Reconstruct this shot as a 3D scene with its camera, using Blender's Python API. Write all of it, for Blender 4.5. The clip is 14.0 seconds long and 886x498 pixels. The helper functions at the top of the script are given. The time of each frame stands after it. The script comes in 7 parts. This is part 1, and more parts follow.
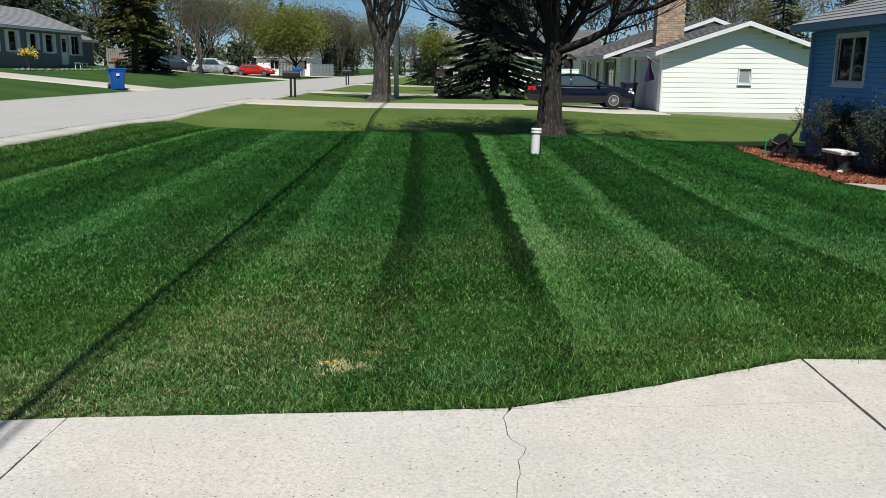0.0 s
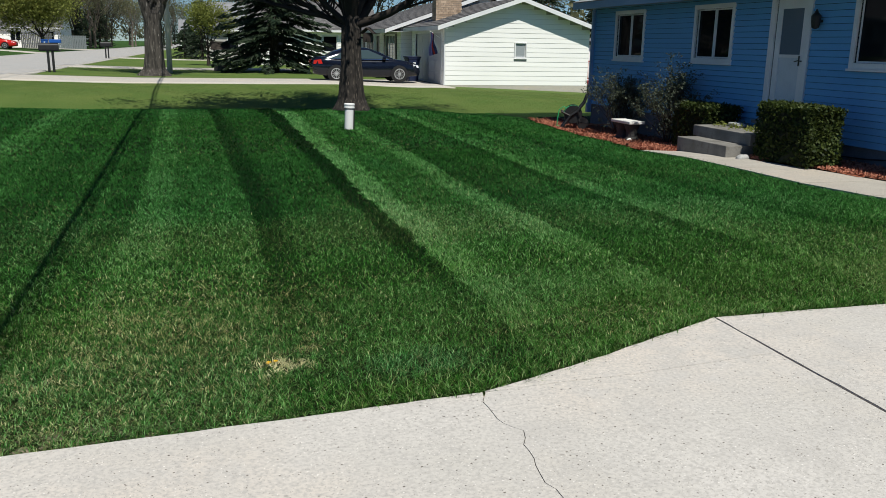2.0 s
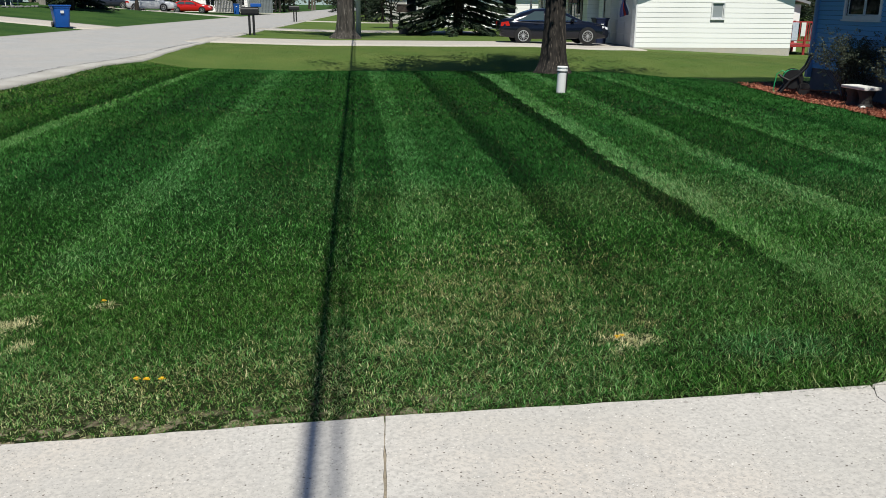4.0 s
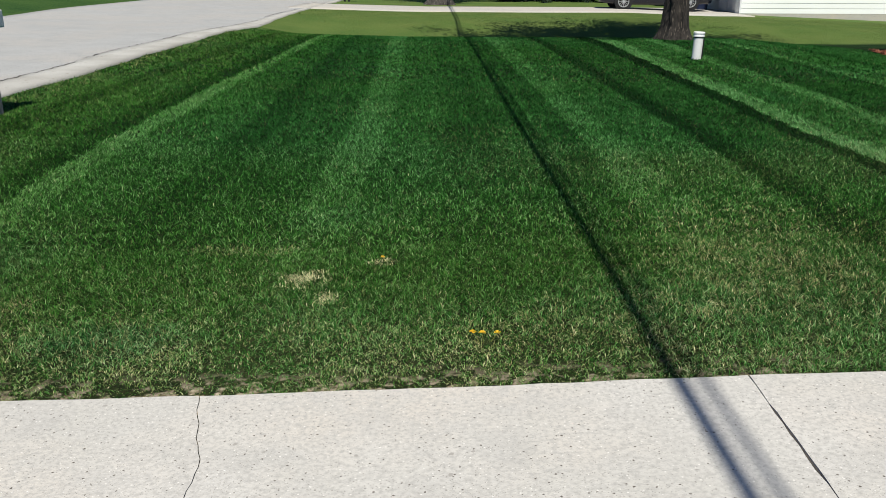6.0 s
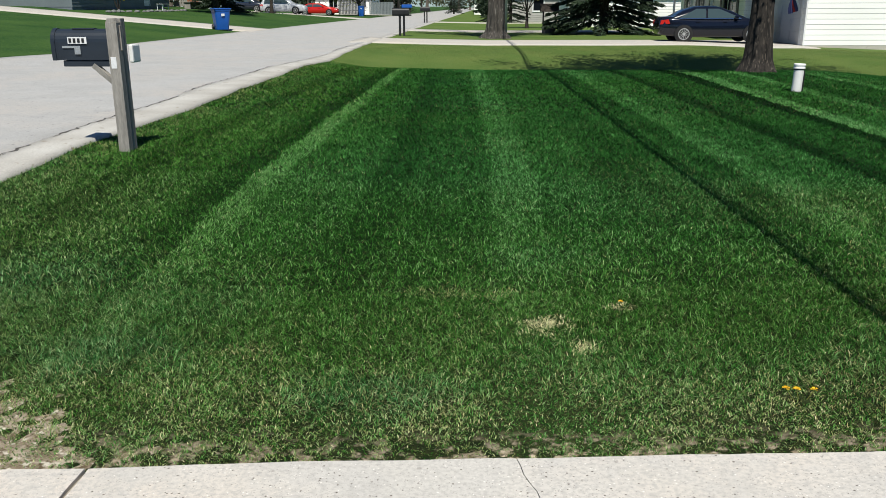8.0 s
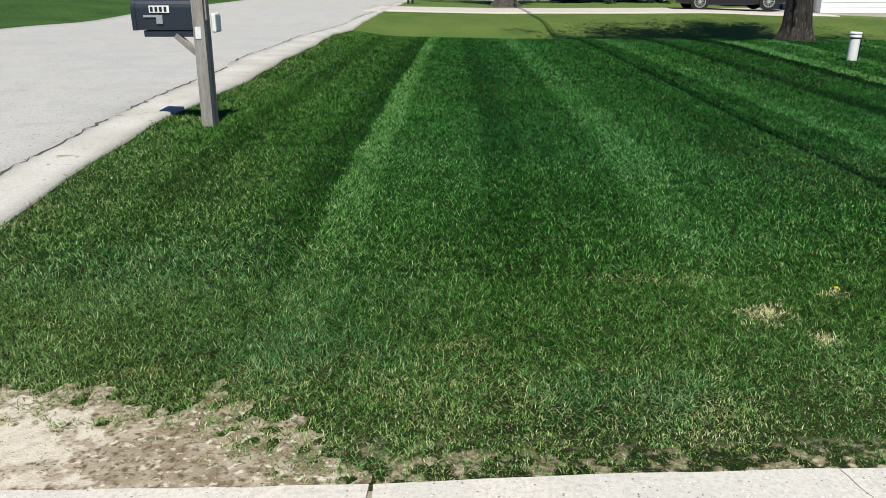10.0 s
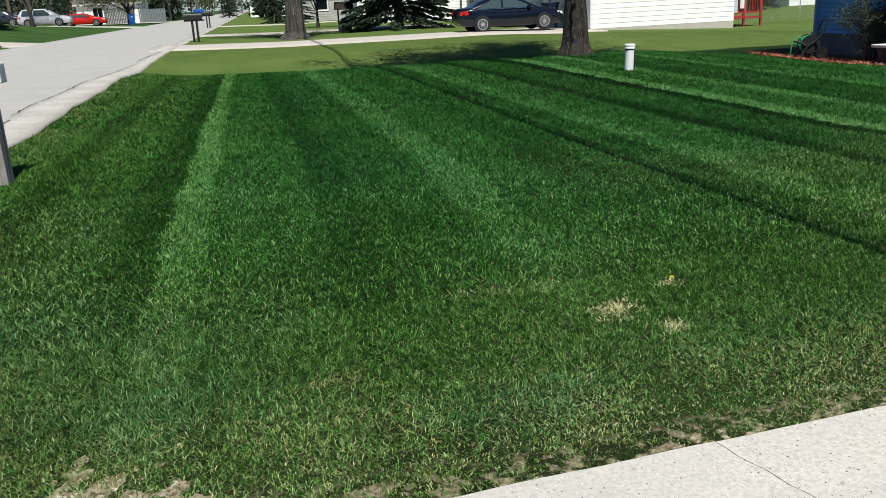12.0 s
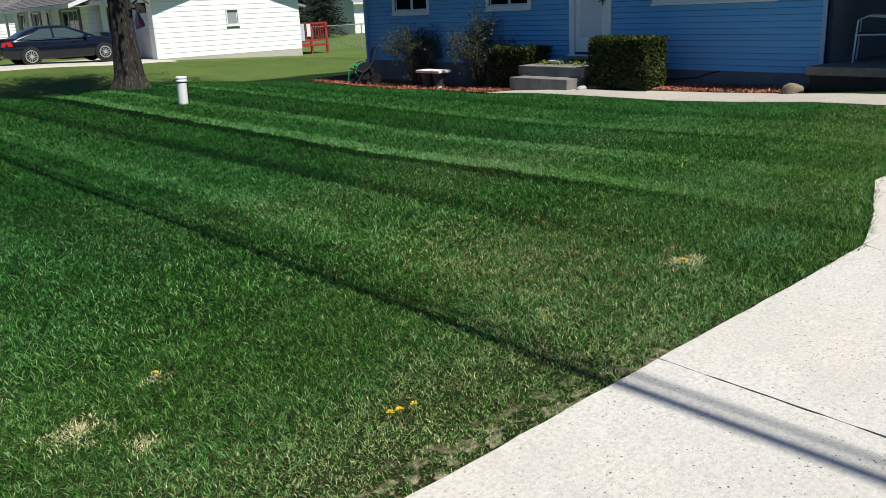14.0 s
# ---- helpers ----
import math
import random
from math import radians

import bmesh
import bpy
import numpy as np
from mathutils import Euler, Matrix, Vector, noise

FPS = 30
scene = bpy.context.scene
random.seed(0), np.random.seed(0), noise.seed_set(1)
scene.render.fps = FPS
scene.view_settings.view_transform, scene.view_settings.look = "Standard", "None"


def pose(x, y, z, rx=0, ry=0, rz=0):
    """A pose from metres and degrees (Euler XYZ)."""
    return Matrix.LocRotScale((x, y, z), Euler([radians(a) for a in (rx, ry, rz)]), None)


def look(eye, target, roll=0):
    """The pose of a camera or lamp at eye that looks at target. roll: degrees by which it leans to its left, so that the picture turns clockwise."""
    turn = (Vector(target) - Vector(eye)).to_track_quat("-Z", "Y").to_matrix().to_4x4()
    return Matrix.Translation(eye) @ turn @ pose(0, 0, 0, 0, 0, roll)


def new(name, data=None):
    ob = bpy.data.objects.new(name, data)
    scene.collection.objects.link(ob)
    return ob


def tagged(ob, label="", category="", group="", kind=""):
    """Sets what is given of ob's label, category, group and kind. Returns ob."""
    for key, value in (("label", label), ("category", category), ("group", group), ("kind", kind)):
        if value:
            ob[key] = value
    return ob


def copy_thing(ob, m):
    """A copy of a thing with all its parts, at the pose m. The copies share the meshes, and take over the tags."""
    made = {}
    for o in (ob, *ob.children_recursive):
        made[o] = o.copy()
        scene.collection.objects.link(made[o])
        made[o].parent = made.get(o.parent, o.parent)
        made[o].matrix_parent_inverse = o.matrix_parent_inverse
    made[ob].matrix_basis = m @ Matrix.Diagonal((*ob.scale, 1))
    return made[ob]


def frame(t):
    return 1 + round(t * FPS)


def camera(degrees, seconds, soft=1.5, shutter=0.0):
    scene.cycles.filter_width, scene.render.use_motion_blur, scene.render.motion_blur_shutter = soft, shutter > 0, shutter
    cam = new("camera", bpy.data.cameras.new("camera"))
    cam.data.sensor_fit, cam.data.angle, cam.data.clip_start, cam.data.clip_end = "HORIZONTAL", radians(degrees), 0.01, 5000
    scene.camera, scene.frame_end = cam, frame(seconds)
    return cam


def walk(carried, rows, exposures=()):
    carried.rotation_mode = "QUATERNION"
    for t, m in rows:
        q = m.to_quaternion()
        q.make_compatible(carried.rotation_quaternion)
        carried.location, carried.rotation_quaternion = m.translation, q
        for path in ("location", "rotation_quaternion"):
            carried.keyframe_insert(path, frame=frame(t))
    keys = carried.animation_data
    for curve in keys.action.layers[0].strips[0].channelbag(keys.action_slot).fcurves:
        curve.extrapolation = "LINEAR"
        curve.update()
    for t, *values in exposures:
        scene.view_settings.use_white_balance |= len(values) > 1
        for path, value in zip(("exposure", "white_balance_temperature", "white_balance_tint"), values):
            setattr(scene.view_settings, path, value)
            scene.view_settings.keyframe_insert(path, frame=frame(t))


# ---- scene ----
cam = camera(56.1, 14.0, soft=0.8)
PATH = [
    (0, (0.889, 0.408, 1.567), (0.875, 2.362, 1.144), 0.7),
    (0.5, (0.641, 0.407, 1.582), (0.718, 2.352, 1.124), 0.4),
    (1, (0.462, 0.443, 1.594), (0.679, 2.366, 1.088), 1.5),
    (1.5, (0.304, 0.575, 1.55), (0.651, 2.493, 1.103), -0.5),
    (2, (0.094, 0.655, 1.566), (0.607, 2.529, 1.091), 1.0),
    (2.5, (-0.222, 0.686, 1.574), (0.274, 2.558, 1.073), 0.3),
    (3, (-0.47, 0.835, 1.542), (-0.047, 2.719, 1.023), -0.6),
    (3.2, (-0.494, 0.892, 1.542), (-0.168, 2.785, 0.984), -1.2),
    (5.3, (-1.57, 1.019, 1.5), (-1.563, 2.936, 0.93), 0.3),
    (5.5, (-1.686, 1.04, 1.46), (-1.698, 2.953, 0.878), -0.9),
    (6, (-1.894, 0.95, 1.499), (-1.915, 2.847, 0.865), 0.2),
    (6.5, (-2.168, 1.053, 1.474), (-2.264, 2.963, 0.887), -1.4),
    (7, (-2.395, 1.125, 1.514), (-2.477, 3.033, 0.92), 0.7),
    (7.5, (-2.709, 1.104, 1.495), (-2.805, 3.001, 0.871), -1.2),
    (8, (-2.991, 1.184, 1.474), (-3.088, 3.101, 0.913), -0.2),
    (8.5, (-3.211, 1.276, 1.479), (-3.322, 3.181, 0.881), 1.2),
    (9, (-3.533, 1.278, 1.468), (-3.647, 3.172, 0.835), -1.8),
    (9.2, (-3.653, 1.302, 1.484), (-3.754, 3.189, 0.83), -0.9),
    (11.3, (-4.377, 1.525, 1.436), (-4.31, 3.438, 0.858), -2.6),
    (11.5, (-4.374, 1.491, 1.472), (-4.174, 3.389, 0.875), -2.5),
    (12, (-4.277, 1.467, 1.464), (-3.896, 3.344, 0.888), -2.9),
    (12.5, (-4.059, 1.437, 1.478), (-3.461, 3.267, 0.936), -3.4),
    (13, (-3.84, 1.529, 1.474), (-2.963, 3.23, 0.894), -2.8),
    (13.5, (-3.638, 1.708, 1.481), (-2.574, 3.325, 0.977), -2.3),
    (14, (-3.369, 1.909, 1.462), (-2.167, 3.406, 0.902), -2.7),
]
walk(cam, [(t, look(eye, target, roll)) for t, eye, target, roll in PATH],
     exposures=((0, 0.04, 6500, 6), (1.5, -0.04, 6500, 6), (3, -0.08, 6500, 6), (5.5, 0.0, 6500, 6), (7.5, 0.04, 6500, 6), (9, 0.2, 6500, 6), (11.5, 0.22, 6500, 6), (12.0, 0.15, 6500, 6), (13, 0.06, 6500, 6), (13.5, 0.06, 6500, 6), (14, 0.22, 6500, 6)))

# ---- world, sun, exposure ----
SUN_EL, SUN_AZ = 58.0, 5.0          # degrees up; degrees east of due south (the camera looks north, +y)
world = bpy.data.worlds.new("sky")
scene.world = world
world.use_nodes = True
wn = world.node_tree.nodes
wn.clear()
sky = wn.new("ShaderNodeTexSky")
sky.sky_type = 'NISHITA'
sky.sun_disc = False
sky.sun_elevation = radians(SUN_EL)
sky.sun_rotation = radians(180 - SUN_AZ)
sky.air_density, sky.dust_density, sky.ozone_density = 1.0, 0.0, 3.0
sky.altitude = 1200
bg = wn.new("ShaderNodeBackground")
bg.inputs["Strength"].default_value = 0.060
wo = wn.new("ShaderNodeOutputWorld")
tint = wn.new("ShaderNodeMix")
tint.data_type, tint.blend_type = 'RGBA', 'MULTIPLY'
tint.inputs["Factor"].default_value = 1.0
tint.inputs["B"].default_value = (0.70, 0.90, 1.16, 1)      # a clear, dry spring sky
world.node_tree.links.new(sky.outputs[0], tint.inputs["A"])
world.node_tree.links.new(tint.outputs["Result"], bg.inputs[0])
world.node_tree.links.new(bg.outputs[0], wo.inputs[0])
sun_data = bpy.data.lights.new("sun", 'SUN')
sun_data.energy, sun_data.angle, sun_data.color = 5.2, radians(0.53), (1.0, 0.95, 0.87)
sun = new("sun", sun_data)
S_DIR = Vector((-math.sin(radians(SUN_AZ)) * math.cos(radians(SUN_EL)), math.cos(radians(SUN_AZ)) * math.cos(radians(SUN_EL)), -math.sin(radians(SUN_EL))))
sun.matrix_world = look((10, -40, 60), Vector((10, -40, 60)) + S_DIR)

# ---- materials ----
def nodes_of(m):
    m.use_nodes = True
    return m.node_tree.nodes, m.node_tree.links


def mat(name, c1, c2=None, scale=6.0, rough=0.8, bump=0.15, bscale=60.0, metal=0.0, c3=None, spots=0.0, spot_scale=25.0, vary=0.0, space="Object", stretch=None, spec=0.4, coat=0.0):
    """A surface with two scales of colour variation, optional spots, per-object variation and fine relief."""
    m = bpy.data.materials.new(name)
    n, l = nodes_of(m)
    p = n["Principled BSDF"]
    p.inputs["Roughness"].default_value, p.inputs["Metallic"].default_value = rough, metal
    p.inputs["Specular IOR Level"].default_value = spec
    p.inputs["Coat Weight"].default_value = coat
    tc = n.new("ShaderNodeTexCoord")
    src = tc.outputs["Object"]
    if space == "World":
        src = n.new("ShaderNodeNewGeometry").outputs["Position"]
    if stretch:
        mp = n.new("ShaderNodeMapping")
        mp.inputs["Scale"].default_value = stretch
        l.new(src, mp.inputs["Vector"])
        src = mp.outputs["Vector"]
    big = n.new("ShaderNodeTexNoise")
    big.inputs["Scale"].default_value, big.inputs["Detail"].default_value = scale, 5.0
    fine = n.new("ShaderNodeTexNoise")
    fine.inputs["Scale"].default_value, fine.inputs["Detail"].default_value = bscale, 4.0
    l.new(src, big.inputs["Vector"])
    l.new(src, fine.inputs["Vector"])
    mix = n.new("ShaderNodeMix")
    mix.data_type = 'RGBA'
    ramp = n.new("ShaderNodeValToRGB")
    ramp.color_ramp.elements[0].position, ramp.color_ramp.elements[1].position = 0.35, 0.65
    l.new(big.outputs["Fac"], ramp.inputs["Fac"])
    l.new(ramp.outputs["Color"], mix.inputs["Factor"])
    c2 = c2 or tuple(v * 0.8 for v in c1)
    mix.inputs["A"].default_value, mix.inputs["B"].default_value = (*c1, 1), (*c2, 1)
    out = mix.outputs["Result"]
    grain = n.new("ShaderNodeMix")
    grain.data_type, grain.blend_type = 'RGBA', 'OVERLAY'
    grain.inputs["Factor"].default_value = 0.35
    l.new(out, grain.inputs["A"])
    l.new(fine.outputs["Fac"], grain.inputs["B"])
    out = grain.outputs["Result"]
    if c3 and spots:
        sp = n.new("ShaderNodeTexNoise")
        sp.inputs["Scale"].default_value, sp.inputs["Detail"].default_value = spot_scale, 3.0
        l.new(src, sp.inputs["Vector"])
        r2 = n.new("ShaderNodeValToRGB")
        r2.color_ramp.elements[0].position, r2.color_ramp.elements[1].position = 1 - spots, min(1.0, 1 - spots + 0.07)
        l.new(sp.outputs["Fac"], r2.inputs["Fac"])
        m3 = n.new("ShaderNodeMix")
        m3.data_type = 'RGBA'
        m3.inputs["B"].default_value = (*c3, 1)
        l.new(r2.outputs["Color"], m3.inputs["Factor"])
        l.new(out, m3.inputs["A"])
        out = m3.outputs["Result"]
    if vary:
        oi = n.new("ShaderNodeObjectInfo")
        mr = n.new("ShaderNodeMapRange")
        mr.inputs["To Min"].default_value, mr.inputs["To Max"].default_value = 1 - vary, 1 + vary
        l.new(oi.outputs["Random"], mr.inputs["Value"])
        hs = n.new("ShaderNodeHueSaturation")
        l.new(mr.outputs["Result"], hs.inputs["Value"])
        l.new(out, hs.inputs["Color"])
        out = hs.outputs["Color"]
    l.new(out, p.inputs["Base Color"])
    if bump:
        b = n.new("ShaderNodeBump")
        b.inputs["Strength"].default_value, b.inputs["Distance"].default_value = bump, 0.01
        l.new(fine.outputs["Fac"], b.inputs["Height"])
        l.new(b.outputs["Normal"], p.inputs["Normal"])
    return m


def leaf_mat(name, c1, c2, through_light=0.35, rough=0.6, tints=(0.75, 1.25)):
    """Leaves, needles or blades: each island has its own tint, and some light passes through."""
    m = bpy.data.materials.new(name)
    n, l = nodes_of(m)
    p = n["Principled BSDF"]
    p.inputs["Roughness"].default_value = rough
    p.inputs["Specular IOR Level"].default_value = 0.25
    g = n.new("ShaderNodeNewGeometry")
    mix = n.new("ShaderNodeMix")
    mix.data_type = 'RGBA'
    mix.inputs["A"].default_value, mix.inputs["B"].default_value = (*c1, 1), (*c2, 1)
    l.new(g.outputs["Random Per Island"], mix.inputs["Factor"])
    nz = n.new("ShaderNodeTexNoise")
    nz.inputs["Scale"].default_value, nz.inputs["Detail"].default_value = 1.3, 3.0
    l.new(g.outputs["Position"], nz.inputs["Vector"])
    mr = n.new("ShaderNodeMapRange")
    mr.inputs["From Min"].default_value, mr.inputs["From Max"].default_value = 0.3, 0.7
    mr.inputs["To Min"].default_value, mr.inputs["To Max"].default_value = tints
    l.new(nz.outputs["Fac"], mr.inputs["Value"])
    hs = n.new("ShaderNodeHueSaturation")
    l.new(mr.outputs["Result"], hs.inputs["Value"])
    l.new(mix.outputs["Result"], hs.inputs["Color"])
    l.new(hs.outputs["Color"], p.inputs["Base Color"])
    tr = n.new("ShaderNodeBsdfTranslucent")
    l.new(hs.outputs["Color"], tr.inputs["Color"])
    ms = n.new("ShaderNodeMixShader")
    ms.inputs["Fac"].default_value = through_light
    l.new(p.outputs["BSDF"], ms.inputs[1])
    l.new(tr.outputs["BSDF"], ms.inputs[2])
    l.new(ms.outputs["Shader"], n["Material Output"].inputs["Surface"])
    return m


def glass_mat(name, tint=(0.006, 0.008, 0.011), rough=0.03):
    """A window pane before an unlit room: dark, with a clear reflection."""
    m = bpy.data.materials.new(name)
    n, l = nodes_of(m)
    p = n["Principled BSDF"]
    p.inputs["Base Color"].default_value = (*tint, 1)
    p.inputs["Roughness"].default_value = rough
    p.inputs["Specular IOR Level"].default_value = 0.12
    nz = n.new("ShaderNodeTexNoise")
    nz.inputs["Scale"].default_value = 1.2
    b = n.new("ShaderNodeBump")
    b.inputs["Strength"].default_value, b.inputs["Distance"].default_value = 0.08, 0.02
    l.new(nz.outputs["Fac"], b.inputs["Height"])
    l.new(b.outputs["Normal"], p.inputs["Normal"])
    return m


def concrete_mat(name, base, shade, pit, pit_scale=38.0, pit_share=0.45):
    """Worn exposed concrete: broad blotches, fine sand grain, scattered dark pits and pale grit."""
    m = bpy.data.materials.new(name)
    n, l = nodes_of(m)
    p = n["Principled BSDF"]
    p.inputs["Roughness"].default_value, p.inputs["Specular IOR Level"].default_value = 0.9, 0.2
    pos = n.new("ShaderNodeNewGeometry").outputs["Position"]

    def fac(scale, detail, a, b):
        t = n.new("ShaderNodeTexNoise")
        t.inputs["Scale"].default_value, t.inputs["Detail"].default_value = scale, detail
        l.new(pos, t.inputs["Vector"])
        r = n.new("ShaderNodeMapRange")
        r.inputs["From Min"].default_value, r.inputs["From Max"].default_value = a, b
        l.new(t.outputs["Fac"], r.inputs["Value"])
        return r.outputs["Result"]

    def mixc(f, a, b):
        q = n.new("ShaderNodeMix")
        q.data_type = 'RGBA'
        l.new(f, q.inputs["Factor"])
        for key, v in (("A", a), ("B", b)):
            if isinstance(v, tuple):
                q.inputs[key].default_value = (*v, 1)
            else:
                l.new(v, q.inputs[key])
        return q.outputs["Result"]

    def pits(scale, share, size):
        v = n.new("ShaderNodeTexVoronoi")
        v.inputs["Scale"].default_value = scale
        l.new(pos, v.inputs["Vector"])
        near = n.new("ShaderNodeMapRange")
        near.inputs["From Min"].default_value, near.inputs["From Max"].default_value = size, size * 0.6
        ragged = n.new("ShaderNodeMath")
        ragged.operation = 'MULTIPLY_ADD'
        rn = n.new("ShaderNodeTexNoise")
        rn.inputs["Scale"].default_value, rn.inputs["Detail"].default_value = scale * 2.5, 3.0
        l.new(pos, rn.inputs["Vector"])
        l.new(rn.outputs["Fac"], ragged.inputs[0])
        ragged.inputs[1].default_value = 0.55
        l.new(v.outputs["Distance"], ragged.inputs[2])
        less = n.new("ShaderNodeMath")
        less.operation = 'SUBTRACT'
        less.inputs[1].default_value = 0.24
        l.new(ragged.outputs[0], less.inputs[0])
        l.new(less.outputs[0], near.inputs["Value"])
        sep = n.new("ShaderNodeSeparateColor")
        l.new(v.outputs["Color"], sep.inputs[0])
        some = n.new("ShaderNodeMath")
        some.operation = 'LESS_THAN'
        some.inputs[1].default_value = share
        l.new(sep.outputs[0], some.inputs[0])
        mul = n.new("ShaderNodeMath")
        mul.operation = 'MULTIPLY'
        l.new(near.outputs["Result"], mul.inputs[0])
        l.new(some.outputs[0], mul.inputs[1])
        return mul.outputs[0]

    col = mixc(fac(1.3, 5, 0.35, 0.68), base, shade)
    col = mixc(fac(0.55, 4, 0.44, 0.60), col, (base[0] * 1.01, base[1] * 0.96, base[2] * 0.91))
    col = mixc(fac(3.1, 6, 0.54, 0.72), col, tuple(v * 0.82 for v in base))
    col = mixc(fac(7, 5, 0.45, 0.75), col, tuple(v * 0.90 for v in base))
    col = mixc(fac(60, 6, 0.42, 0.74), col, tuple(v * 0.70 for v in base))
    pale = tuple(min(0.9, v * 1.22) for v in base)
    col = mixc(pits(60, 0.35, 0.25), col, pale)
    chips = pits(pit_scale * 0.36, pit_share * 0.62, 0.16)
    col = mixc(chips, col, tuple(0.5 * a + 0.5 * b for a, b in zip(pit, base)))
    big_pits = pits(pit_scale, pit_share, 0.20)
    col = mixc(big_pits, col, pit)
    small = pits(pit_scale * 2.3, pit_share * 1.5, 0.27)
    col = mixc(small, col, tuple(0.65 * a + 0.35 * b for a, b in zip(pit, base)))
    l.new(col, p.inputs["Base Color"])
    t = n.new("ShaderNodeTexNoise")
    t.inputs["Scale"].default_value, t.inputs["Detail"].default_value = 160.0, 4.0
    l.new(pos, t.inputs["Vector"])
    sub = n.new("ShaderNodeMath")
    sub.operation = 'SUBTRACT'
    l.new(t.outputs["Fac"], sub.inputs[0])
    l.new(big_pits, sub.inputs[1])
    b = n.new("ShaderNodeBump")
    b.inputs["Strength"].default_value, b.inputs["Distance"].default_value = 0.5, 0.004
    l.new(sub.outputs[0], b.inputs["Height"])
    l.new(b.outputs["Normal"], p.inputs["Normal"])
    return m


M_CONC = concrete_mat("pale_concrete", (0.600, 0.572, 0.532), (0.525, 0.500, 0.455), (0.15, 0.13, 0.11), 44.0, 0.42)
M_CONC2 = concrete_mat("old_concrete", (0.55, 0.52, 0.47), (0.46, 0.43, 0.385), (0.22, 0.19, 0.16), 14.0, 0.4)
M_FISSURE = mat("dark_asphalt_crack", (0.06, 0.055, 0.05), (0.10, 0.09, 0.08), 20, 0.95, 0.4, 150)
M_WALK = concrete_mat("dirty_path_concrete", (0.48, 0.45, 0.40), (0.38, 0.35, 0.305), (0.10, 0.084, 0.068), 30.0, 0.35)
M_POLE = mat("sun_bleached_pole", (0.62, 0.60, 0.56), (0.50, 0.48, 0.44), 6, 0.9, 0.6, 40, stretch=(3, 3, 0.3))
M_JOINT = mat("dark_joint_dirt", (0.24, 0.21, 0.165), (0.34, 0.30, 0.24), 20, 0.95, 0.4, 150)
M_ROAD = concrete_mat("bleached_asphalt", (0.455, 0.45, 0.44), (0.385, 0.38, 0.37), (0.10, 0.10, 0.10), 17.0, 0.5)
M_SHOULDER = mat("gritty_gutter_concrete", (0.50, 0.485, 0.45), (0.40, 0.38, 0.345), 1.2, 0.92, 0.5, 60, c3=(0.27, 0.23, 0.18), spots=0.36, spot_scale=9, space="World", spec=0.2)
M_BLUE = mat("blue_vinyl_siding", (0.143, 0.395, 0.685), (0.132, 0.372, 0.645), 0.7, 0.55, 0.05, 200, vary=0.03)
M_BLUE_TRIM = mat("faded_blue_trim", (0.26, 0.40, 0.58), (0.22, 0.36, 0.54), 1.5, 0.6, 0.05, 120)
M_WHITE = mat("white_painted_trim", (0.78, 0.79, 0.80), (0.70, 0.71, 0.72), 2.0, 0.5, 0.04, 90)
M_WSIDE = mat("white_aluminium_siding", (0.90, 0.90, 0.88), (0.87, 0.87, 0.85), 0.8, 0.6, 0.05, 120, vary=0.03)
M_GREYDOOR = mat("grey_painted_door", (0.60, 0.60, 0.60), (0.54, 0.54, 0.55), 0.8, 0.6, 0.05, 80)
M_SHINGLE = mat("grey_asphalt_shingle", (0.14, 0.135, 0.135), (0.10, 0.098, 0.10), 1.6, 0.95, 0.6, 35, stretch=(1, 1, 1), c3=(0.22, 0.21, 0.20), spots=0.42, spot_scale=6)
M_SHINGLE2 = mat("pale_grey_shingle", (0.27, 0.275, 0.29), (0.21, 0.215, 0.23), 1.6, 0.95, 0.6, 35)
M_FOUND = mat("grey_foundation_block", (0.17, 0.19, 0.22), (0.13, 0.15, 0.17), 2.5, 0.9, 0.3, 40)
M_GLASS = glass_mat("window_glass")
M_PALEGLASS = glass_mat("curtained_window_glass", (0.30, 0.33, 0.35), 0.08)
M_DARK = mat("black_plastic", (0.012, 0.012, 0.013), (0.02, 0.02, 0.02), 6, 0.45, 0.05, 80)
M_BRICK = mat("buff_chimney_brick", (0.46, 0.35, 0.26), (0.33, 0.24, 0.17), 5, 0.9, 0.5, 50, vary=0.22)
M_MORTAR = mat("mortar", (0.42, 0.39, 0.35), (0.36, 0.33, 0.3), 6, 0.95, 0.4, 60)
M_BARK = mat("grey_brown_bark", (0.040, 0.034, 0.029), (0.011, 0.0095, 0.0085), 9.0, 0.95, 1.0, 26, stretch=(2.4, 2.4, 0.4), c3=(0.10, 0.084, 0.068), spots=0.42, spot_scale=14)
M_BARK2 = mat("pale_grey_bark", (0.078, 0.069, 0.060), (0.028, 0.025, 0.022), 4.0, 0.95, 1.0, 14, stretch=(2.4, 2.4, 0.4), c3=(0.20, 0.185, 0.165), spots=0.40, spot_scale=7)
M_TWIG = mat("twig_bark", (0.04, 0.031, 0.025), (0.025, 0.02, 0.016), 4.0, 0.9, 0.3, 30)
M_TWIG2 = mat("grey_twig_bark", (0.17, 0.14, 0.115), (0.12, 0.10, 0.08), 4.0, 0.9, 0.3, 30)
M_NEEDLE = leaf_mat("spruce_needles", (0.012, 0.025, 0.014), (0.035, 0.055, 0.028), 0.15)
M_NEEDLE2 = leaf_mat("yellow_green_conifer", (0.05, 0.06, 0.018), (0.12, 0.125, 0.035), 0.2)
M_BUD = leaf_mat("spring_buds", (0.20, 0.20, 0.055), (0.30, 0.26, 0.09), 0.35)
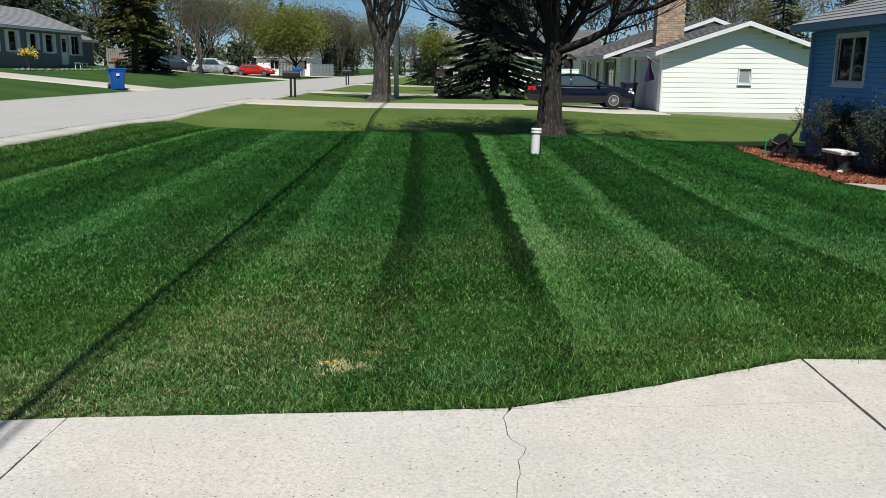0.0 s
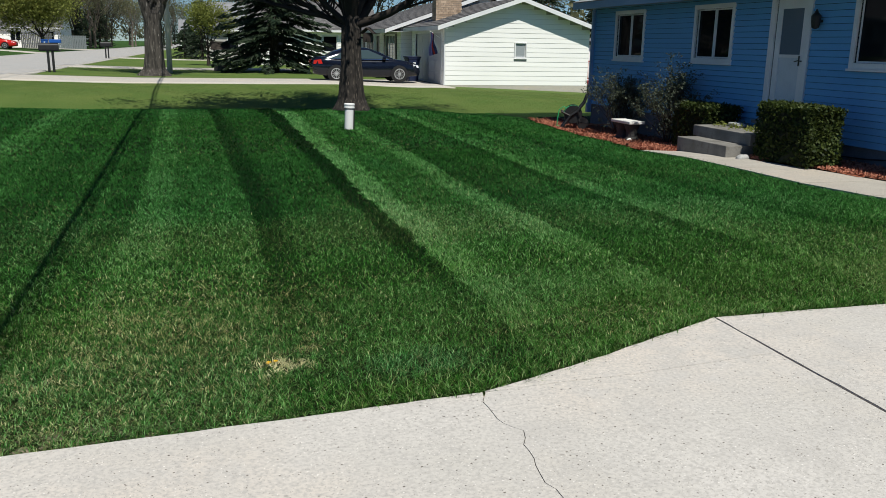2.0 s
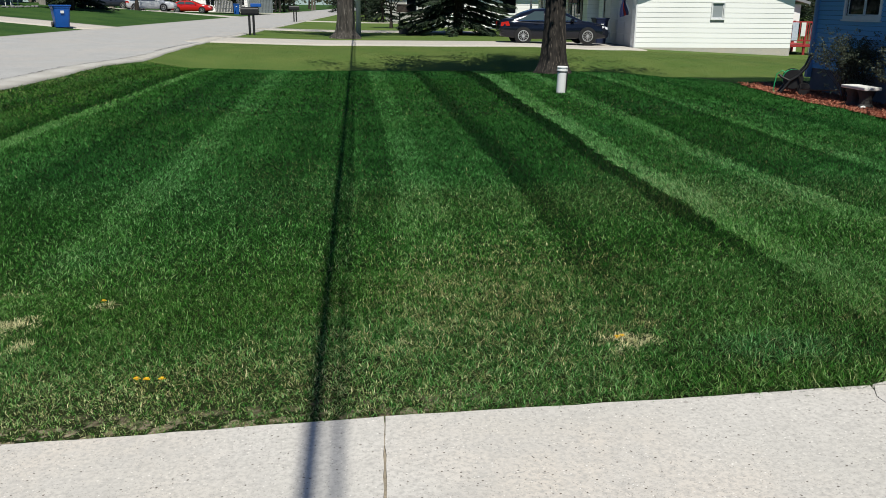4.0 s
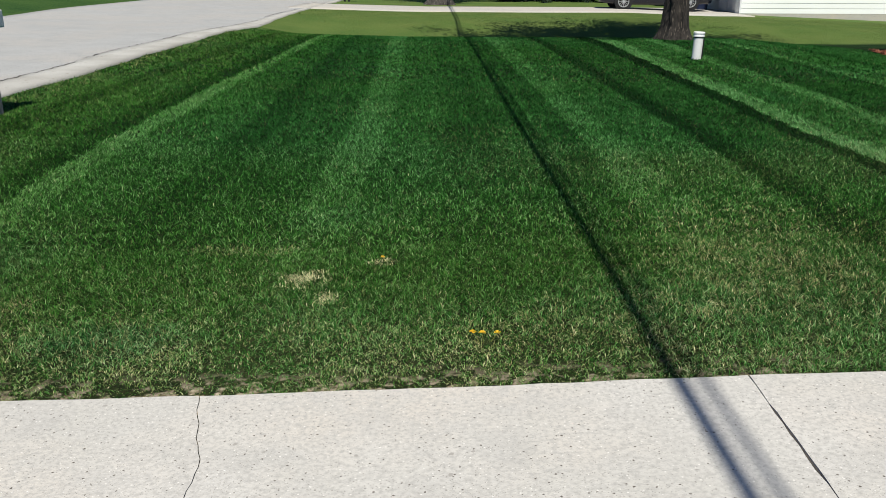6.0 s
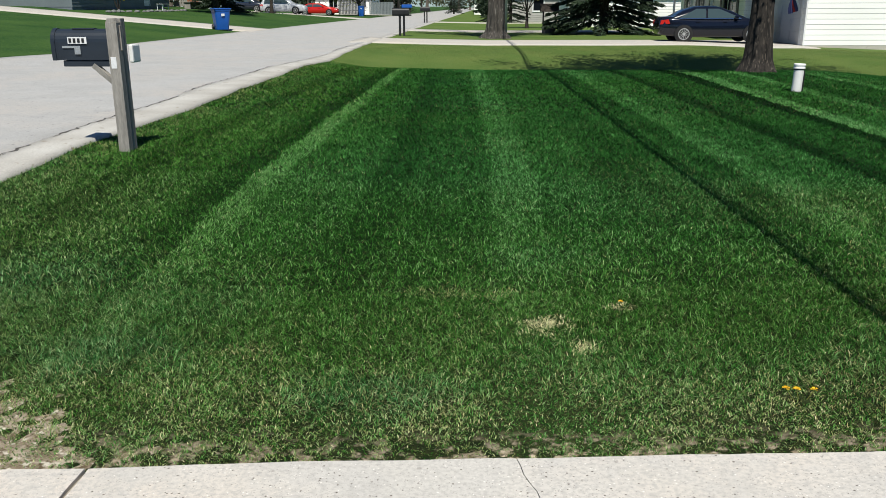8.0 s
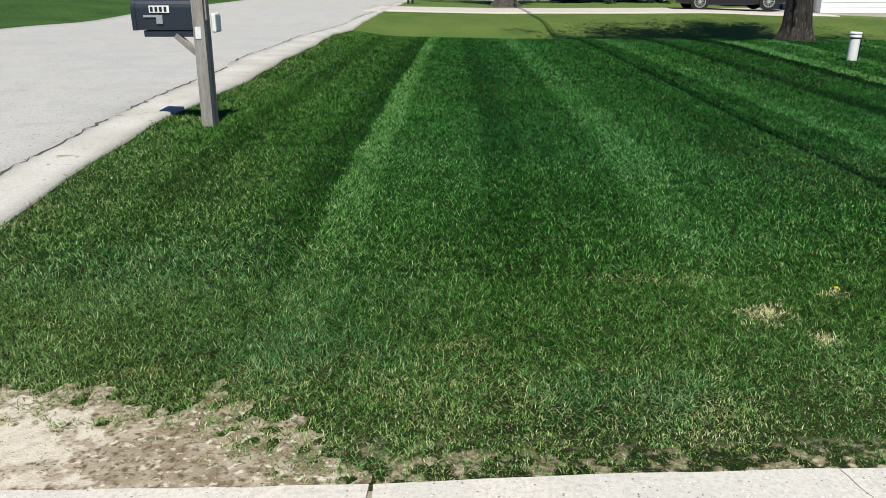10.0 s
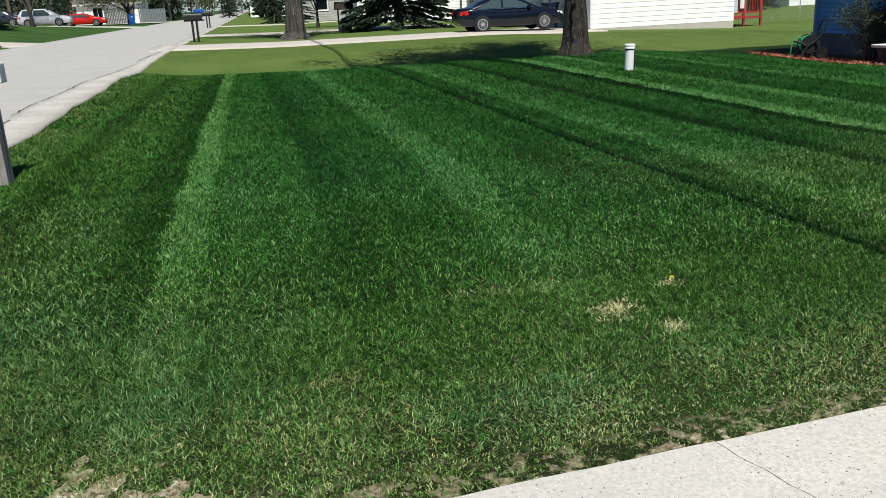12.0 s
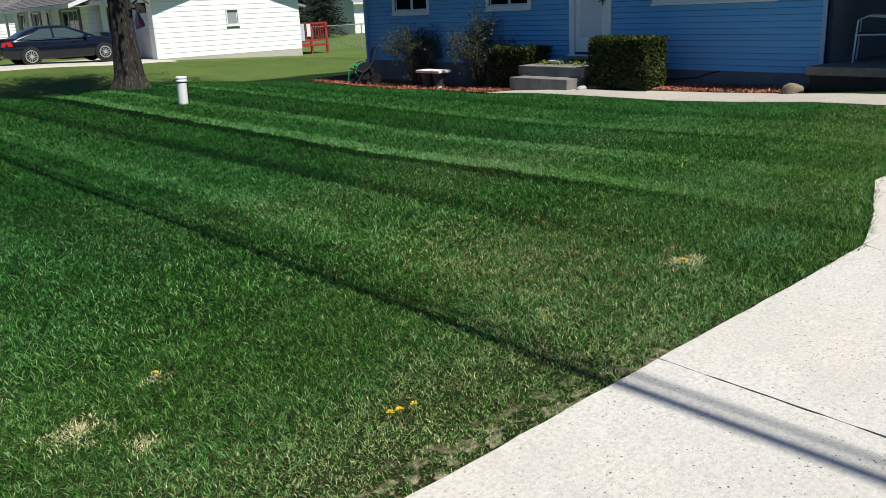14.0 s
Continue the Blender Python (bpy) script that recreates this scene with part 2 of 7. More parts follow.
M_BUD2 = leaf_mat("dark_buds", (0.05, 0.045, 0.018), (0.13, 0.115, 0.04), 0.3)
M_LEAF = leaf_mat("young_leaves", (0.18, 0.21, 0.045), (0.26, 0.285, 0.07), 0.45, tints=(0.85, 1.15))
M_LEAF2 = leaf_mat("olive_brown_buds", (0.092, 0.100, 0.055), (0.14, 0.138, 0.075), 0.3, tints=(0.85, 1.15))
M_HEDGE = leaf_mat("hedge_leaves", (0.014, 0.028, 0.007), (0.066, 0.090, 0.016), 0.25)
M_SHRUB = leaf_mat("grey_green_shrub", (0.028, 0.040, 0.026), (0.110, 0.135, 0.090), 0.2)
M_WOOD = mat("weathered_grey_wood", (0.33, 0.31, 0.28), (0.22, 0.205, 0.185), 6, 0.9, 0.8, 40, stretch=(3, 3, 0.35))
M_MULCH = leaf_mat("red_mulch", (0.20, 0.066, 0.040), (0.42, 0.18, 0.115), 0.0, 0.9)

# ---- mesh helpers ----
def part(name, bm, material, parent=None, label="", smooth=False):
    """Links a bmesh as one mesh object under a thing or a part."""
    me = bpy.data.meshes.new(name)
    bm.to_mesh(me)
    bm.free()
    for q in (material if isinstance(material, (list, tuple)) else [material]):
        me.materials.append(q)
    if smooth:
        me.polygons.foreach_set("use_smooth", [True] * len(me.polygons))
    ob = new(name, me)
    if parent:
        ob.parent = parent
    if label:
        ob["label"] = label
    return ob


def raw_mesh(name, verts, faces, material, parent=None, label="", smooth=False):
    me = bpy.data.meshes.new(name)
    me.from_pydata(verts, [], faces)
    me.materials.append(material)
    if smooth:
        me.polygons.foreach_set("use_smooth", [True] * len(me.polygons))
    ob = new(name, me)
    if parent:
        ob.parent = parent
    if label:
        ob["label"] = label
    return ob


def thing(name, m, label, category, group="", kind=""):
    ob = new(name)
    ob.empty_display_size = 0.2
    ob.matrix_world = m
    return tagged(ob, label, category, group, kind)


def box(bm, x0, x1, y0, y1, z0, z1, bevel=0.0):
    b = bm if not bevel else bmesh.new()
    v = [b.verts.new((x, y, z)) for z in (z0, z1) for x, y in ((x0, y0), (x1, y0), (x1, y1), (x0, y1))]
    for f in ((3, 2, 1, 0), (4, 5, 6, 7), (0, 1, 5, 4), (1, 2, 6, 5), (2, 3, 7, 6), (3, 0, 4, 7)):
        b.faces.new([v[i] for i in f])
    if bevel:
        bmesh.ops.bevel(b, geom=b.edges[:], offset=bevel, segments=2, affect='EDGES', profile=0.6)
        t = bpy.data.meshes.new("t")
        b.to_mesh(t)
        b.free()
        bm.from_mesh(t)
        bpy.data.meshes.remove(t)
    return bm


def boxes(*rows, bevel=0.0):
    bm = bmesh.new()
    for r in rows:
        box(bm, *r, bevel=bevel)
    return bm


def tube(bm, pts, radii, n=8, caps=True):
    """A round bar along a line of points."""
    pts = [Vector(p) for p in pts]
    radii = radii if isinstance(radii, (list, tuple)) else [radii] * len(pts)
    rings = []
    side = None
    for i, p in enumerate(pts):
        d = (pts[min(i + 1, len(pts) - 1)] - pts[max(i - 1, 0)]).normalized()
        if side is None:
            side = d.orthogonal().normalized()
        side = (side - d * side.dot(d)).normalized()
        up = d.cross(side)
        rings.append([bm.verts.new(p + (side * math.cos(2 * math.pi * k / n) + up * math.sin(2 * math.pi * k / n)) * radii[i]) for k in range(n)])
    for a, b in zip(rings, rings[1:]):
        for k in range(n):
            bm.faces.new((a[k], a[(k + 1) % n], b[(k + 1) % n], b[k]))
    if caps:
        bm.faces.new(rings[0][::-1])
        bm.faces.new(rings[-1])
    return bm


def lathe(bm, profile, n=24, axis="z", at=(0, 0, 0)):
    """A turned form: profile rows of (radius, height)."""
    rings = []
    for r, h in profile:
        ring = []
        for k in range(n):
            a = 2 * math.pi * k / n
            c, s = r * math.cos(a), r * math.sin(a)
            p = {"z": (c, s, h), "y": (c, h, s), "x": (h, c, s)}[axis]
            ring.append(bm.verts.new((p[0] + at[0], p[1] + at[1], p[2] + at[2])))
        rings.append(ring)
    for a, b in zip(rings, rings[1:]):
        for k in range(n):
            bm.faces.new((a[k], a[(k + 1) % n], b[(k + 1) % n], b[k]))
    bm.faces.new(rings[0][::-1])
    bm.faces.new(rings[-1])
    bmesh.ops.recalc_face_normals(bm, faces=bm.faces[:])
    return bm


def prism(bm, outline, z0, z1):
    """A flat slab with the given outline (list of x, y)."""
    lo = [bm.verts.new((x, y, z0)) for x, y in outline]
    hi = [bm.verts.new((x, y, z1)) for x, y in outline]
    bm.faces.new(hi)
    bm.faces.new(lo[::-1])
    k = len(outline)
    for i in range(k):
        bm.faces.new((lo[i], lo[(i + 1) % k], hi[(i + 1) % k], hi[i]))
    bmesh.ops.recalc_face_normals(bm, faces=bm.faces[:])
    return bm


# ---- the lie of the land ----
def step01(v, a, b):
    t = np.clip((v - a) / (b - a), 0, 1)
    return t * t * (3 - 2 * t)


def land(x, y):
    """Height of the ground: level lawn, a shallow swale between the two lots, the far side of the street rising."""
    x, y = np.asarray(x, float), np.asarray(y, float)
    z = -0.32 * np.exp(-((y - 25.6) / 2.7) ** 2) * (1 - 0.75 * step01(-x, 5.5, 8.0)) * (1 - 0.6 * step01(x, 5.0, 9.0))
    z = z - 0.28 * step01(x, 4.5, 8.3) * step01(y, 11.5, 17.5) * (1 - 0.6 * step01(y, 24.0, 31.0))
    near = np.interp(x, [-12, -8.5, -4.38, -2.85, -0.77, 1.2, 2.72, 6.5, 9.5, 14], [-0.17, -0.16, -0.10, -0.075, 0.045, 0.088, 0.115, 0.13, 0.12, 0.05])
    z = z + near * (1 - step01(y, 4.6, 10.0)) * step01(y, -40, -10)
    bed = np.interp(y, [13.55, 15.2, 17.5, 20.2, 21.6], [7.05, 7.35, 7.62, 7.85, 8.1])
    z = z - 0.07 * step01(x, bed, bed + 0.3) * step01(y, 13.3, 13.9) * (1 - step01(y, 21.3, 22.2)) * (1 - step01(x, 9.4, 10))
    z = z - 0.075 * step01(x, 5.0, 7.5) * step01(y, 6.5, 9.5) * (1 - step01(y, 13.0, 16.0))
    west = step01(y, 4.5, 8.5)
    z = z + west * 0.022 * np.clip(-3 - x, 0, 12)
    z = z + np.clip(0.085 * np.clip(-15 - x, 0, None), 0, 1.45) * (1 - 0.8 * step01(y, 72, 112)) * step01(y, 4.5, 20)
    z = z - 0.04 * np.clip(x - 9.0, 0, 8) * step01(y, 24, 32) * (1 - step01(y, 60, 90))
    return z


def land1(x, y):
    return float(land(x, y))


def sheet(name, xs, ys, lift, material, inside=None):
    """A sheet that follows the land."""
    gx, gy = np.meshgrid(xs, ys)
    gz = land(gx, gy) + lift
    verts = np.stack([gx, gy, gz], -1).reshape(-1, 3).tolist()
    nx, faces = len(xs), []
    for j in range(len(ys) - 1):
        for i in range(nx - 1):
            if inside is None or inside((xs[i] + xs[i + 1]) / 2, (ys[j] + ys[j + 1]) / 2):
                faces.append((j * nx + i, j * nx + i + 1, (j + 1) * nx + i + 1, (j + 1) * nx + i))
    return raw_mesh(name, verts, faces, material, smooth=True)


def strip(name, rows, lift, material, cross=8):
    """A paved band between two edges: rows of (left x, left y, right x, right y), draped on the land with a thin edge."""
    verts, faces = [], []
    for xa, ya, xb, yb in rows:
        for k in range(cross + 1):
            t = k / cross
            x, y = xa + (xb - xa) * t, ya + (yb - ya) * t
            verts.append((x, y, land1(x, y) + lift))
    c = cross + 1
    for j in range(len(rows) - 1):
        for k in range(cross):
            faces.append((j * c + k, j * c + k + 1, (j + 1) * c + k + 1, (j + 1) * c + k))
    ob = raw_mesh(name, verts, faces, material, smooth=True)
    bm = bmesh.new()
    bm.from_mesh(ob.data)
    ex = bmesh.ops.extrude_edge_only(bm, edges=[e for e in bm.edges if e.is_boundary])
    bmesh.ops.translate(bm, verts=[v for v in ex["geom"] if isinstance(v, bmesh.types.BMVert)], vec=(0, 0, -0.06))
    bmesh.ops.recalc_face_normals(bm, faces=bm.faces[:])
    bm.to_mesh(ob.data)
    bm.free()
    return ob


# the mown stripes: across-lawn position and painted brightness, the blades' lean put into colour (1 is plain)
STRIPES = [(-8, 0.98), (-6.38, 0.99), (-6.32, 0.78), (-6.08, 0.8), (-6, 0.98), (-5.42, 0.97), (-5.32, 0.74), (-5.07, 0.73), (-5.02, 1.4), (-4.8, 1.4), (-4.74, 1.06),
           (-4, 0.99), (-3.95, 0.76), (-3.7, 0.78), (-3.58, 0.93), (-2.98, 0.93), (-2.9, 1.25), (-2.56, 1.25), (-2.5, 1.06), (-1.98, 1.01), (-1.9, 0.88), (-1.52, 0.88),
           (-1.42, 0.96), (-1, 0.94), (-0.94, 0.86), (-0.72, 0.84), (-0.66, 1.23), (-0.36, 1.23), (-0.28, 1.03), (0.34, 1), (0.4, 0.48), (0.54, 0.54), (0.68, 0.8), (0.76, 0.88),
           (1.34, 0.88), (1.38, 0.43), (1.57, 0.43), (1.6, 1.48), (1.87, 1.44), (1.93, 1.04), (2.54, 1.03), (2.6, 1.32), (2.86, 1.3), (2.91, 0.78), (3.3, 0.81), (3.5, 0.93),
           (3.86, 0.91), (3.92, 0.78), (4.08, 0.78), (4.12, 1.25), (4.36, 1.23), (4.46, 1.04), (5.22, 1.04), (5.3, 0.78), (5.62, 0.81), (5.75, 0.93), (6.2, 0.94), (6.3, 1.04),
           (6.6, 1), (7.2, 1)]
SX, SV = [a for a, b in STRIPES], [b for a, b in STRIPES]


def value_noise(x, y, size, salt=0):
    """Smooth random values from 0 to 1 over the plan, about `size` metres from bump to bump."""
    table = np.random.RandomState(77 + salt).rand(4096)
    u, v = np.asarray(x, float) / size, np.asarray(y, float) / size
    i, j = np.floor(u).astype(int), np.floor(v).astype(int)
    fu, fv = u - i, v - j
    fu, fv = fu * fu * (3 - 2 * fu), fv * fv * (3 - 2 * fv)

    def at(a, b):
        return table[(a * 157 + b * 419 + (a * b) % 61) % 4096]
    return (at(i, j) * (1 - fu) + at(i + 1, j) * fu) * (1 - fv) + (at(i, j + 1) * (1 - fu) + at(i + 1, j + 1) * fu) * fv


def stripe_shift(x, y):
    """The passes in the middle of the lawn bend a little towards the street at their far end."""
    return 0.42 * np.clip((y - 9.5) / 11.0, 0, 1.2) * np.clip((x + 5.2) / 1.2, 0, 1) * np.clip((1.7 - x) / 1.0, 0, 1)


def grass_ground():
    """Soil and turf under the blades: mown lawn with painted light and dark stripes near, the neighbour's olive lawn
    past the swale, plain turf far off.
    """
    m = bpy.data.materials.new("turf")
    n, l = nodes_of(m)
    p = n["Principled BSDF"]
    p.inputs["Roughness"].default_value, p.inputs["Specular IOR Level"].default_value = 0.95, 0.1
    pos = n.new("ShaderNodeNewGeometry").outputs["Position"]
    sep = n.new("ShaderNodeSeparateXYZ")
    l.new(pos, sep.inputs[0])

    def noise_fac(scale, detail, a, b, lo, hi, vec=None):
        t = n.new("ShaderNodeTexNoise")
        t.inputs["Scale"].default_value, t.inputs["Detail"].default_value = scale, detail
        l.new(vec or pos, t.inputs["Vector"])
        r = n.new("ShaderNodeMapRange")
        r.inputs["From Min"].default_value, r.inputs["From Max"].default_value = a, b
        r.inputs["To Min"].default_value, r.inputs["To Max"].default_value = lo, hi
        l.new(t.outputs["Fac"], r.inputs["Value"])
        return r.outputs["Result"]

    def mixc(fac, a, b, mode='MIX'):
        q = n.new("ShaderNodeMix")
        q.data_type, q.blend_type = 'RGBA', mode
        for key, v in (("Factor", fac), ("A", a), ("B", b)):
            if isinstance(v, (int, float)):
                q.inputs[key].default_value = v
            elif isinstance(v, tuple):
                q.inputs[key].default_value = (*v, 1)
            else:
                l.new(v, q.inputs[key])
        return q.outputs["Result"]

    def ramp01(out, a, b):
        r = n.new("ShaderNodeMapRange")
        r.inputs["From Min"].default_value, r.inputs["From Max"].default_value = a, b
        l.new(out, r.inputs["Value"])
        return r.outputs["Result"]

    def math2(op, a, b):
        q = n.new("ShaderNodeMath")
        q.operation = op
        for i_, v in enumerate((a, b)):
            if isinstance(v, (int, float)):
                q.inputs[i_].default_value = v
            else:
                l.new(v, q.inputs[i_])
        return q.outputs[0]

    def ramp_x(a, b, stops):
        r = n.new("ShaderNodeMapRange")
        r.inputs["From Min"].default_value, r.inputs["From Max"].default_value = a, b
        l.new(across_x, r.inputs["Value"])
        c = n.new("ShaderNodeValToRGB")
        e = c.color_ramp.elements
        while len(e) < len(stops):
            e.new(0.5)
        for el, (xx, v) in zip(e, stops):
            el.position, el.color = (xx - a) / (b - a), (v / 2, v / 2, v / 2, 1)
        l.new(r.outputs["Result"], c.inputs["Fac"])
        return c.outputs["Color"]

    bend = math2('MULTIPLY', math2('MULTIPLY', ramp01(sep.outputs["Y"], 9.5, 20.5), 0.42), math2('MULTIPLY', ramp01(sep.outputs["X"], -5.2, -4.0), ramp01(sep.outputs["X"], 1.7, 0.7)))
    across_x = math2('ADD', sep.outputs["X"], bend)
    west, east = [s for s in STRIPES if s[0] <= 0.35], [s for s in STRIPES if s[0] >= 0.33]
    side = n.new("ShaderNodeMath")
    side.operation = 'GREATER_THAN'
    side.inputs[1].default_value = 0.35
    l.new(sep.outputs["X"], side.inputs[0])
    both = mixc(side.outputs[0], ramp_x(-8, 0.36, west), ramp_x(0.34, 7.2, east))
    # near-black turf: the shade between the blades is put into this colour
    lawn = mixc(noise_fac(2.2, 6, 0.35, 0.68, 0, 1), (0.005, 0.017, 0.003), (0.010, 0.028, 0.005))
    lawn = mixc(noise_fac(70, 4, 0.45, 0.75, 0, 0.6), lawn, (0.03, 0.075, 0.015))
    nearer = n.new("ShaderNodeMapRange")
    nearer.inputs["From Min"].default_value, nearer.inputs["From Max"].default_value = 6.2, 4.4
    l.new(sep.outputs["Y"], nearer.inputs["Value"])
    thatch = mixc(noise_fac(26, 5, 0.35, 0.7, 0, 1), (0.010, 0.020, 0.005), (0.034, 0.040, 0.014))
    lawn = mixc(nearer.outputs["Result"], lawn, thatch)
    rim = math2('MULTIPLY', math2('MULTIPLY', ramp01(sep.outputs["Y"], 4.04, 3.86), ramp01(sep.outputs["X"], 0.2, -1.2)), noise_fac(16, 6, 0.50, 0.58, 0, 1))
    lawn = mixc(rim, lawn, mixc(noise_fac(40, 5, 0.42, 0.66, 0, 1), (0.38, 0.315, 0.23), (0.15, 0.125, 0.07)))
    # each pass's light or dark is multiplied into the turf colour
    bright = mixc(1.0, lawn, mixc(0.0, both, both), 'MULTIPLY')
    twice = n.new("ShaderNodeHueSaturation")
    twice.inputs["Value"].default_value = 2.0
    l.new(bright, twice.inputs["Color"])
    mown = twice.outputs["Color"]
    other = mixc(noise_fac(0.55, 6, 0.35, 0.65, 0, 1), (0.072, 0.136, 0.030), (0.112, 0.162, 0.042))
    other = mixc(noise_fac(30, 5, 0.45, 0.75, 0, 0.5), other, (0.20, 0.22, 0.065))
    wob = noise_fac(0.8, 3, 0.3, 0.7, -0.35, 0.35)
    add = n.new("ShaderNodeMath")
    l.new(sep.outputs["Y"], add.inputs[0])
    l.new(wob, add.inputs[1])
    edge = n.new("ShaderNodeMapRange")
    edge.inputs["From Min"].default_value, edge.inputs["From Max"].default_value = 24.6, 25.2
    l.new(add.outputs[0], edge.inputs["Value"])
    col = mixc(edge.outputs["Result"], mown, other)
    far = n.new("ShaderNodeMapRange")
    far.inputs["From Min"].default_value, far.inputs["From Max"].default_value = -14.0, -15.5
    l.new(sep.outputs["X"], far.inputs["Value"])
    across = mixc(noise_fac(0.4, 5, 0.35, 0.65, 0, 1), (0.018, 0.058, 0.014), (0.045, 0.095, 0.022))
    across = mixc(noise_fac(14, 6, 0.42, 0.72, 0, 0.75), across, (0.075, 0.135, 0.035))
    col = mixc(far.outputs["Result"], col, across)
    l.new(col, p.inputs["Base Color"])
    t = n.new("ShaderNodeTexNoise")
    t.inputs["Scale"].default_value, t.inputs["Detail"].default_value = 45.0, 6.0
    l.new(pos, t.inputs["Vector"])
    b = n.new("ShaderNodeBump")
    b.inputs["Strength"].default_value, b.inputs["Distance"].default_value = 0.9, 0.03
    l.new(t.outputs["Fac"], b.inputs["Height"])
    l.new(b.outputs["Normal"], p.inputs["Normal"])
    return m


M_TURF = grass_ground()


def stops(*runs):
    out = []
    for a, b, s in runs:
        out += list(np.arange(a, b - 1e-6, s))
    return out + [runs[-1][1]]


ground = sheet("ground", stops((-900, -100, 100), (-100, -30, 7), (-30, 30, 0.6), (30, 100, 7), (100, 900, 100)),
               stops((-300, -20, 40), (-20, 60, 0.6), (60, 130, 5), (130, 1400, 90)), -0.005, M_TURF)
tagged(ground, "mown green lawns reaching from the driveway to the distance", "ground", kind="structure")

# ---- paving ----
ROAD_W, ROAD_E = -15.0, -7.55


def gutter_west(y):
    return -7.62 - 0.30 * float(step01(y, 8, 18)) + 0.25 * float(step01(y, 24, 32)) - 0.03 * math.sin(y * 1.3)


def gutter_east(y):
    return -7.13 - 0.28 * step01(y, 10, 26) + 0.03 * np.sin(y * 1.1) + 0.02 * np.sin(y * 3.1)


road = strip("road", [(ROAD_W, y, ROAD_E - 0.05 * math.sin(y * 1.3), y) for y in stops((-30, 80, 1.0), (80, 200, 8), (200, 700, 50))], 0.03, M_ROAD, 14)
tagged(road, "sun-bleached pale grey asphalt residential street", "road", kind="structure")
shoulder = strip("gutter", [(gutter_west(y), y, float(gutter_east(y)), y) for y in stops((4.6, 60, 0.4), (60, 160, 5))], 0.036, M_SHOULDER, 3)
tagged(shoulder, "narrow gritty concrete gutter between street and lawn", "gutter", kind="structure")
drive_n = strip("driveway_north", [(x, 34.35 - 0.1 * math.sin(x), x, 38.9 + 2.6 * float(step01(x, 4.5, 9))) for x in stops((-8.4, 9.75, 0.6))], 0.035, M_CONC2, 8)
tagged(drive_n, "neighbour's pale concrete driveway crossing the lawn", "driveway", kind="structure")
apron = strip("driveway_apron", [(x, 34.35 - 0.9 * t, x, 38.9 + 1.2 * t) for x, t in ((-8.15, 0.8), (-8.0, 0.5), (-7.8, 0.2), (-7.5, 0.0))], 0.04, M_CONC2, 6)
tagged(apron, "flared concrete driveway apron at the street", "driveway", kind="structure")
drive_f = strip("driveway_far", [(x, 50.5, x, 53.6) for x in stops((-8.2, 12, 1.2))], 0.035, M_CONC2, 4)
tagged(drive_f, "concrete driveway of the house farther along the street", "driveway", kind="structure")
drive_w = strip("driveway_west", [(x, 43.6, x, 48.2) for x in stops((-40, -14.6, 1.0))], 0.035, M_CONC2, 6)
tagged(drive_w, "pale concrete driveway climbing across the street", "driveway", kind="structure")
for yy in (84, 118):
    d = strip("driveway_west", [(x, yy, x, yy + 4.5) for x in stops((-34, -14.6, 1.2))], 0.035, M_CONC2, 4)
    tagged(d, "far pale concrete driveway across the street", "driveway", kind="structure")
d = strip("driveway_far", [(x, 76, x, 79) for x in stops((-8.2, 12, 1.2))], 0.035, M_CONC2, 4)
tagged(d, "distant concrete driveway beside the street", "driveway", kind="structure")

# the lawn's edge along the near driveway
EDGE = [(-9, 3.55), (-5.24, 3.68), (-4.45, 3.71), (-3.67, 3.77), (-2.9, 3.81), (-1.5, 3.79), (-0.77, 3.79), (0.15, 3.82), (1.17, 3.87), (1.43, 3.96), (1.85, 4.12), (2.3, 4.32), (2.72, 4.50), (3.46, 4.50), (6.0, 4.46), (9.6, 4.4)]


def edge_y(x):
    return np.interp(x, [a for a, b in EDGE], [b for a, b in EDGE])


driveway = new("driveway", None)
tagged(driveway, "speckled pale concrete driveway slabs with cracks and joints", "driveway", kind="structure")
rnd = random.Random(4)


def crack_line(pts, amp):
    """A jagged line through the points."""
    out = []
    for (xa, ya), (xb, yb) in zip(pts, pts[1:]):
        k = max(2, int(math.hypot(xb - xa, yb - ya) / 0.045))
        for i in range(k):
            t = i / k
            out.append((xa + (xb - xa) * t + rnd.uniform(-amp, amp), ya + (yb - ya) * t + rnd.uniform(-amp, amp) * 0.4))
    return out + [pts[-1]]


def slab(left, right, bottom=-4.0):
    """left and right: lines from the lawn's edge towards the street side of the slab (y falling)."""
    xa, xb = left[0][0], right[0][0]
    top = [(x, float(edge_y(x)) + rnd.uniform(-0.005, 0.005)) for x in np.arange(xa + 0.12, xb - 0.05, 0.12)]
    outline = [(x, y) for x, y in left[::-1]] + top + list(right)
    return pour(outline, 0.012)


def pour(outline, lift):
    """A slab whose top lies just above the sloping ground."""
    bm = bmesh.new()
    prism(bm, outline, 0.0, 1.0)
    for v in bm.verts:
        g = land1(v.co.x, min(v.co.y, 4.3))
        v.co.z = g + (lift if v.co.z > 0.5 else -0.10)
    return part("slab", bm, M_CONC, driveway)


def straight(x, gap):
    y = float(edge_y(x))
    return [(x + gap, y)] + [(x + gap + rnd.uniform(-0.004, 0.004), v) for v in np.arange(y - 0.07, 1.2, -0.07)] + [(x + gap, -4.0)]


def shifted(line, d):
    return [(x + d, y) for x, y in line]


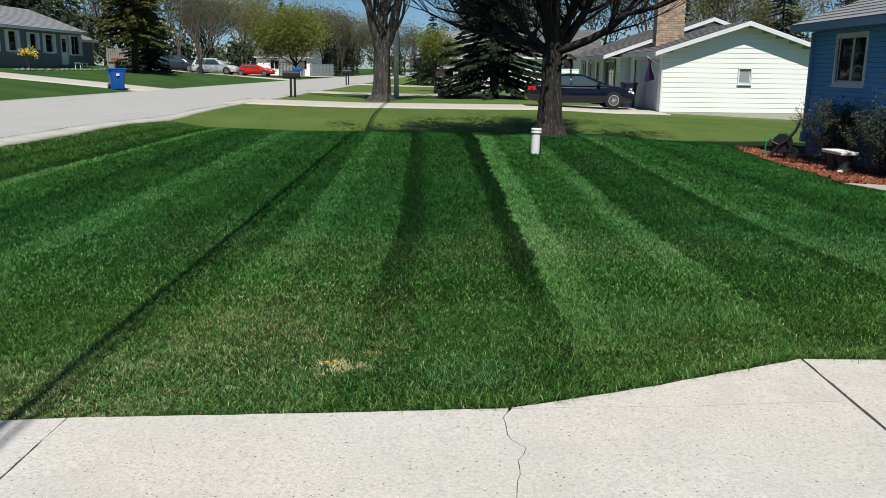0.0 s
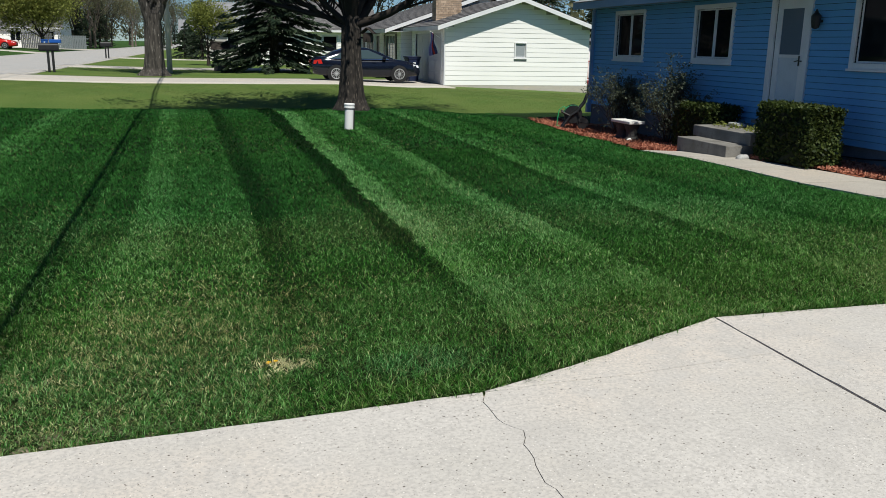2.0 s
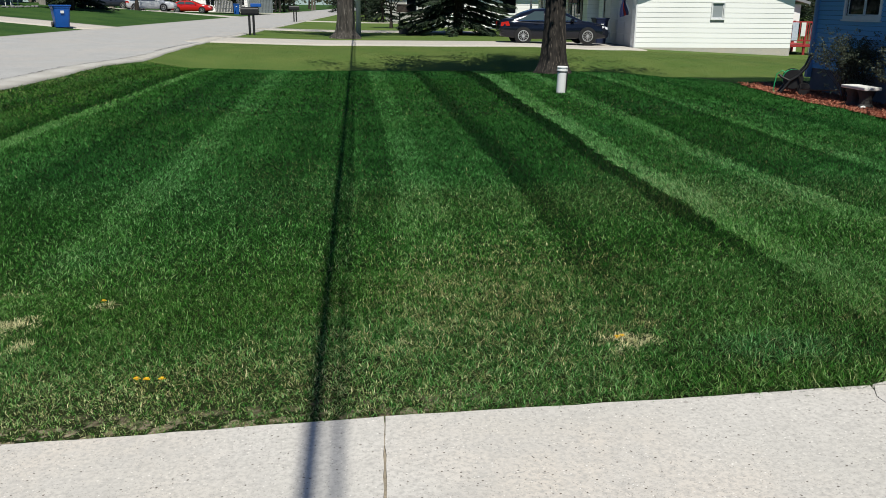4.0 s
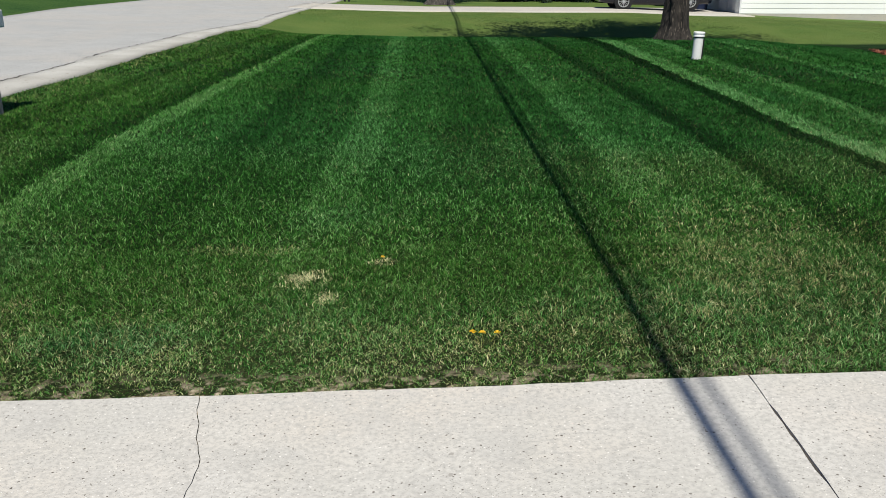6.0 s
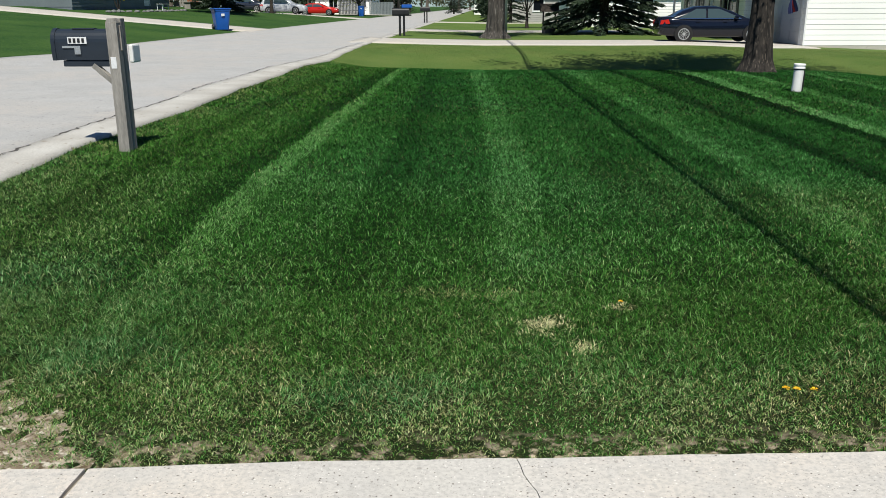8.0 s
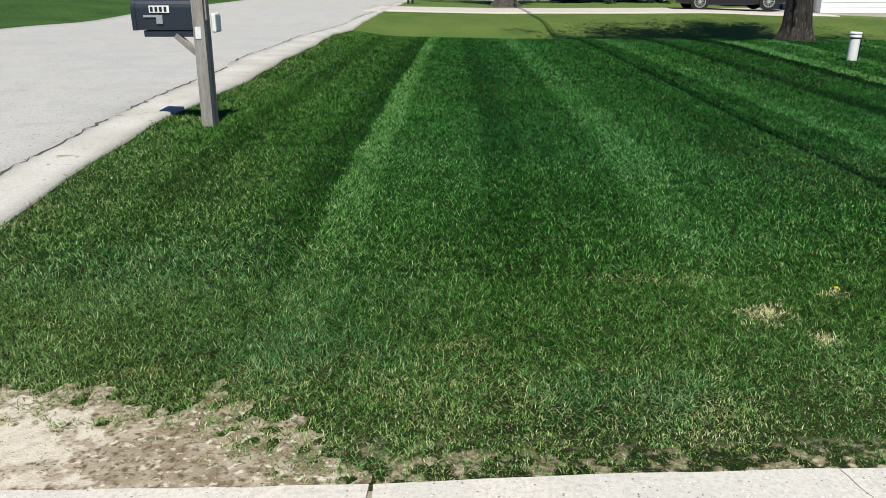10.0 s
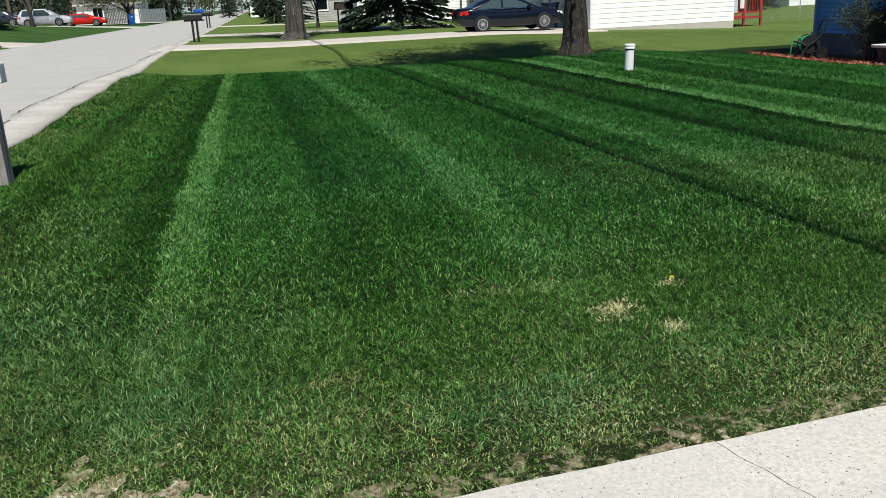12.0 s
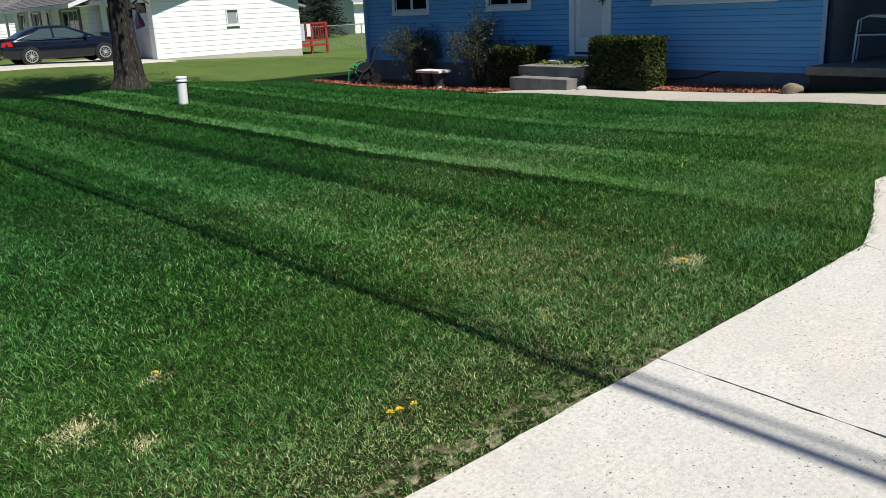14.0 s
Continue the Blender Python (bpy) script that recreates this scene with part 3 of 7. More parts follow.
crack_e = crack_line([(1.17, 3.87), (1.13, 3.72), (1.14, 3.60), (1.20, 3.47), (1.17, 3.36), (1.15, 3.2), (1.14, 3.08), (1.18, 2.86), (1.22, 2.3), (1.3, 0.5), (1.4, -4.0)], 0.011)
crack_w = crack_line([(-2.86, 3.81), (-2.83, 3.65), (-2.78, 3.5), (-2.73, 3.36), (-2.72, 3.0), (-2.7, 2.0), (-2.6, -4.0)], 0.008)
slab(straight(-8.5, 0.0), straight(-4.38, -0.008))
slab(straight(-4.38, 0.006), shifted(crack_w, -0.0016))
slab(shifted(crack_w, 0.0016), straight(-0.77, -0.004))
slab(straight(-0.77, 0.003), shifted(crack_e, -0.0017))
# the slab east of the crack is broken once more along a thin sloping line
thin = crack_line([(1.176, 3.862), (1.52, 3.88), (1.9, 3.88), (2.39, 3.92), (2.705, 3.945)], 0.005)
pour(shifted(crack_e, 0.0017)[1:][::-1] + [(x, y - 0.0012) for x, y in thin] + [(2.71, 2.0), (2.71, -4.0)], 0.012)
tops = [(x, float(edge_y(x)) + rnd.uniform(-0.005, 0.005)) for x in np.arange(1.3, 2.70, 0.12)]
pour([(1.178, 3.873)] + tops + [(2.71, 4.50)] + [(x, y + 0.0012) for x, y in thin[1:][::-1]], 0.013)
slab(straight(2.72, 0.004), straight(6.5, -0.008))
slab(straight(6.5, 0.006), straight(9.5, -0.01))
xs_ = [-8.5, -4.38, -2.85, -0.77, 1.2, 2.72, 6.5, 9.5]
bed = raw_mesh("joint_bed", [(x, -4, land1(x, 2) - 0.004) for x in xs_] + [(x, float(edge_y(x)) - 0.015, land1(x, 3.6) - 0.004) for x in xs_], [(i, i + 1, 8 + i + 1, 8 + i) for i in range(7)], M_JOINT, driveway)

walkway = new("walkway", None)
tagged(walkway, "narrow pale concrete walkway along the blue house", "walkway", kind="structure")
WALK = [(7.05, 13.45, 7.80, 13.45), (7.2, 12.3, 8.02, 12.3), (7.25, 11.0, 8.26, 11.0), (7.28, 9.6, 8.5, 9.6), (7.25, 8.4, 8.45, 8.4), (7.12, 7.3, 8.24, 7.3), (6.85, 6.2, 8.05, 6.2), (6.5, 5.2, 7.8, 5.2), (6.3, 4.55, 7.6, 4.55)]
for a, b in zip(WALK, WALK[1:]):
    bm = bmesh.new()
    prism(bm, [(a[0], a[1] - 0.008), (b[0], b[1] + 0.008), (b[2], b[3] + 0.008), (a[2], a[3] - 0.008)], -0.08, 0.014)
    for v in bm.verts:
        v.co.z += land1(v.co.x, v.co.y)
    part("slab", bm, M_WALK, walkway)

# ragged dark cracks where the street's asphalt meets the gutter
rc = random.Random(21)
for y0, y1, x0 in ((4.8, 9.5, -7.62), (9.9, 14.2, -7.60), (14.6, 21.0, -7.64), (21.5, 27.0, -7.60), (28.0, 33.0, -7.7)):
    pts = []
    y = y0
    while y < y1:
        x = gutter_west(y) + x0 + 7.62 + rc.uniform(-0.03, 0.03)
        pts.append((x, y, 0.004 + 0.016 * rc.random() ** 2))
        y += rc.uniform(0.06, 0.16)
    vs, fs = [], []
    for i, (x, y, w) in enumerate(pts):
        for d in (-w, w):
            vs.append((x + d, y, land1(x + d, y) + 0.041))
        if i:
            fs.append((2 * i - 2, 2 * i - 1, 2 * i + 1, 2 * i))
    raw_mesh("crack", vs, fs, M_FISSURE, road)

# ---- buildings ----
def frame_of(origin, along):
    """A pose whose x runs along a wall (seen from outside, left to right), y into the house and z up."""
    ax = Vector((*along, 0)).normalized()
    inn = Vector((-ax.y, ax.x, 0))
    m = Matrix.Identity(4)
    m.col[0][:3], m.col[1][:3], m.col[2][:3], m.col[3][:3] = ax, inn, (0, 0, 1), origin
    return m


def wall_with_holes(name, parent, length, z0, z1, holes, thick, material, gable=None):
    """A wall slab in its own frame (x along, y inward) with openings cut through it. holes: (x0, x1, z0, z1)."""
    xs = sorted({0.0, length, *[h[0] for h in holes], *[h[1] for h in holes]})
    zs = sorted({z0, z1, *[h[2] for h in holes], *[h[3] for h in holes]})
    bm = bmesh.new()
    for xa, xb in zip(xs, xs[1:]):
        for za, zb in zip(zs, zs[1:]):
            cx, cz = (xa + xb) / 2, (za + zb) / 2
            if not any(h[0] < cx < h[1] and h[2] < cz < h[3] for h in holes):
                box(bm, xa, xb, 0.0, thick, za, zb)
    if gable:
        apex_x, apex_z = gable
        a = [bm.verts.new(v) for v in ((0, 0, z1), (length, 0, z1), (apex_x, 0, apex_z))]
        b = [bm.verts.new(v) for v in ((0, thick, z1), (length, thick, z1), (apex_x, thick, apex_z))]
        bm.faces.new(a)
        bm.faces.new(b[::-1])
        for i in range(3):
            bm.faces.new((a[i], a[(i + 1) % 3], b[(i + 1) % 3], b[i]))
    bmesh.ops.remove_doubles(bm, verts=bm.verts[:], dist=1e-5)
    return part(name, bm, material, parent)


BOARD_MESH = {}


def board(parent, x0, x1, z0, h, material, proud=0.024):
    """One lap of siding, in the wall's frame: its lower edge stands proud."""
    key = (round(x1 - x0, 3), round(h, 3), material.name, proud)
    if key not in BOARD_MESH:
        L = x1 - x0
        me = bpy.data.meshes.new("siding_board")
        sec = [(0.0, 0.009), (-proud + 0.003, 0.0), (-proud, 0.002), (-proud, 0.012), (-0.003, h - 0.006), (0.0, h - 0.006)]
        v = [(0, y, z) for y, z in sec] + [(L, y, z) for y, z in sec]
        k = len(sec)
        f = [(i, (i + 1) % k, k + (i + 1) % k, k + i) for i in range(k)] + [tuple(range(k))[::-1], tuple(range(k, 2 * k))]
        me.from_pydata(v, [], f)
        me.materials.append(material)
        BOARD_MESH[key] = me
    ob = new("siding_board", BOARD_MESH[key])
    ob.parent = parent
    ob.location = (x0, 0, z0)
    return ob


def siding(parent, length, z0, z1, pitch, holes, material, gable=None, proud=0.024):
    """Courses of lapped siding round the openings; past z1 they follow the gable's slopes."""
    z = z0
    top = gable[1] if gable else z1
    while z < top - 0.02:
        h = min(pitch, top - z)
        xa, xb = 0.0, length
        zt = z + h
        if gable and zt > z1:
            ax, az = gable
            t = min(1.0, (zt - z1) / (az - z1))
            xa, xb = ax * t, length - (length - ax) * t
        spans = [(xa, xb)]
        for h0, h1, a, b in holes:
            if a < z + h - 0.045 and b > z + 0.045:
                nxt = []
                for p, q in spans:
                    if h1 <= p or h0 >= q:
                        nxt.append((p, q))
                    else:
                        if h0 - p > 0.03:
                            nxt.append((p, h0))
                        if q - h1 > 0.03:
                            nxt.append((h1, q))
                spans = nxt
        for p, q in spans:
            if q - p > 0.05:
                board(parent, p, q, z, h, material, proud)
        z += pitch


def window(parent, x0, x1, z0, z1, lights, m_frame, m_glass, frame_w=0.085, sill=True, depth=0.10, curtain=None):
    """A framed window in a wall's frame: casing, sill, sashes and panes. lights: how many panes side by side."""
    w = part("window", boxes((x0 - frame_w, x0, -0.035, depth, z0 - frame_w, z1 + frame_w), (x1, x1 + frame_w, -0.035, depth, z0 - frame_w, z1 + frame_w),
                             (x0, x1, -0.035, depth, z1, z1 + frame_w), (x0, x1, -0.035, depth, z0 - frame_w, z0), bevel=0.006), m_frame, parent, "window with pale painted casing")
    step = (x1 - x0) / lights
    for i in range(lights):
        a, b = x0 + i * step + 0.004, x0 + (i + 1) * step - 0.004
        s, yy = 0.028, 0.02 + 0.012 * (i % 2)
        part("sash", boxes((a, a + s, yy, yy + 0.035, z0 + 0.003, z1 - 0.003), (b - s, b, yy, yy + 0.035, z0 + 0.003, z1 - 0.003), (a + s, b - s, yy, yy + 0.035, z0 + 0.003, z0 + s), (a + s, b - s, yy, yy + 0.035, z1 - s, z1 - 0.003)), m_frame, w)
        part("pane", boxes((a + s, b - s, yy + 0.012, yy + 0.02, z0 + s, z1 - s)), m_glass, w)
    if sill:
        part("sill", boxes((x0 - frame_w - 0.02, x1 + frame_w + 0.02, -0.06, 0.0, z0 - frame_w - 0.035, z0 - frame_w), bevel=0.005), m_frame, w)
    return w


def gable_roof(parent, x0, x1, y0, y1, z_eave, rise, axis, material, m_trim, over=0.5, thick=0.10, rake=0.4, fascia=0.17):
    """Two slopes with boxed eaves. axis 'y': the ridge runs along y over the middle of x."""
    if axis == 'y':
        mid, half = (x0 + x1) / 2, (x1 - x0) / 2
        P = lambda u, v, z: (mid + u, v, z)
        lo, hi = y0 - rake, y1 + rake
    else:
        mid, half = (y0 + y1) / 2, (y1 - y0) / 2
        P = lambda u, v, z: (v, mid + u, z)
        lo, hi = x0 - rake, x1 + rake
    slope = rise / half
    roof = part("roof", bmesh.new(), material, parent)
    me = bmesh.new()
    e = half + over
    ze = z_eave - over * slope
    for s in (-1, 1):
        q = [P(s * e, lo, ze), P(0, lo, z_eave + rise), P(0, hi, z_eave + rise), P(s * e, hi, ze)]
        lo_v = [me.verts.new(v) for v in q]
        hi_v = [me.verts.new((v[0], v[1], v[2] + thick)) for v in q]
        me.faces.new(hi_v)
        me.faces.new(lo_v[::-1])
        for i in range(4):
            me.faces.new((lo_v[i], lo_v[(i + 1) % 4], hi_v[(i + 1) % 4], hi_v[i]))
    bmesh.ops.recalc_face_normals(me, faces=me.faces[:])
    me.to_mesh(roof.data)
    me.free()
    # courses of shingles: thin steps down each slope
    rows = max(6, int(math.hypot(e, rise + over * slope) / 0.28))
    for s in (-1, 1):
        sm = bmesh.new()
        for i in range(rows):
            t0, t1 = i / rows, (i + 1) / rows
            ua, ub = e * (1 - t0) + 0.02, e * (1 - t1)
            za, zb = ze + (z_eave + rise - ze) * t0 + thick + 0.016, ze + (z_eave + rise - ze) * t1 + thick + 0.004
            q = [P(s * ua, lo - 0.02, za), P(s * ub, lo - 0.02, zb), P(s * ub, hi + 0.02, zb), P(s * ua, hi + 0.02, za)]
            v = [sm.verts.new(w) for w in q]
            d = [sm.verts.new((w[0], w[1], w[2] - 0.018)) for w in (q[0], q[3])]
            sm.faces.new(v)
            sm.faces.new((v[0], v[3], d[1], d[0]))
        part("roofing", sm, material, roof)["kind"] = "stuff"
    # fascia along the eaves, rake boards on the gables, soffits
    for s in (-1, 1):
        fm = bmesh.new()
        a, b = P(s * (e + 0.012), lo, ze + thick - fascia), P(s * (e - 0.012), hi, ze + thick - 0.006)
        box(fm, min(a[0], b[0]), max(a[0], b[0]), min(a[1], b[1]), max(a[1], b[1]), a[2], b[2])
        part("fascia", fm, m_trim, roof)
        for v in (lo, hi):
            rb = bmesh.new()
            d = -0.014 if v == lo else 0.014
            q = [(s * e, ze + thick - fascia), (0, z_eave + rise + thick - fascia), (0, z_eave + rise + thick - 0.006), (s * e, ze + thick - 0.006)]
            A = [rb.verts.new(P(u, v + d, z)) for u, z in q]
            B = [rb.verts.new(P(u, v - d, z)) for u, z in q]
            rb.faces.new(A)
            rb.faces.new(B[::-1])
            for i in range(4):
                rb.faces.new((A[i], A[(i + 1) % 4], B[(i + 1) % 4], B[i]))
            bmesh.ops.recalc_face_normals(rb, faces=rb.faces[:])
            part("rake_board", rb, m_trim, roof)
        so = bmesh.new()
        a, b = P(s * (half - 0.02), lo + 0.02, ze - 0.03), P(s * (e - 0.013), hi - 0.02, ze - 0.015)
        box(so, min(a[0], b[0]), max(a[0], b[0]), min(a[1], b[1]), max(a[1], b[1]), a[2], b[2])
        part("soffit", so, m_trim, roof)
    return roof


# ---- the blue house: its front wall faces the street (west), x = 9.355 ----
HX, HN, HS = 9.355, 20.45, 8.26
blue = thing("house", pose(0, 0, 0), "single-storey ranch house in blue vinyl siding with white-trimmed windows", "house")
bf = frame_of((HX, HN, 0), (0, -1))             # x runs south along the front
front = new("front_wall")
front.parent, front.matrix_basis = blue, bf
front["label"] = "blue lap-sided front wall"
L = HN - HS


def fy(y):
    return HN - y


F_HOLES = [(fy(19.20), fy(17.92), 1.40, 2.34), (fy(15.76), fy(14.57), 1.42, 2.34), (fy(13.30), fy(12.50), 0.48, 2.42), (fy(11.36), fy(9.16), 1.42, 2.36)]
# dark backing: the shade under the siding's laps is put into its colour
M_SHEATH = mat("lap_shade_sheathing", (0.03, 0.05, 0.08), (0.025, 0.04, 0.065), 3, 0.9, 0.1, 60)
wall_with_holes("wall", front, L, 0.20, 2.62, F_HOLES, 0.16, M_SHEATH)
trimmed = [(a - 0.085, b + 0.085, c - 0.12, d + 0.085) for a, b, c, d in F_HOLES]
trimmed[2] = (F_HOLES[2][0] - 0.13, F_HOLES[2][1] + 0.13, 0.3, 2.56)
siding(front, L, 0.20, 2.60, 0.1, trimmed, M_BLUE)
for a, b in ((0.0, 0.07), (L - 0.07, L)):
    part("corner_post", boxes((a, b, -0.026, 0.05, 0.2, 2.6), bevel=0.004), M_BLUE_TRIM if a else M_BLUE, front)
part("foundation", boxes((0, L, 0.02, 0.22, -0.35, 0.20)), M_FOUND, front, "dark grey foundation blocks")
cord = bmesh.new()
tube(cord, [(fy(11.4), 0.01, 0.02), (fy(10.9), 0.008, 0.035), (fy(10.5), 0.008, 0.07), (fy(10.25), 0.008, 0.15), (fy(10.05), 0.005, 0.19)], 0.012, 6)
part("cord", cord, M_DARK, front, "black cord along the foundation")
window(front, *F_HOLES[0], 2, M_WHITE, M_GLASS)
window(front, *F_HOLES[1], 2, M_WHITE, M_GLASS)
window(front, *F_HOLES[3], 3, M_WHITE, M_GLASS)
# the front door: a white storm door in a wide casing
a, b, c, d = F_HOLES[2]
door = part("door", boxes((a - 0.12, a, -0.04, 0.14, c - 0.05, d + 0.10), (b, b + 0.12, -0.04, 0.14, c - 0.05, d + 0.10), (a, b, -0.04, 0.14, d, d + 0.10), (a - 0.12, b + 0.12, -0.09, 0.14, c - 0.10, c - 0.05), bevel=0.006), M_WHITE, front, "closed white storm door in a wide pale casing")
part("door_leaf", boxes((a + 0.004, a + 0.13, 0.01, 0.05, c - 0.045, d - 0.004), (b - 0.13, b - 0.004, 0.01, 0.05, c - 0.045, d - 0.004), (a + 0.13, b - 0.13, 0.01, 0.05, d - 0.16, d - 0.004), (a + 0.13, b - 0.13, 0.01, 0.05, c - 0.045, c + 0.28), (a + 0.13, b - 0.13, 0.012, 0.048, c + 0.99, c + 1.04)), M_WHITE, door)
M_SCREEN = mat("white_inner_door", (0.60, 0.66, 0.72), (0.54, 0.60, 0.66), 3, 0.4, 0.03, 60)
part("upper_pane", boxes((a + 0.13, b - 0.13, 0.025, 0.035, c + 1.04, d - 0.16)), glass_mat("storm_door_glass", (0.13, 0.17, 0.21), 0.05), door)
part("lower_panel", boxes((a + 0.13, b - 0.13, 0.030, 0.04, c + 0.28, c + 0.99)), M_SCREEN, door, "frosted pale lower panel")
bm = bmesh.new()
tube(bm, [(b - 0.06, -0.05, c + 0.86), (b - 0.06, -0.05, c + 1.02)], 0.012, 8)
tube(bm, [(b - 0.06, 0.012, c + 0.94), (b - 0.06, -0.05, c + 0.94)], 0.01, 8)
tube(bm, [(b - 0.06, -0.05, c + 0.95), (b - 0.17, -0.05, c + 0.93)], 0.009, 8)
part("door_handle", bm, M_DARK, door, "black lever handle")
part("threshold", boxes((a - 0.12, b + 0.12, -0.22, -0.09, c - 0.13, c - 0.075), bevel=0.006), mat("sill_wood", (0.25, 0.23, 0.2), None, 6, 0.8, 0.3, 40), door)
lamp = bmesh.new()
lathe(lamp, [(0.02, 1.92), (0.055, 1.94), (0.07, 2.02), (0.075, 2.12), (0.03, 2.17), (0.012, 2.22)], 8, at=(b + 0.33, -0.12, 0))
box(lamp, b + 0.29, b + 0.37, -0.13, -0.02, 2.02, 2.06)
part("wall_lantern", lamp, M_DARK, front, "black wall lantern beside the door")
# the house's other walls, seen little
part("side_wall", boxes((HX + 0.17, HX + 8.2, HN - 0.16, HN, -0.3, 2.62), (HX + 8.05, HX + 8.2, HS - 6, HN - 0.17, -0.3, 2.62)), M_BLUE, blue)
# the porch's shade is put into this wall's dark grey colour
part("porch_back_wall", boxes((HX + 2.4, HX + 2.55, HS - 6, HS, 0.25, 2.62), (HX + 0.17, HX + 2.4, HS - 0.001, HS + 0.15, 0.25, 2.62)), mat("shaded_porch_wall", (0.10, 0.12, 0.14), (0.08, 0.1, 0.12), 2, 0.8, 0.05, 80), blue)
gable_roof(blue, HX, HX + 8.2, HS - 6.0, HN, 2.74, 1.55, 'y', M_SHINGLE2, M_BLUE_TRIM, over=0.50, rake=0.25, fascia=0.16)
gb = bmesh.new()
g0 = [(HX, HN - 0.15), (HX, HN - 0.01)]
va = [gb.verts.new((HX, y, 2.6)) for y in (HN - 0.15, HN - 0.01)]
vb = [gb.verts.new((HX + 8.2, y, 2.6)) for y in (HN - 0.15, HN - 0.01)]
vc = [gb.verts.new((HX + 4.1, y, 4.25)) for y in (HN - 0.15, HN - 0.01)]
gb.faces.new((va[0], vb[0], vc[0]))
gb.faces.new((vc[1], vb[1], va[1]))
part("gable", gb, M_BLUE, blue)
ds = bmesh.new()
box(ds, HX - 0.10, HX - 0.03, HN - 0.08, HN - 0.005, 0.16, 2.5, bevel=0.01)
box(ds, HX - 0.13, HX - 0.02, HN - 0.1, HN + 0.02, -0.02, 0.22, bevel=0.01)
part("downspout", ds, M_BLUE_TRIM, blue, "pale blue downspout with a block at its foot")

# ---- the white house next door: a gabled garage before a larger gabled body ----
GY, GX0, GX1 = 36.34, 9.78, 16.55
white = thing("house", pose(0, 0, 0), "white-sided neighbour house with a gabled garage and a dark roof", "house")
gf = new("garage_wall")
gf.parent, gf.matrix_basis = white, frame_of((GX0, GY, 0), (1, 0))
gf["label"] = "sunlit white lap-sided garage gable"
gl = GX1 - GX0
FOOT = -0.10             # where the siding ends above the foundation
hole = (13.02 - GX0, 13.50 - GX0, 1.12, 1.72)
# grey backing: thin lap shade of the white siding put into its colour
M_SHEATH2 = mat("pale_lap_shade_sheathing", (0.42, 0.42, 0.42), (0.38, 0.38, 0.38), 3, 0.9, 0.1, 60)
wall_with_holes("wall", gf, gl, -0.3, 2.42, [hole], 0.16, M_SHEATH2, gable=(gl / 2, 3.62))
siding(gf, gl, FOOT, 2.42, 0.205, [(hole[0] - 0.06, hole[1] + 0.06, hole[2] - 0.1, hole[3] + 0.06)], M_WSIDE, gable=(gl / 2, 3.62), proud=0.013)
window(gf, *hole, 1, M_WHITE, M_PALEGLASS, frame_w=0.045)
part("foundation", boxes((0, gl, -0.006, 0.2, -0.75, FOOT)), M_CONC2, gf)
# garage: west face with the wide grey door, other walls, roof
wf = new("driveway_wall")
wf.parent, wf.matrix_basis = white, frame_of((GX0, 42.6, 0), (0, -1))
wl = 42.6 - GY
wall_with_holes("wall", wf, wl, -0.12, 2.42, [(0.9, 5.75, -0.12, 2.1)], 0.16, M_SHEATH2)
siding(wf, wl, -0.1, 2.42, 0.205, [(0.8, 5.85, -0.2, 2.2)], M_WSIDE, proud=0.013)
gd = part("garage_door", boxes((0.9, 5.75, 0.05, 0.09, -0.1, 2.1)), M_GREYDOOR, wf, "closed grey panelled garage door")
for i in range(4):
    for j in range(4):
        part("panel", boxes((1.0 + 1.2 * i, 2.05 + 1.2 * i, 0.035, 0.05, 0.0 + 0.53 * j, 0.4 + 0.53 * j), bevel=0.008), M_GREYDOOR, gd)
part("door_casing", boxes((0.8, 0.9, -0.03, 0.1, -0.1, 2.2), (5.75, 5.85, -0.03, 0.1, -0.1, 2.2), (0.9, 5.75, -0.03, 0.1, 2.1, 2.2)), M_WHITE, wf)
part("back_walls", boxes((GX1 - 0.16, GX1, GY + 0.17, 44.0, -0.6, 2.42)), M_WSIDE, white)
cp = boxes((GX0 - 0.03, GX0 + 0.03, GY - 0.03, GY + 0.03, -0.1, 2.35))
part("corner_post", cp, M_WHITE, white)
gable_roof(white, GX0, GX1, GY, 44.5, 2.44, 1.12, 'y', M_SHINGLE, M_WHITE, over=0.42, rake=0.46, fascia=0.19)
# low lean-to behind the garage
part("lean_to", boxes((GX1 + 0.01, 18.9, 40.5, 44.4, -0.7, 1.72)), M_WSIDE, white, "low white lean-to behind the garage")
lt = bmesh.new()
lv = [[lt.verts.new((x, y, z + d)) for x, z in ((GX1 + 0.45, 2.28), (19.2, 1.72))] for d in (0.0, 0.12) for y in (40.2, 44.6)]
lt.faces.new((lv[0][0], lv[0][1], lv[1][1], lv[1][0]))
lt.faces.new((lv[2][0], lv[3][0], lv[3][1], lv[2][1]))
lt.faces.new((lv[0][0], lv[2][0], lv[2][1], lv[0][1]))
lt.faces.new((lv[1][0], lv[1][1], lv[3][1], lv[3][0]))
lt.faces.new((lv[0][1], lv[2][1], lv[3][1], lv[1][1]))
lt.faces.new((lv[0][0], lv[1][0], lv[3][0], lv[2][0]))
part("lean_to_roof", lt, M_SHINGLE2, white)
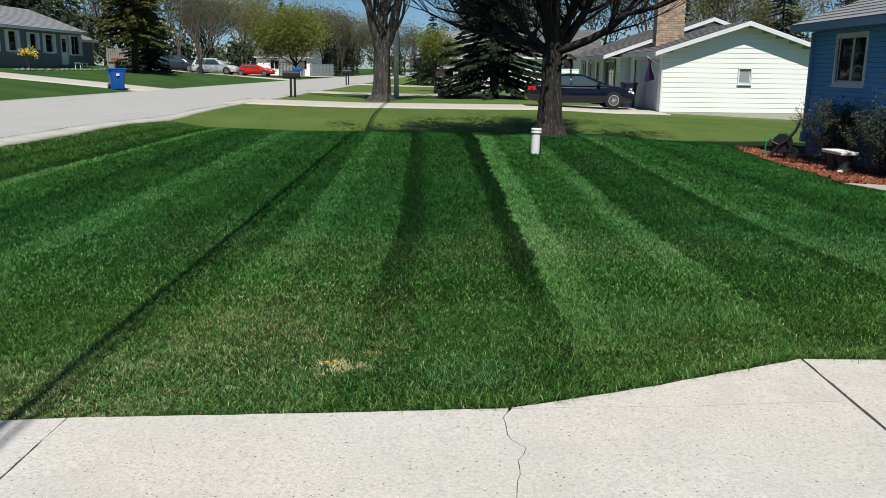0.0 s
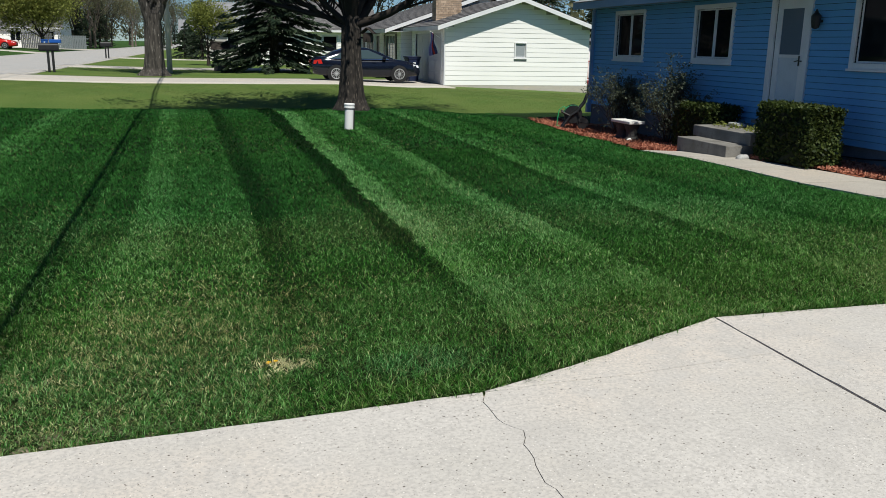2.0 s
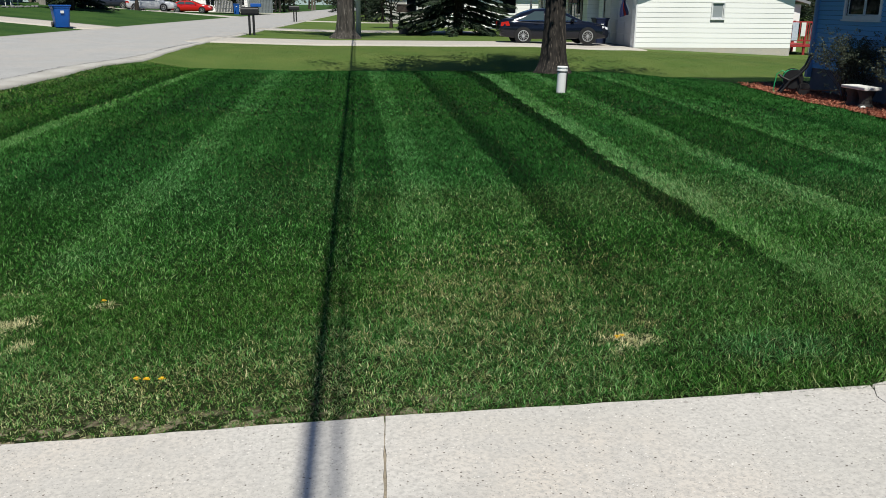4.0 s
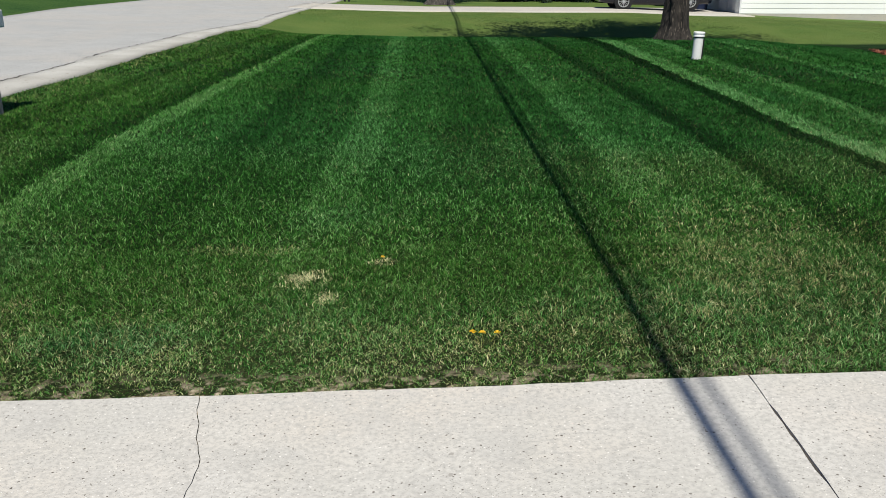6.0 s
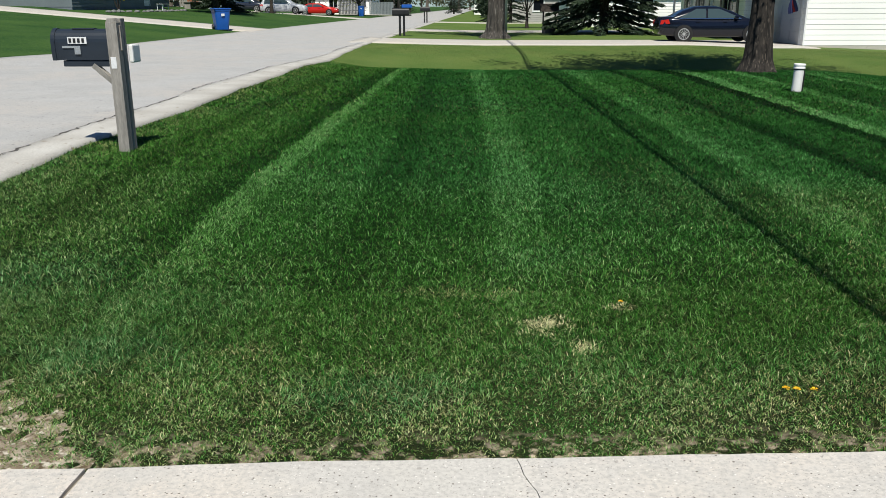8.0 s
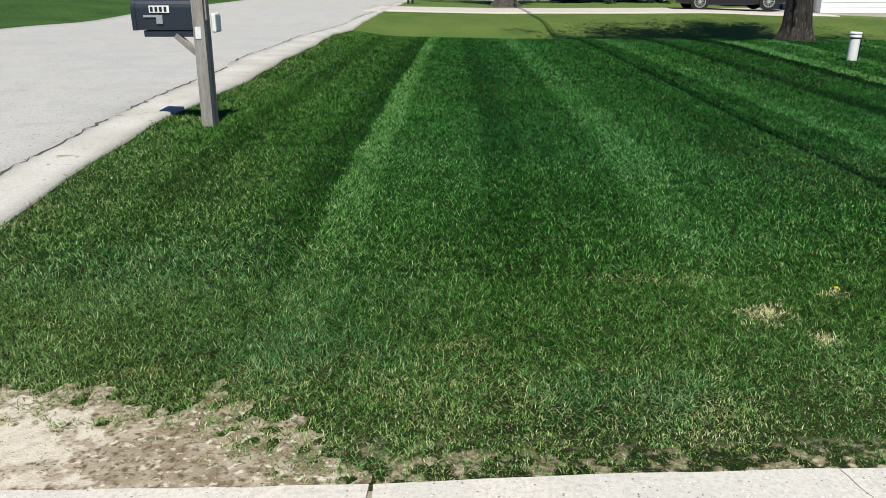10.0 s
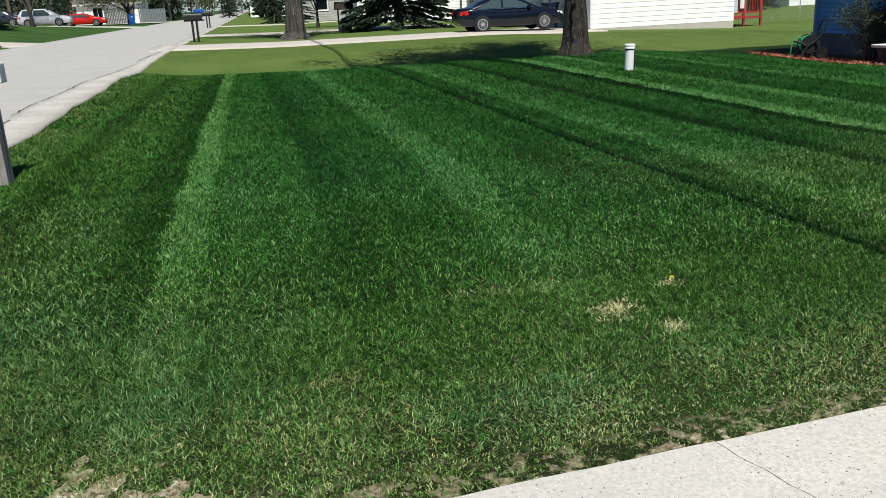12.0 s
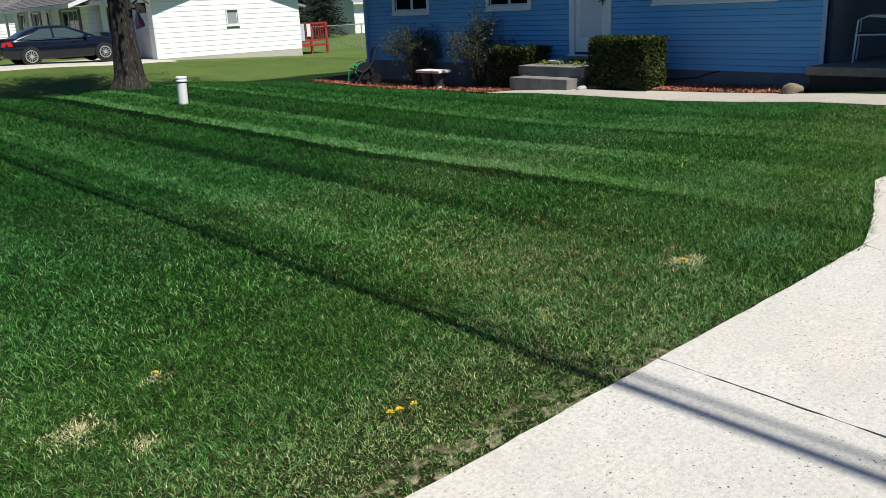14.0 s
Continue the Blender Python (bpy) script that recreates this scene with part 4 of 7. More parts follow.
# the body: street front in shade under a deep eave, its south end lit
BX, BY = 9.30, 43.0
body = new("street_front")
body.parent, body.matrix_basis = white, frame_of((BX, 56.5, 0), (0, -1))
bl = 56.5 - BY
B_HOLES = [(1.4, 2.5, 0.75, 2.05), (4.3, 5.4, 0.75, 2.05), (6.9, 7.85, 0.05, 2.05), (9.6, 12.1, 0.5, 2.05)]
wall_with_holes("wall", body, bl, -0.05, 2.5, B_HOLES, 0.16, M_SHEATH2)
siding(body, bl, 0.0, 2.5, 0.205, [(a - 0.45, b + 0.45, c - 0.15, d + 0.1) if i != 2 else (a - 0.1, b + 0.1, -0.1, d + 0.1) for i, (a, b, c, d) in enumerate(B_HOLES)], M_WSIDE, proud=0.013)
for i, (a, b, c, d) in enumerate(B_HOLES):
    if i == 2:
        q = part("door", boxes((a - 0.1, a, -0.03, 0.1, c, d + 0.1), (b, b + 0.1, -0.03, 0.1, c, d + 0.1), (a, b, -0.03, 0.1, d, d + 0.1)), M_WHITE, body)
        part("door_leaf", boxes((a, b, 0.02, 0.07, c, d)), M_DARK, q, "dark front door")
        continue
    window(body, a, b, c, d, 2 if i < 3 else 3, M_WHITE, M_GLASS, frame_w=0.06)
    for s in (a - 0.42, b + 0.08):
        part("shutter", boxes((s, s + 0.34, -0.045, -0.022, c - 0.05, d + 0.05), bevel=0.006), M_DARK, body, "black louvred shutter")
se = new("south_end")
se.parent, se.matrix_basis = white, frame_of((BX, BY, 0), (1, 0))
wall_with_holes("wall", se, 8.8, -0.05, 2.52, [], 0.16, M_SHEATH2, gable=(4.4, 4.0))
siding(se, 8.8, 0.0, 2.52, 0.205, [], M_WSIDE, gable=(4.4, 4.0), proud=0.013)
part("foundation", boxes((BX, BX + 8.8, BY + 0.17, 56.4, -0.6, -0.05)), M_CONC2, white)
gable_roof(white, BX, BX + 8.8, BY, 56.5, 2.55, 1.55, 'y', M_SHINGLE, M_WHITE, over=0.9, rake=0.45, fascia=0.19)
for yy in (46.2, 50.5, 55.0):
    part("porch_post", boxes((BX - 0.8, BX - 0.68, yy, yy + 0.12, -0.05, 2.25), bevel=0.008), M_WHITE, white)
part("porch_slab", boxes((BX - 1.1, BX - 0.01, 45.5, 56.4, -0.05, 0.10)), M_CONC2, white)
# chimney of buff brick
ch = part("chimney", boxes((10.22, 11.44, 39.56, 40.24, 2.0, 5.4)), M_MORTAR, white, "buff brick chimney")
k = 0
for row in range(26):
    z = 2.7 + row * 0.1
    off = 0.12 if row % 2 else 0.0
    for x in np.arange(10.19 + off - 0.24, 11.46, 0.245):
        x0, x1 = max(x, 10.20), min(x + 0.232, 11.46)
        if x1 - x0 > 0.05:
            part("brick", boxes((x0, x1, 39.535, 39.60, z, z + 0.088)), M_BRICK, ch)
    for y in np.arange(39.56 + off - 0.24, 40.24, 0.245):
        y0, y1 = max(y, 39.61), min(y + 0.232, 40.24)
        if y1 - y0 > 0.05:
            part("brick", boxes((10.195, 10.26, y0, y1, z, z + 0.088)), M_BRICK, ch)
part("chimney_cap", boxes((10.14, 11.52, 39.48, 40.32, 5.4, 5.5), bevel=0.01), M_CONC2, white)


def simple_house(origin, along, length, depth, wall_h, rise, m_wall, m_roof, openings, label, pitch=0.2, over=0.45, base=0.3, shutters=None):
    """A small far house: siding, roof, framed windows; the front runs from origin along the given way."""
    h = thing("house", frame_of(origin, along), label, "house")
    wall_with_holes("wall", h, length, 0, wall_h, [o[:4] for o in openings], 0.15, m_wall)
    siding(h, length, 0, wall_h, pitch, [(a - 0.1, b + 0.1, c - 0.14, d + 0.1) for a, b, c, d, k in openings], m_wall, proud=0.02)
    for row in ((0, length, depth - 0.15, depth, 0, wall_h), (0, 0.15, 0.151, depth - 0.151, 0, wall_h), (length - 0.15, length, 0.151, depth - 0.151, 0, wall_h)):
        part("side_wall", boxes(row), m_wall, h)
    part("foundation", boxes((0.02, length - 0.02, 0.02, depth - 0.02, -1.2, 0)), M_FOUND, h)
    for a, b, c, d, k in openings:
        if k == "door":
            q = part("door", boxes((a - 0.08, a, -0.03, 0.08, c, d + 0.08), (b, b + 0.08, -0.03, 0.08, c, d + 0.08), (a, b, -0.03, 0.08, d, d + 0.08)), M_WHITE, h)
            part("door_leaf", boxes((a, b, 0.02, 0.06, c, d)), M_WHITE, q)
            part("pane", boxes((a + 0.15, b - 0.15, 0.005, 0.018, c + 0.9, d - 0.2)), M_GLASS, q)
        elif k == "carport":
            part("door_casing", boxes((a - 0.1, a, -0.03, 0.15, c, d + 0.1), (b, b + 0.1, -0.03, 0.15, c, d + 0.1), (a, b, -0.03, 0.15, d, d + 0.1)), M_WHITE, h)
        elif k == "garage":
            part("garage_door", boxes((a, b, 0.03, 0.08, c, d)), M_GREYDOOR, h)
        else:
            window(h, a, b, c, d, k, M_WHITE, M_GLASS, frame_w=0.07)
            if shutters:
                for s in (a - 0.5, b + 0.1):
                    part("shutter", boxes((s, s + 0.4, -0.05, -0.022, c - 0.06, d + 0.06), bevel=0.006), shutters, h)
    gable_roof(h, 0, length, 0, depth, wall_h + 0.05, rise, 'x', m_roof, M_WHITE, over=over, rake=0.3)
    for xx in (0.0, length - 0.15):
        gm = bmesh.new()
        v = [[gm.verts.new((xx + d, yy, zz)) for yy, zz in ((0, wall_h), (depth, wall_h), (depth / 2, wall_h + rise))] for d in (0.0, 0.15)]
        gm.faces.new(v[0][::-1])
        gm.faces.new(v[1])
        part("gable", gm, m_wall, h)
    return h


M_SLATE = mat("slate_blue_siding", (0.16, 0.19, 0.20), (0.14, 0.165, 0.175), 1.2, 0.7, 0.05, 90, vary=0.03)
M_TAN = mat("grey_beige_siding", (0.42, 0.41, 0.39), (0.37, 0.36, 0.34), 1.2, 0.7, 0.05, 90, vary=0.03)
# across the street: a slate-coloured ranch house with pale shutters; its front faces east
simple_house((-27.6, 51.6, 1.5), (0, 1), 14.4, 8, 2.5, 1.5, M_SLATE, M_SHINGLE2,
             [(1.0, 2.0, 0.9, 2.15, 2), (3.6, 4.5, 0.9, 2.15, 1), (6.4, 7.2, 1.1, 2.1, 1), (8.6, 9.6, 0.9, 2.1, 1), (11.0, 11.9, 0.05, 2.1, "door"), (12.6, 13.9, 0.8, 2.15, 2)],
             "slate-grey ranch house with pale shutters across the street", shutters=M_WHITE)
simple_house((-29.6, 66.2, 1.4), (0, 1), 6.6, 6, 2.15, 0.95, M_SLATE, M_SHINGLE2, [(0.4, 3.9, 0.02, 1.95, "carport")], "low slate-grey garage with an open dark doorway beside the ranch house")
# far houses
simple_house((3.0, 64.0, 0.0), (1, 0), 9.0, 9, 2.6, 2.0, M_WSIDE, M_SHINGLE, [(1.2, 2.2, 1.0, 2.1, 1), (5.0, 6.0, 1.0, 2.1, 1)], "white-sided house beyond the spruce")
simple_house((-0.5, 84.0, 0.0), (1, 0), 9.0, 9, 2.8, 2.4, M_TAN, M_SHINGLE2, [(2.0, 3.0, 1.0, 2.2, 1), (6.0, 7.0, 1.0, 2.2, 1)], "pale grey house half hidden by trees")
simple_house((-27, 122, 0.3), (1, 0), 8, 9, 2.8, 2.6, M_WSIDE, M_SHINGLE, [(2.0, 3.2, 1.0, 2.2, 2), (6.0, 7.2, 1.0, 2.2, 2)], "distant white house across the street")
simple_house((-31, 156, 0.2), (1, 0), 9, 9, 4.0, 2.6, M_TAN, M_SHINGLE, [(2.0, 3.2, 1.0, 2.2, 2), (6.0, 7.2, 2.6, 3.6, 2)], "distant pale house beside the street")
simple_house((-5.0, 150, 0.0), (1, 0), 10, 9, 2.8, 2.2, M_WSIDE, M_SHINGLE2, [(2.0, 3.2, 1.0, 2.2, 2), (6.0, 7.2, 1.0, 2.2, 2)], "distant white house beyond the trees")
simple_house((36.6, 62.0, -0.4), (1, 0), 9.0, 9, 2.6, 2.4, M_WSIDE, M_SHINGLE2, [(1.0, 1.8, 1.0, 2.0, 1), (5.0, 6.0, 1.0, 2.1, 1)], "white house seen past the garage")

# ---- trees ----
SIDES = [9]          # how round the limbs are: fewer sides for trees far off


def grow(bm, p, d, r, length, level, top, rng, tips, spread, up, kids=(2, 3), shoots=0):
    """One limb and, past its end, its branches."""
    n = max(3, SIDES[0] - 2 * level)
    segs = 4 if level < 2 else (3 if level < 4 else 2)
    pts, rad = [p.copy()], [r]
    dirn = d.normalized()
    for i in range(segs):
        wob = Vector((rng.uniform(-1, 1), rng.uniform(-1, 1), rng.uniform(-0.6, 1))) * 0.16 * (1 + 0.25 * level)
        dirn = (dirn + wob + Vector((0, 0, up))).normalized()
        if dirn.z < 0.12 * level:           # boughs turn up towards the light
            dirn = Vector((dirn.x, dirn.y, 0.12 * level + 0.05)).normalized()
        pts.append(pts[-1] + dirn * length / segs)
        rad.append(r * (1 - 0.36 * (i + 1) / segs))
    tube(bm, pts, rad, n, caps=False)
    if level >= top:
        tips.append((pts[-1].copy(), dirn.copy()))
        tips.append((pts[1].copy(), dirn.copy()))
        return
    for i in range(rng.randint(*kids) + (1 if level == 0 else 0)):
        ax = dirn.orthogonal().normalized()
        ax.rotate(Matrix.Rotation(rng.uniform(0, 2 * math.pi), 3, dirn))
        nd = dirn.copy()
        nd.rotate(Matrix.Rotation(radians(rng.uniform(*spread)), 3, ax))
        start = pts[-1] if i < 2 else pts[-2]
        grow(bm, start, nd, rad[-1] * rng.uniform(0.62, 0.82), length * rng.uniform(0.66, 0.88), level + 1, top, rng, tips, spread, up, kids)
    # side shoots
    for i in range(2 if level >= 1 else shoots):
        k = rng.randint(1, max(1, segs - 1))
        nd = (dirn + Vector((rng.uniform(-1, 1), rng.uniform(-1, 1), rng.uniform(-0.2, 0.8)))).normalized()
        grow(bm, pts[k], nd, rad[k] * 0.4, length * 0.55, min(top, level + 2), top, rng, tips, spread, up, kids)


def bits(name, centres, size, per, scatter, rng_seed, material, parent, flat=0.55, label=""):
    """A cloud of small leaves: little four-cornered blades round each centre."""
    r = np.random.RandomState(rng_seed)
    c = np.repeat(np.array([tuple(q) for q in centres]), per, axis=0)
    k = len(c)
    c = c + r.normal(0, 1, (k, 3)) * scatter
    a = r.normal(0, 1, (k, 3))
    a /= np.linalg.norm(a, axis=1)[:, None]
    b = np.cross(a, r.normal(0, 1, (k, 3)))
    b /= np.linalg.norm(b, axis=1)[:, None]
    s = size * r.uniform(0.6, 1.4, (k, 1))
    v = np.stack([c - a * s, c + b * s * flat, c + a * s, c - b * s * flat], 1).reshape(-1, 3)
    f = np.arange(4 * k).reshape(-1, 4)
    return raw_mesh(name, v.tolist(), f.tolist(), material, parent, label)


def bare_tree(name, x, y, height, r, label, seed, m_bark, m_twig, m_bud, fork=0.28, limbs=4, spread=(22, 48), lean=(12, 40), bud_size=0.05, per=5, top=5, up=0.05, flare=1.5, category="tree", scatter=0.16, shoots=0, reach=0.25, stout=1.0, ways=(), bare_below=0.0):
    """A tree in spring: flared trunk, forking limbs, fine twigs, small buds."""
    rng = random.Random(seed)
    t = thing(name, pose(x, y, land1(x, y)), label, category)
    bm = bmesh.new()
    hf = height * fork
    pts, rad = [], []
    dx, dy = rng.uniform(-0.03, 0.03), rng.uniform(-0.03, 0.03)
    zs, ss = (-0.15, 0.0, 0.12, 0.3, 0.7, hf * 0.6, hf), (flare * 1.1, flare, flare * 0.85, 1.13, 1.0, 0.86, 0.82)
    stout_trunk = r > 0.25
    for z in (np.linspace(-0.15, hf, 46) if stout_trunk else zs):
        pts.append(Vector((dx * z, dy * z, z)))
        rad.append(r * float(np.interp(z, zs, ss)))
    tube(bm, pts, rad, 56 if stout_trunk else 12, caps=False)
    for v in bm.verts:                      # buttress roots and furrowed bark
        a = math.atan2(v.co.y, v.co.x)
        f = 1 + (0.10 + 0.16 * max(0, 0.35 - v.co.z)) * math.sin(5 * a + seed) + 0.05 * math.sin(11 * a + 2 * v.co.z)
        if stout_trunk:
            c7 = Vector((math.cos(a) * 5.0, math.sin(a) * 5.0, v.co.z * 1.1 + seed))
            f += 0.10 * (0.35 - abs(noise.noise(c7))) + 0.03 * noise.noise(c7 * 3.0)
        v.co.x, v.co.y = v.co.x * f, v.co.y * f
    part("trunk", bm, m_bark, t, smooth=True)
    tips = []
    tw = bmesh.new()
    a0 = rng.uniform(0, 6.28)
    for i in range(limbs):
        a = a0 + 2 * math.pi * i / limbs + rng.uniform(-0.35, 0.35)
        tilt = radians(rng.uniform(*lean)) if i else radians(lean[0] * 0.3)
        if i < len(ways):
            a, tilt = radians(ways[i][0]), radians(ways[i][1])
        d = Vector((math.cos(a) * math.sin(tilt), math.sin(a) * math.sin(tilt), math.cos(tilt)))
        z = hf * (1.0 if i < 2 else rng.uniform(0.84, 1.0))
        grow(tw, Vector((dx * z, dy * z, z - (0.08 if stout == 1.0 else 0.6))), d, r * (0.62 if i == 0 else rng.uniform(0.36, 0.52) * stout * (1.0 if i < 7 else 0.6)), height * reach, 0, top, rng, tips, spread, up, (2, 3), shoots)
    part("branchwork", tw, m_twig, t, smooth=True)
    if m_bud:
        bits("crown", [p for p, d in tips if p.z > bare_below], bud_size, per, scatter, seed, m_bud, t)
    return t


def conifer(name, x, y, height, radius, label, seed, m_needle, skirt=0.06, per=46, droop=0.28):
    """A spruce: tapered trunk and whorls of drooping boughs clad in needle sprays."""
    rng = random.Random(seed)
    nr = np.random.RandomState(seed)
    t = thing(name, pose(x, y, land1(x, y)), label, "tree")
    bm = bmesh.new()
    tube(bm, [(0, 0, -0.1), (0, 0, height * 0.3), (0, 0, height * 0.96)], [radius * 0.075, radius * 0.055, 0.02], 8)
    part("trunk", bm, M_BARK, t, smooth=True)
    bm = bmesh.new()
    C, A, S = [], [], []
    whorls = int(height / 0.27)
    for w in range(whorls):
        zt = skirt + (0.97 - skirt) * (w + rng.uniform(-0.3, 0.3)) / whorls
        reach = radius * (1 - zt) ** 0.85 * rng.uniform(0.86, 1.08)
        for b in range(rng.randint(6, 9)):
            a = rng.uniform(0, 2 * math.pi)
            rr = max(0.25, reach * rng.uniform(0.72, 1.1))
            base = Vector((0, 0, zt * height))
            out = Vector((math.cos(a), math.sin(a), 0))
            pts = [base + out * rr * q + Vector((0, 0, -droop * rr * q ** 1.3 + (0.16 * rr * max(0, q - 0.7)))) for q in (0, 0.35, 0.7, 1.0)]
            tube(bm, pts, [0.03, 0.022, 0.014, 0.006], 3, caps=False)
            k = max(8, int(per * rr / radius))
            q = nr.uniform(0.18, 1.03, k)
            pa = np.array([tuple(p) for p in pts])
            pos = np.stack([np.interp(q, (0, 0.35, 0.7, 1.0), pa[:, i]) for i in range(3)], 1)
            sidev = np.array([-out.y, out.x, 0])
            sway = nr.uniform(-1, 1, (k, 1)) * 0.30 * rr * (1.05 - q)[:, None]
            C.append(pos + sidev * sway + nr.normal(0, 0.03, (k, 3)))
            dirn = np.array(out)[None, :] * nr.uniform(0.5, 1.0, (k, 1)) + sidev * np.sign(sway) * nr.uniform(0.1, 0.9, (k, 1)) + np.array([0, 0, -1.0]) * nr.uniform(0.1, 0.55, (k, 1))
            A.append(dirn)
            S.append(nr.uniform(0.12, 0.26, k) * (0.7 + 0.06 * height))
    part("branchwork", bm, M_BARK, t)["kind"] = "stuff"
    c, a, s = np.concatenate(C), np.concatenate(A), np.concatenate(S)[:, None]
    a /= np.linalg.norm(a, axis=1)[:, None]
    b = np.cross(a, nr.normal(0, 1, c.shape))
    b /= np.linalg.norm(b, axis=1)[:, None]
    v = np.stack([c - a * s * 0.5, c + b * s * 0.2, c + a * s * 0.8, c - b * s * 0.2], 1).reshape(-1, 3)
    raw_mesh("needles", v.tolist(), np.arange(len(v)).reshape(-1, 4).tolist(), m_needle, t)
    return t


# the tree on the lawn
big = bare_tree("tree", 3.38, 21.4, 10.5, 0.27, "mature spreading lawn tree with dark bark and bare budding twigs", 12, M_BARK, M_TWIG, M_BUD2, fork=0.215, limbs=12, lean=(24, 82), spread=(20, 46), per=4, bud_size=0.062, up=0.03, flare=1.6, shoots=4, reach=0.195, bare_below=3.6)
# the large tree beside the street and its neighbours
bare_tree("tree", -2.5, 41.9, 15.5, 0.41, "large pale-barked street tree forking low into upright limbs", 5, M_BARK2, M_BARK2, M_BUD, fork=0.18, limbs=4, lean=(14, 30), spread=(14, 34), per=4, bud_size=0.045, flare=1.75, stout=1.3, shoots=5, ways=((185, 5), (0, 25), (80, 16), (220, 20)))
conifer("spruce_tree", 3.3, 47.6, 12.5, 3.6, "dense dark green spruce with drooping boughs", 3, M_NEEDLE, per=150)
conifer("spruce_tree", -23.5, 66.0, 13.5, 3.9, "broad yellow-green conifer across the street", 9, M_NEEDLE2, per=120, skirt=0.2)
conifer("spruce_tree", -25.0, 73.0, 7.5, 2.8, "dark spruce with low drooping boughs across the street", 10, M_NEEDLE, per=110)
conifer("spruce_tree", -0.8, 78.0, 6.6, 2.1, "dark evergreen beside the far pole", 14, M_NEEDLE, per=50)
conifer("spruce_tree", -2.4, 84.0, 3.2, 1.7, "low dark evergreen beyond the lawns", 15, M_NEEDLE, per=50)
conifer("spruce_tree", 26.0, 66.0, 10.0, 3.2, "dark evergreen behind the fence", 16, M_NEEDLE, per=50)
bare_tree("tree", -0.2, 60.0, 4.6, 0.09, "small tree in young leaf before a white house", 41, M_TWIG, M_TWIG, M_LEAF, fork=0.25, limbs=6, lean=(15, 50), per=10, bud_size=0.07, top=3, up=0.05)
bare_tree("tree", -23.2, 82.0, 9.5, 0.16, "vase-shaped bare tree across the street", 42, M_TWIG, M_TWIG2, M_LEAF2, fork=0.13, limbs=8, lean=(10, 42), spread=(10, 28), per=2, bud_size=0.05, top=4, up=0.06)
bare_tree("tree", -18.4, 106.0, 9.5, 0.18, "round-crowned tree in yellow-green young leaf", 43, M_TWIG, M_TWIG, M_LEAF, fork=0.16, limbs=7, lean=(20, 78), per=56, bud_size=0.11, top=3, scatter=0.95)

# woods and street trees in the distance: a few kinds, repeated
SIDES[0] = 5
kinds = [bare_tree("tree", -33.0, 84.0, 13.0, 0.22, "tall budding tree in grey-brown twig", 51, M_TWIG2, M_TWIG2, M_LEAF2, fork=0.22, limbs=6, lean=(12, 44), per=6, bud_size=0.115, top=3, scatter=0.7),
         bare_tree("tree", -38.0, 96.0, 14.0, 0.22, "tall tree in pale yellow-green bud", 52, M_TWIG2, M_TWIG2, M_BUD, fork=0.24, limbs=6, lean=(12, 45), per=6, bud_size=0.115, top=3, scatter=0.7),
         bare_tree("tree", -30.5, 110.0, 12.0, 0.2, "bare dark-twigged tree with few buds", 53, M_TWIG, M_TWIG, M_LEAF2, fork=0.2, limbs=7, lean=(12, 48), per=5, bud_size=0.12, top=3, scatter=0.6)]
fir = conifer("spruce_tree", -37.0, 74.0, 13.0, 3.4, "tall dark evergreen in the distance", 54, M_NEEDLE, per=40)
rt = random.Random(77)
SPOTS = [(-44, 78, 0), (-47, 92, 2), (-27, 98, 2), (-31, 100, 0), (-25, 108, 1), (-34, 118, 1), (-40, 112, 0), (-21, 128, 2), (-30, 136, 0), (-18, 142, 1), (-24, 160, 0), (-19, 132, 2), (-16.8, 138, 0), (-21, 146, 0), (-17, 154, 2), (-25, 130, 0), (-13.5, 262, 2), (-8, 275, 0), (-17, 210, 0), (-17.5, 166, 2), (-36, 150, 1),
         (9, 98, 0), (-16, 190, 1), (-10.5, 240, 0), (-20, 230, 2), (4, 140, 2), (-30, 200, 0), (-45, 190, 1), (12, 170, 0),
         (21, 88, 0), (27, 84, 1), (34, 92, 2), (31, 78, 1), (40, 84, 0), (46, 92, 1), (52, 100, 0), (38, 70, 2), (24, 74, 0), (17, 92, 2), (29, 100, 1), (58, 88, 1), (34, 110, 0), (14, 108, 1), (5, 116, 0), (-54, 96, 1), (-60, 112, 0), (-52, 124, 2), (44, 66, 0), (50, 76, 2)]
for x, y, k in SPOTS:
    s = rt.uniform(0.8, 1.25)
    copy_thing(kinds[k], pose(x, y, land1(x, y), 0, 0, rt.uniform(0, 360)) @ Matrix.Scale(s, 4))
for x, y, s in ((-46, 104, 1.1), (-28, 146, 1.0), (22, 80, 0.8), (7, 128, 1.1), (36, 98, 1.0), (30, 64, 0.7), (-41, 86, 1.0), (-17.2, 147, 0.8), (-24, 152, 0.7), (-12, 300, 1.0), (30.6, 57, 0.55), (32.6, 60, 0.62), (34.5, 68, 0.8), (-8.5, 150, 0.6), (-19.5, 138, 0.7)):
    copy_thing(fir, pose(x, y, land1(x, y), 0, 0, rt.uniform(0, 360)) @ Matrix.Scale(s, 4))


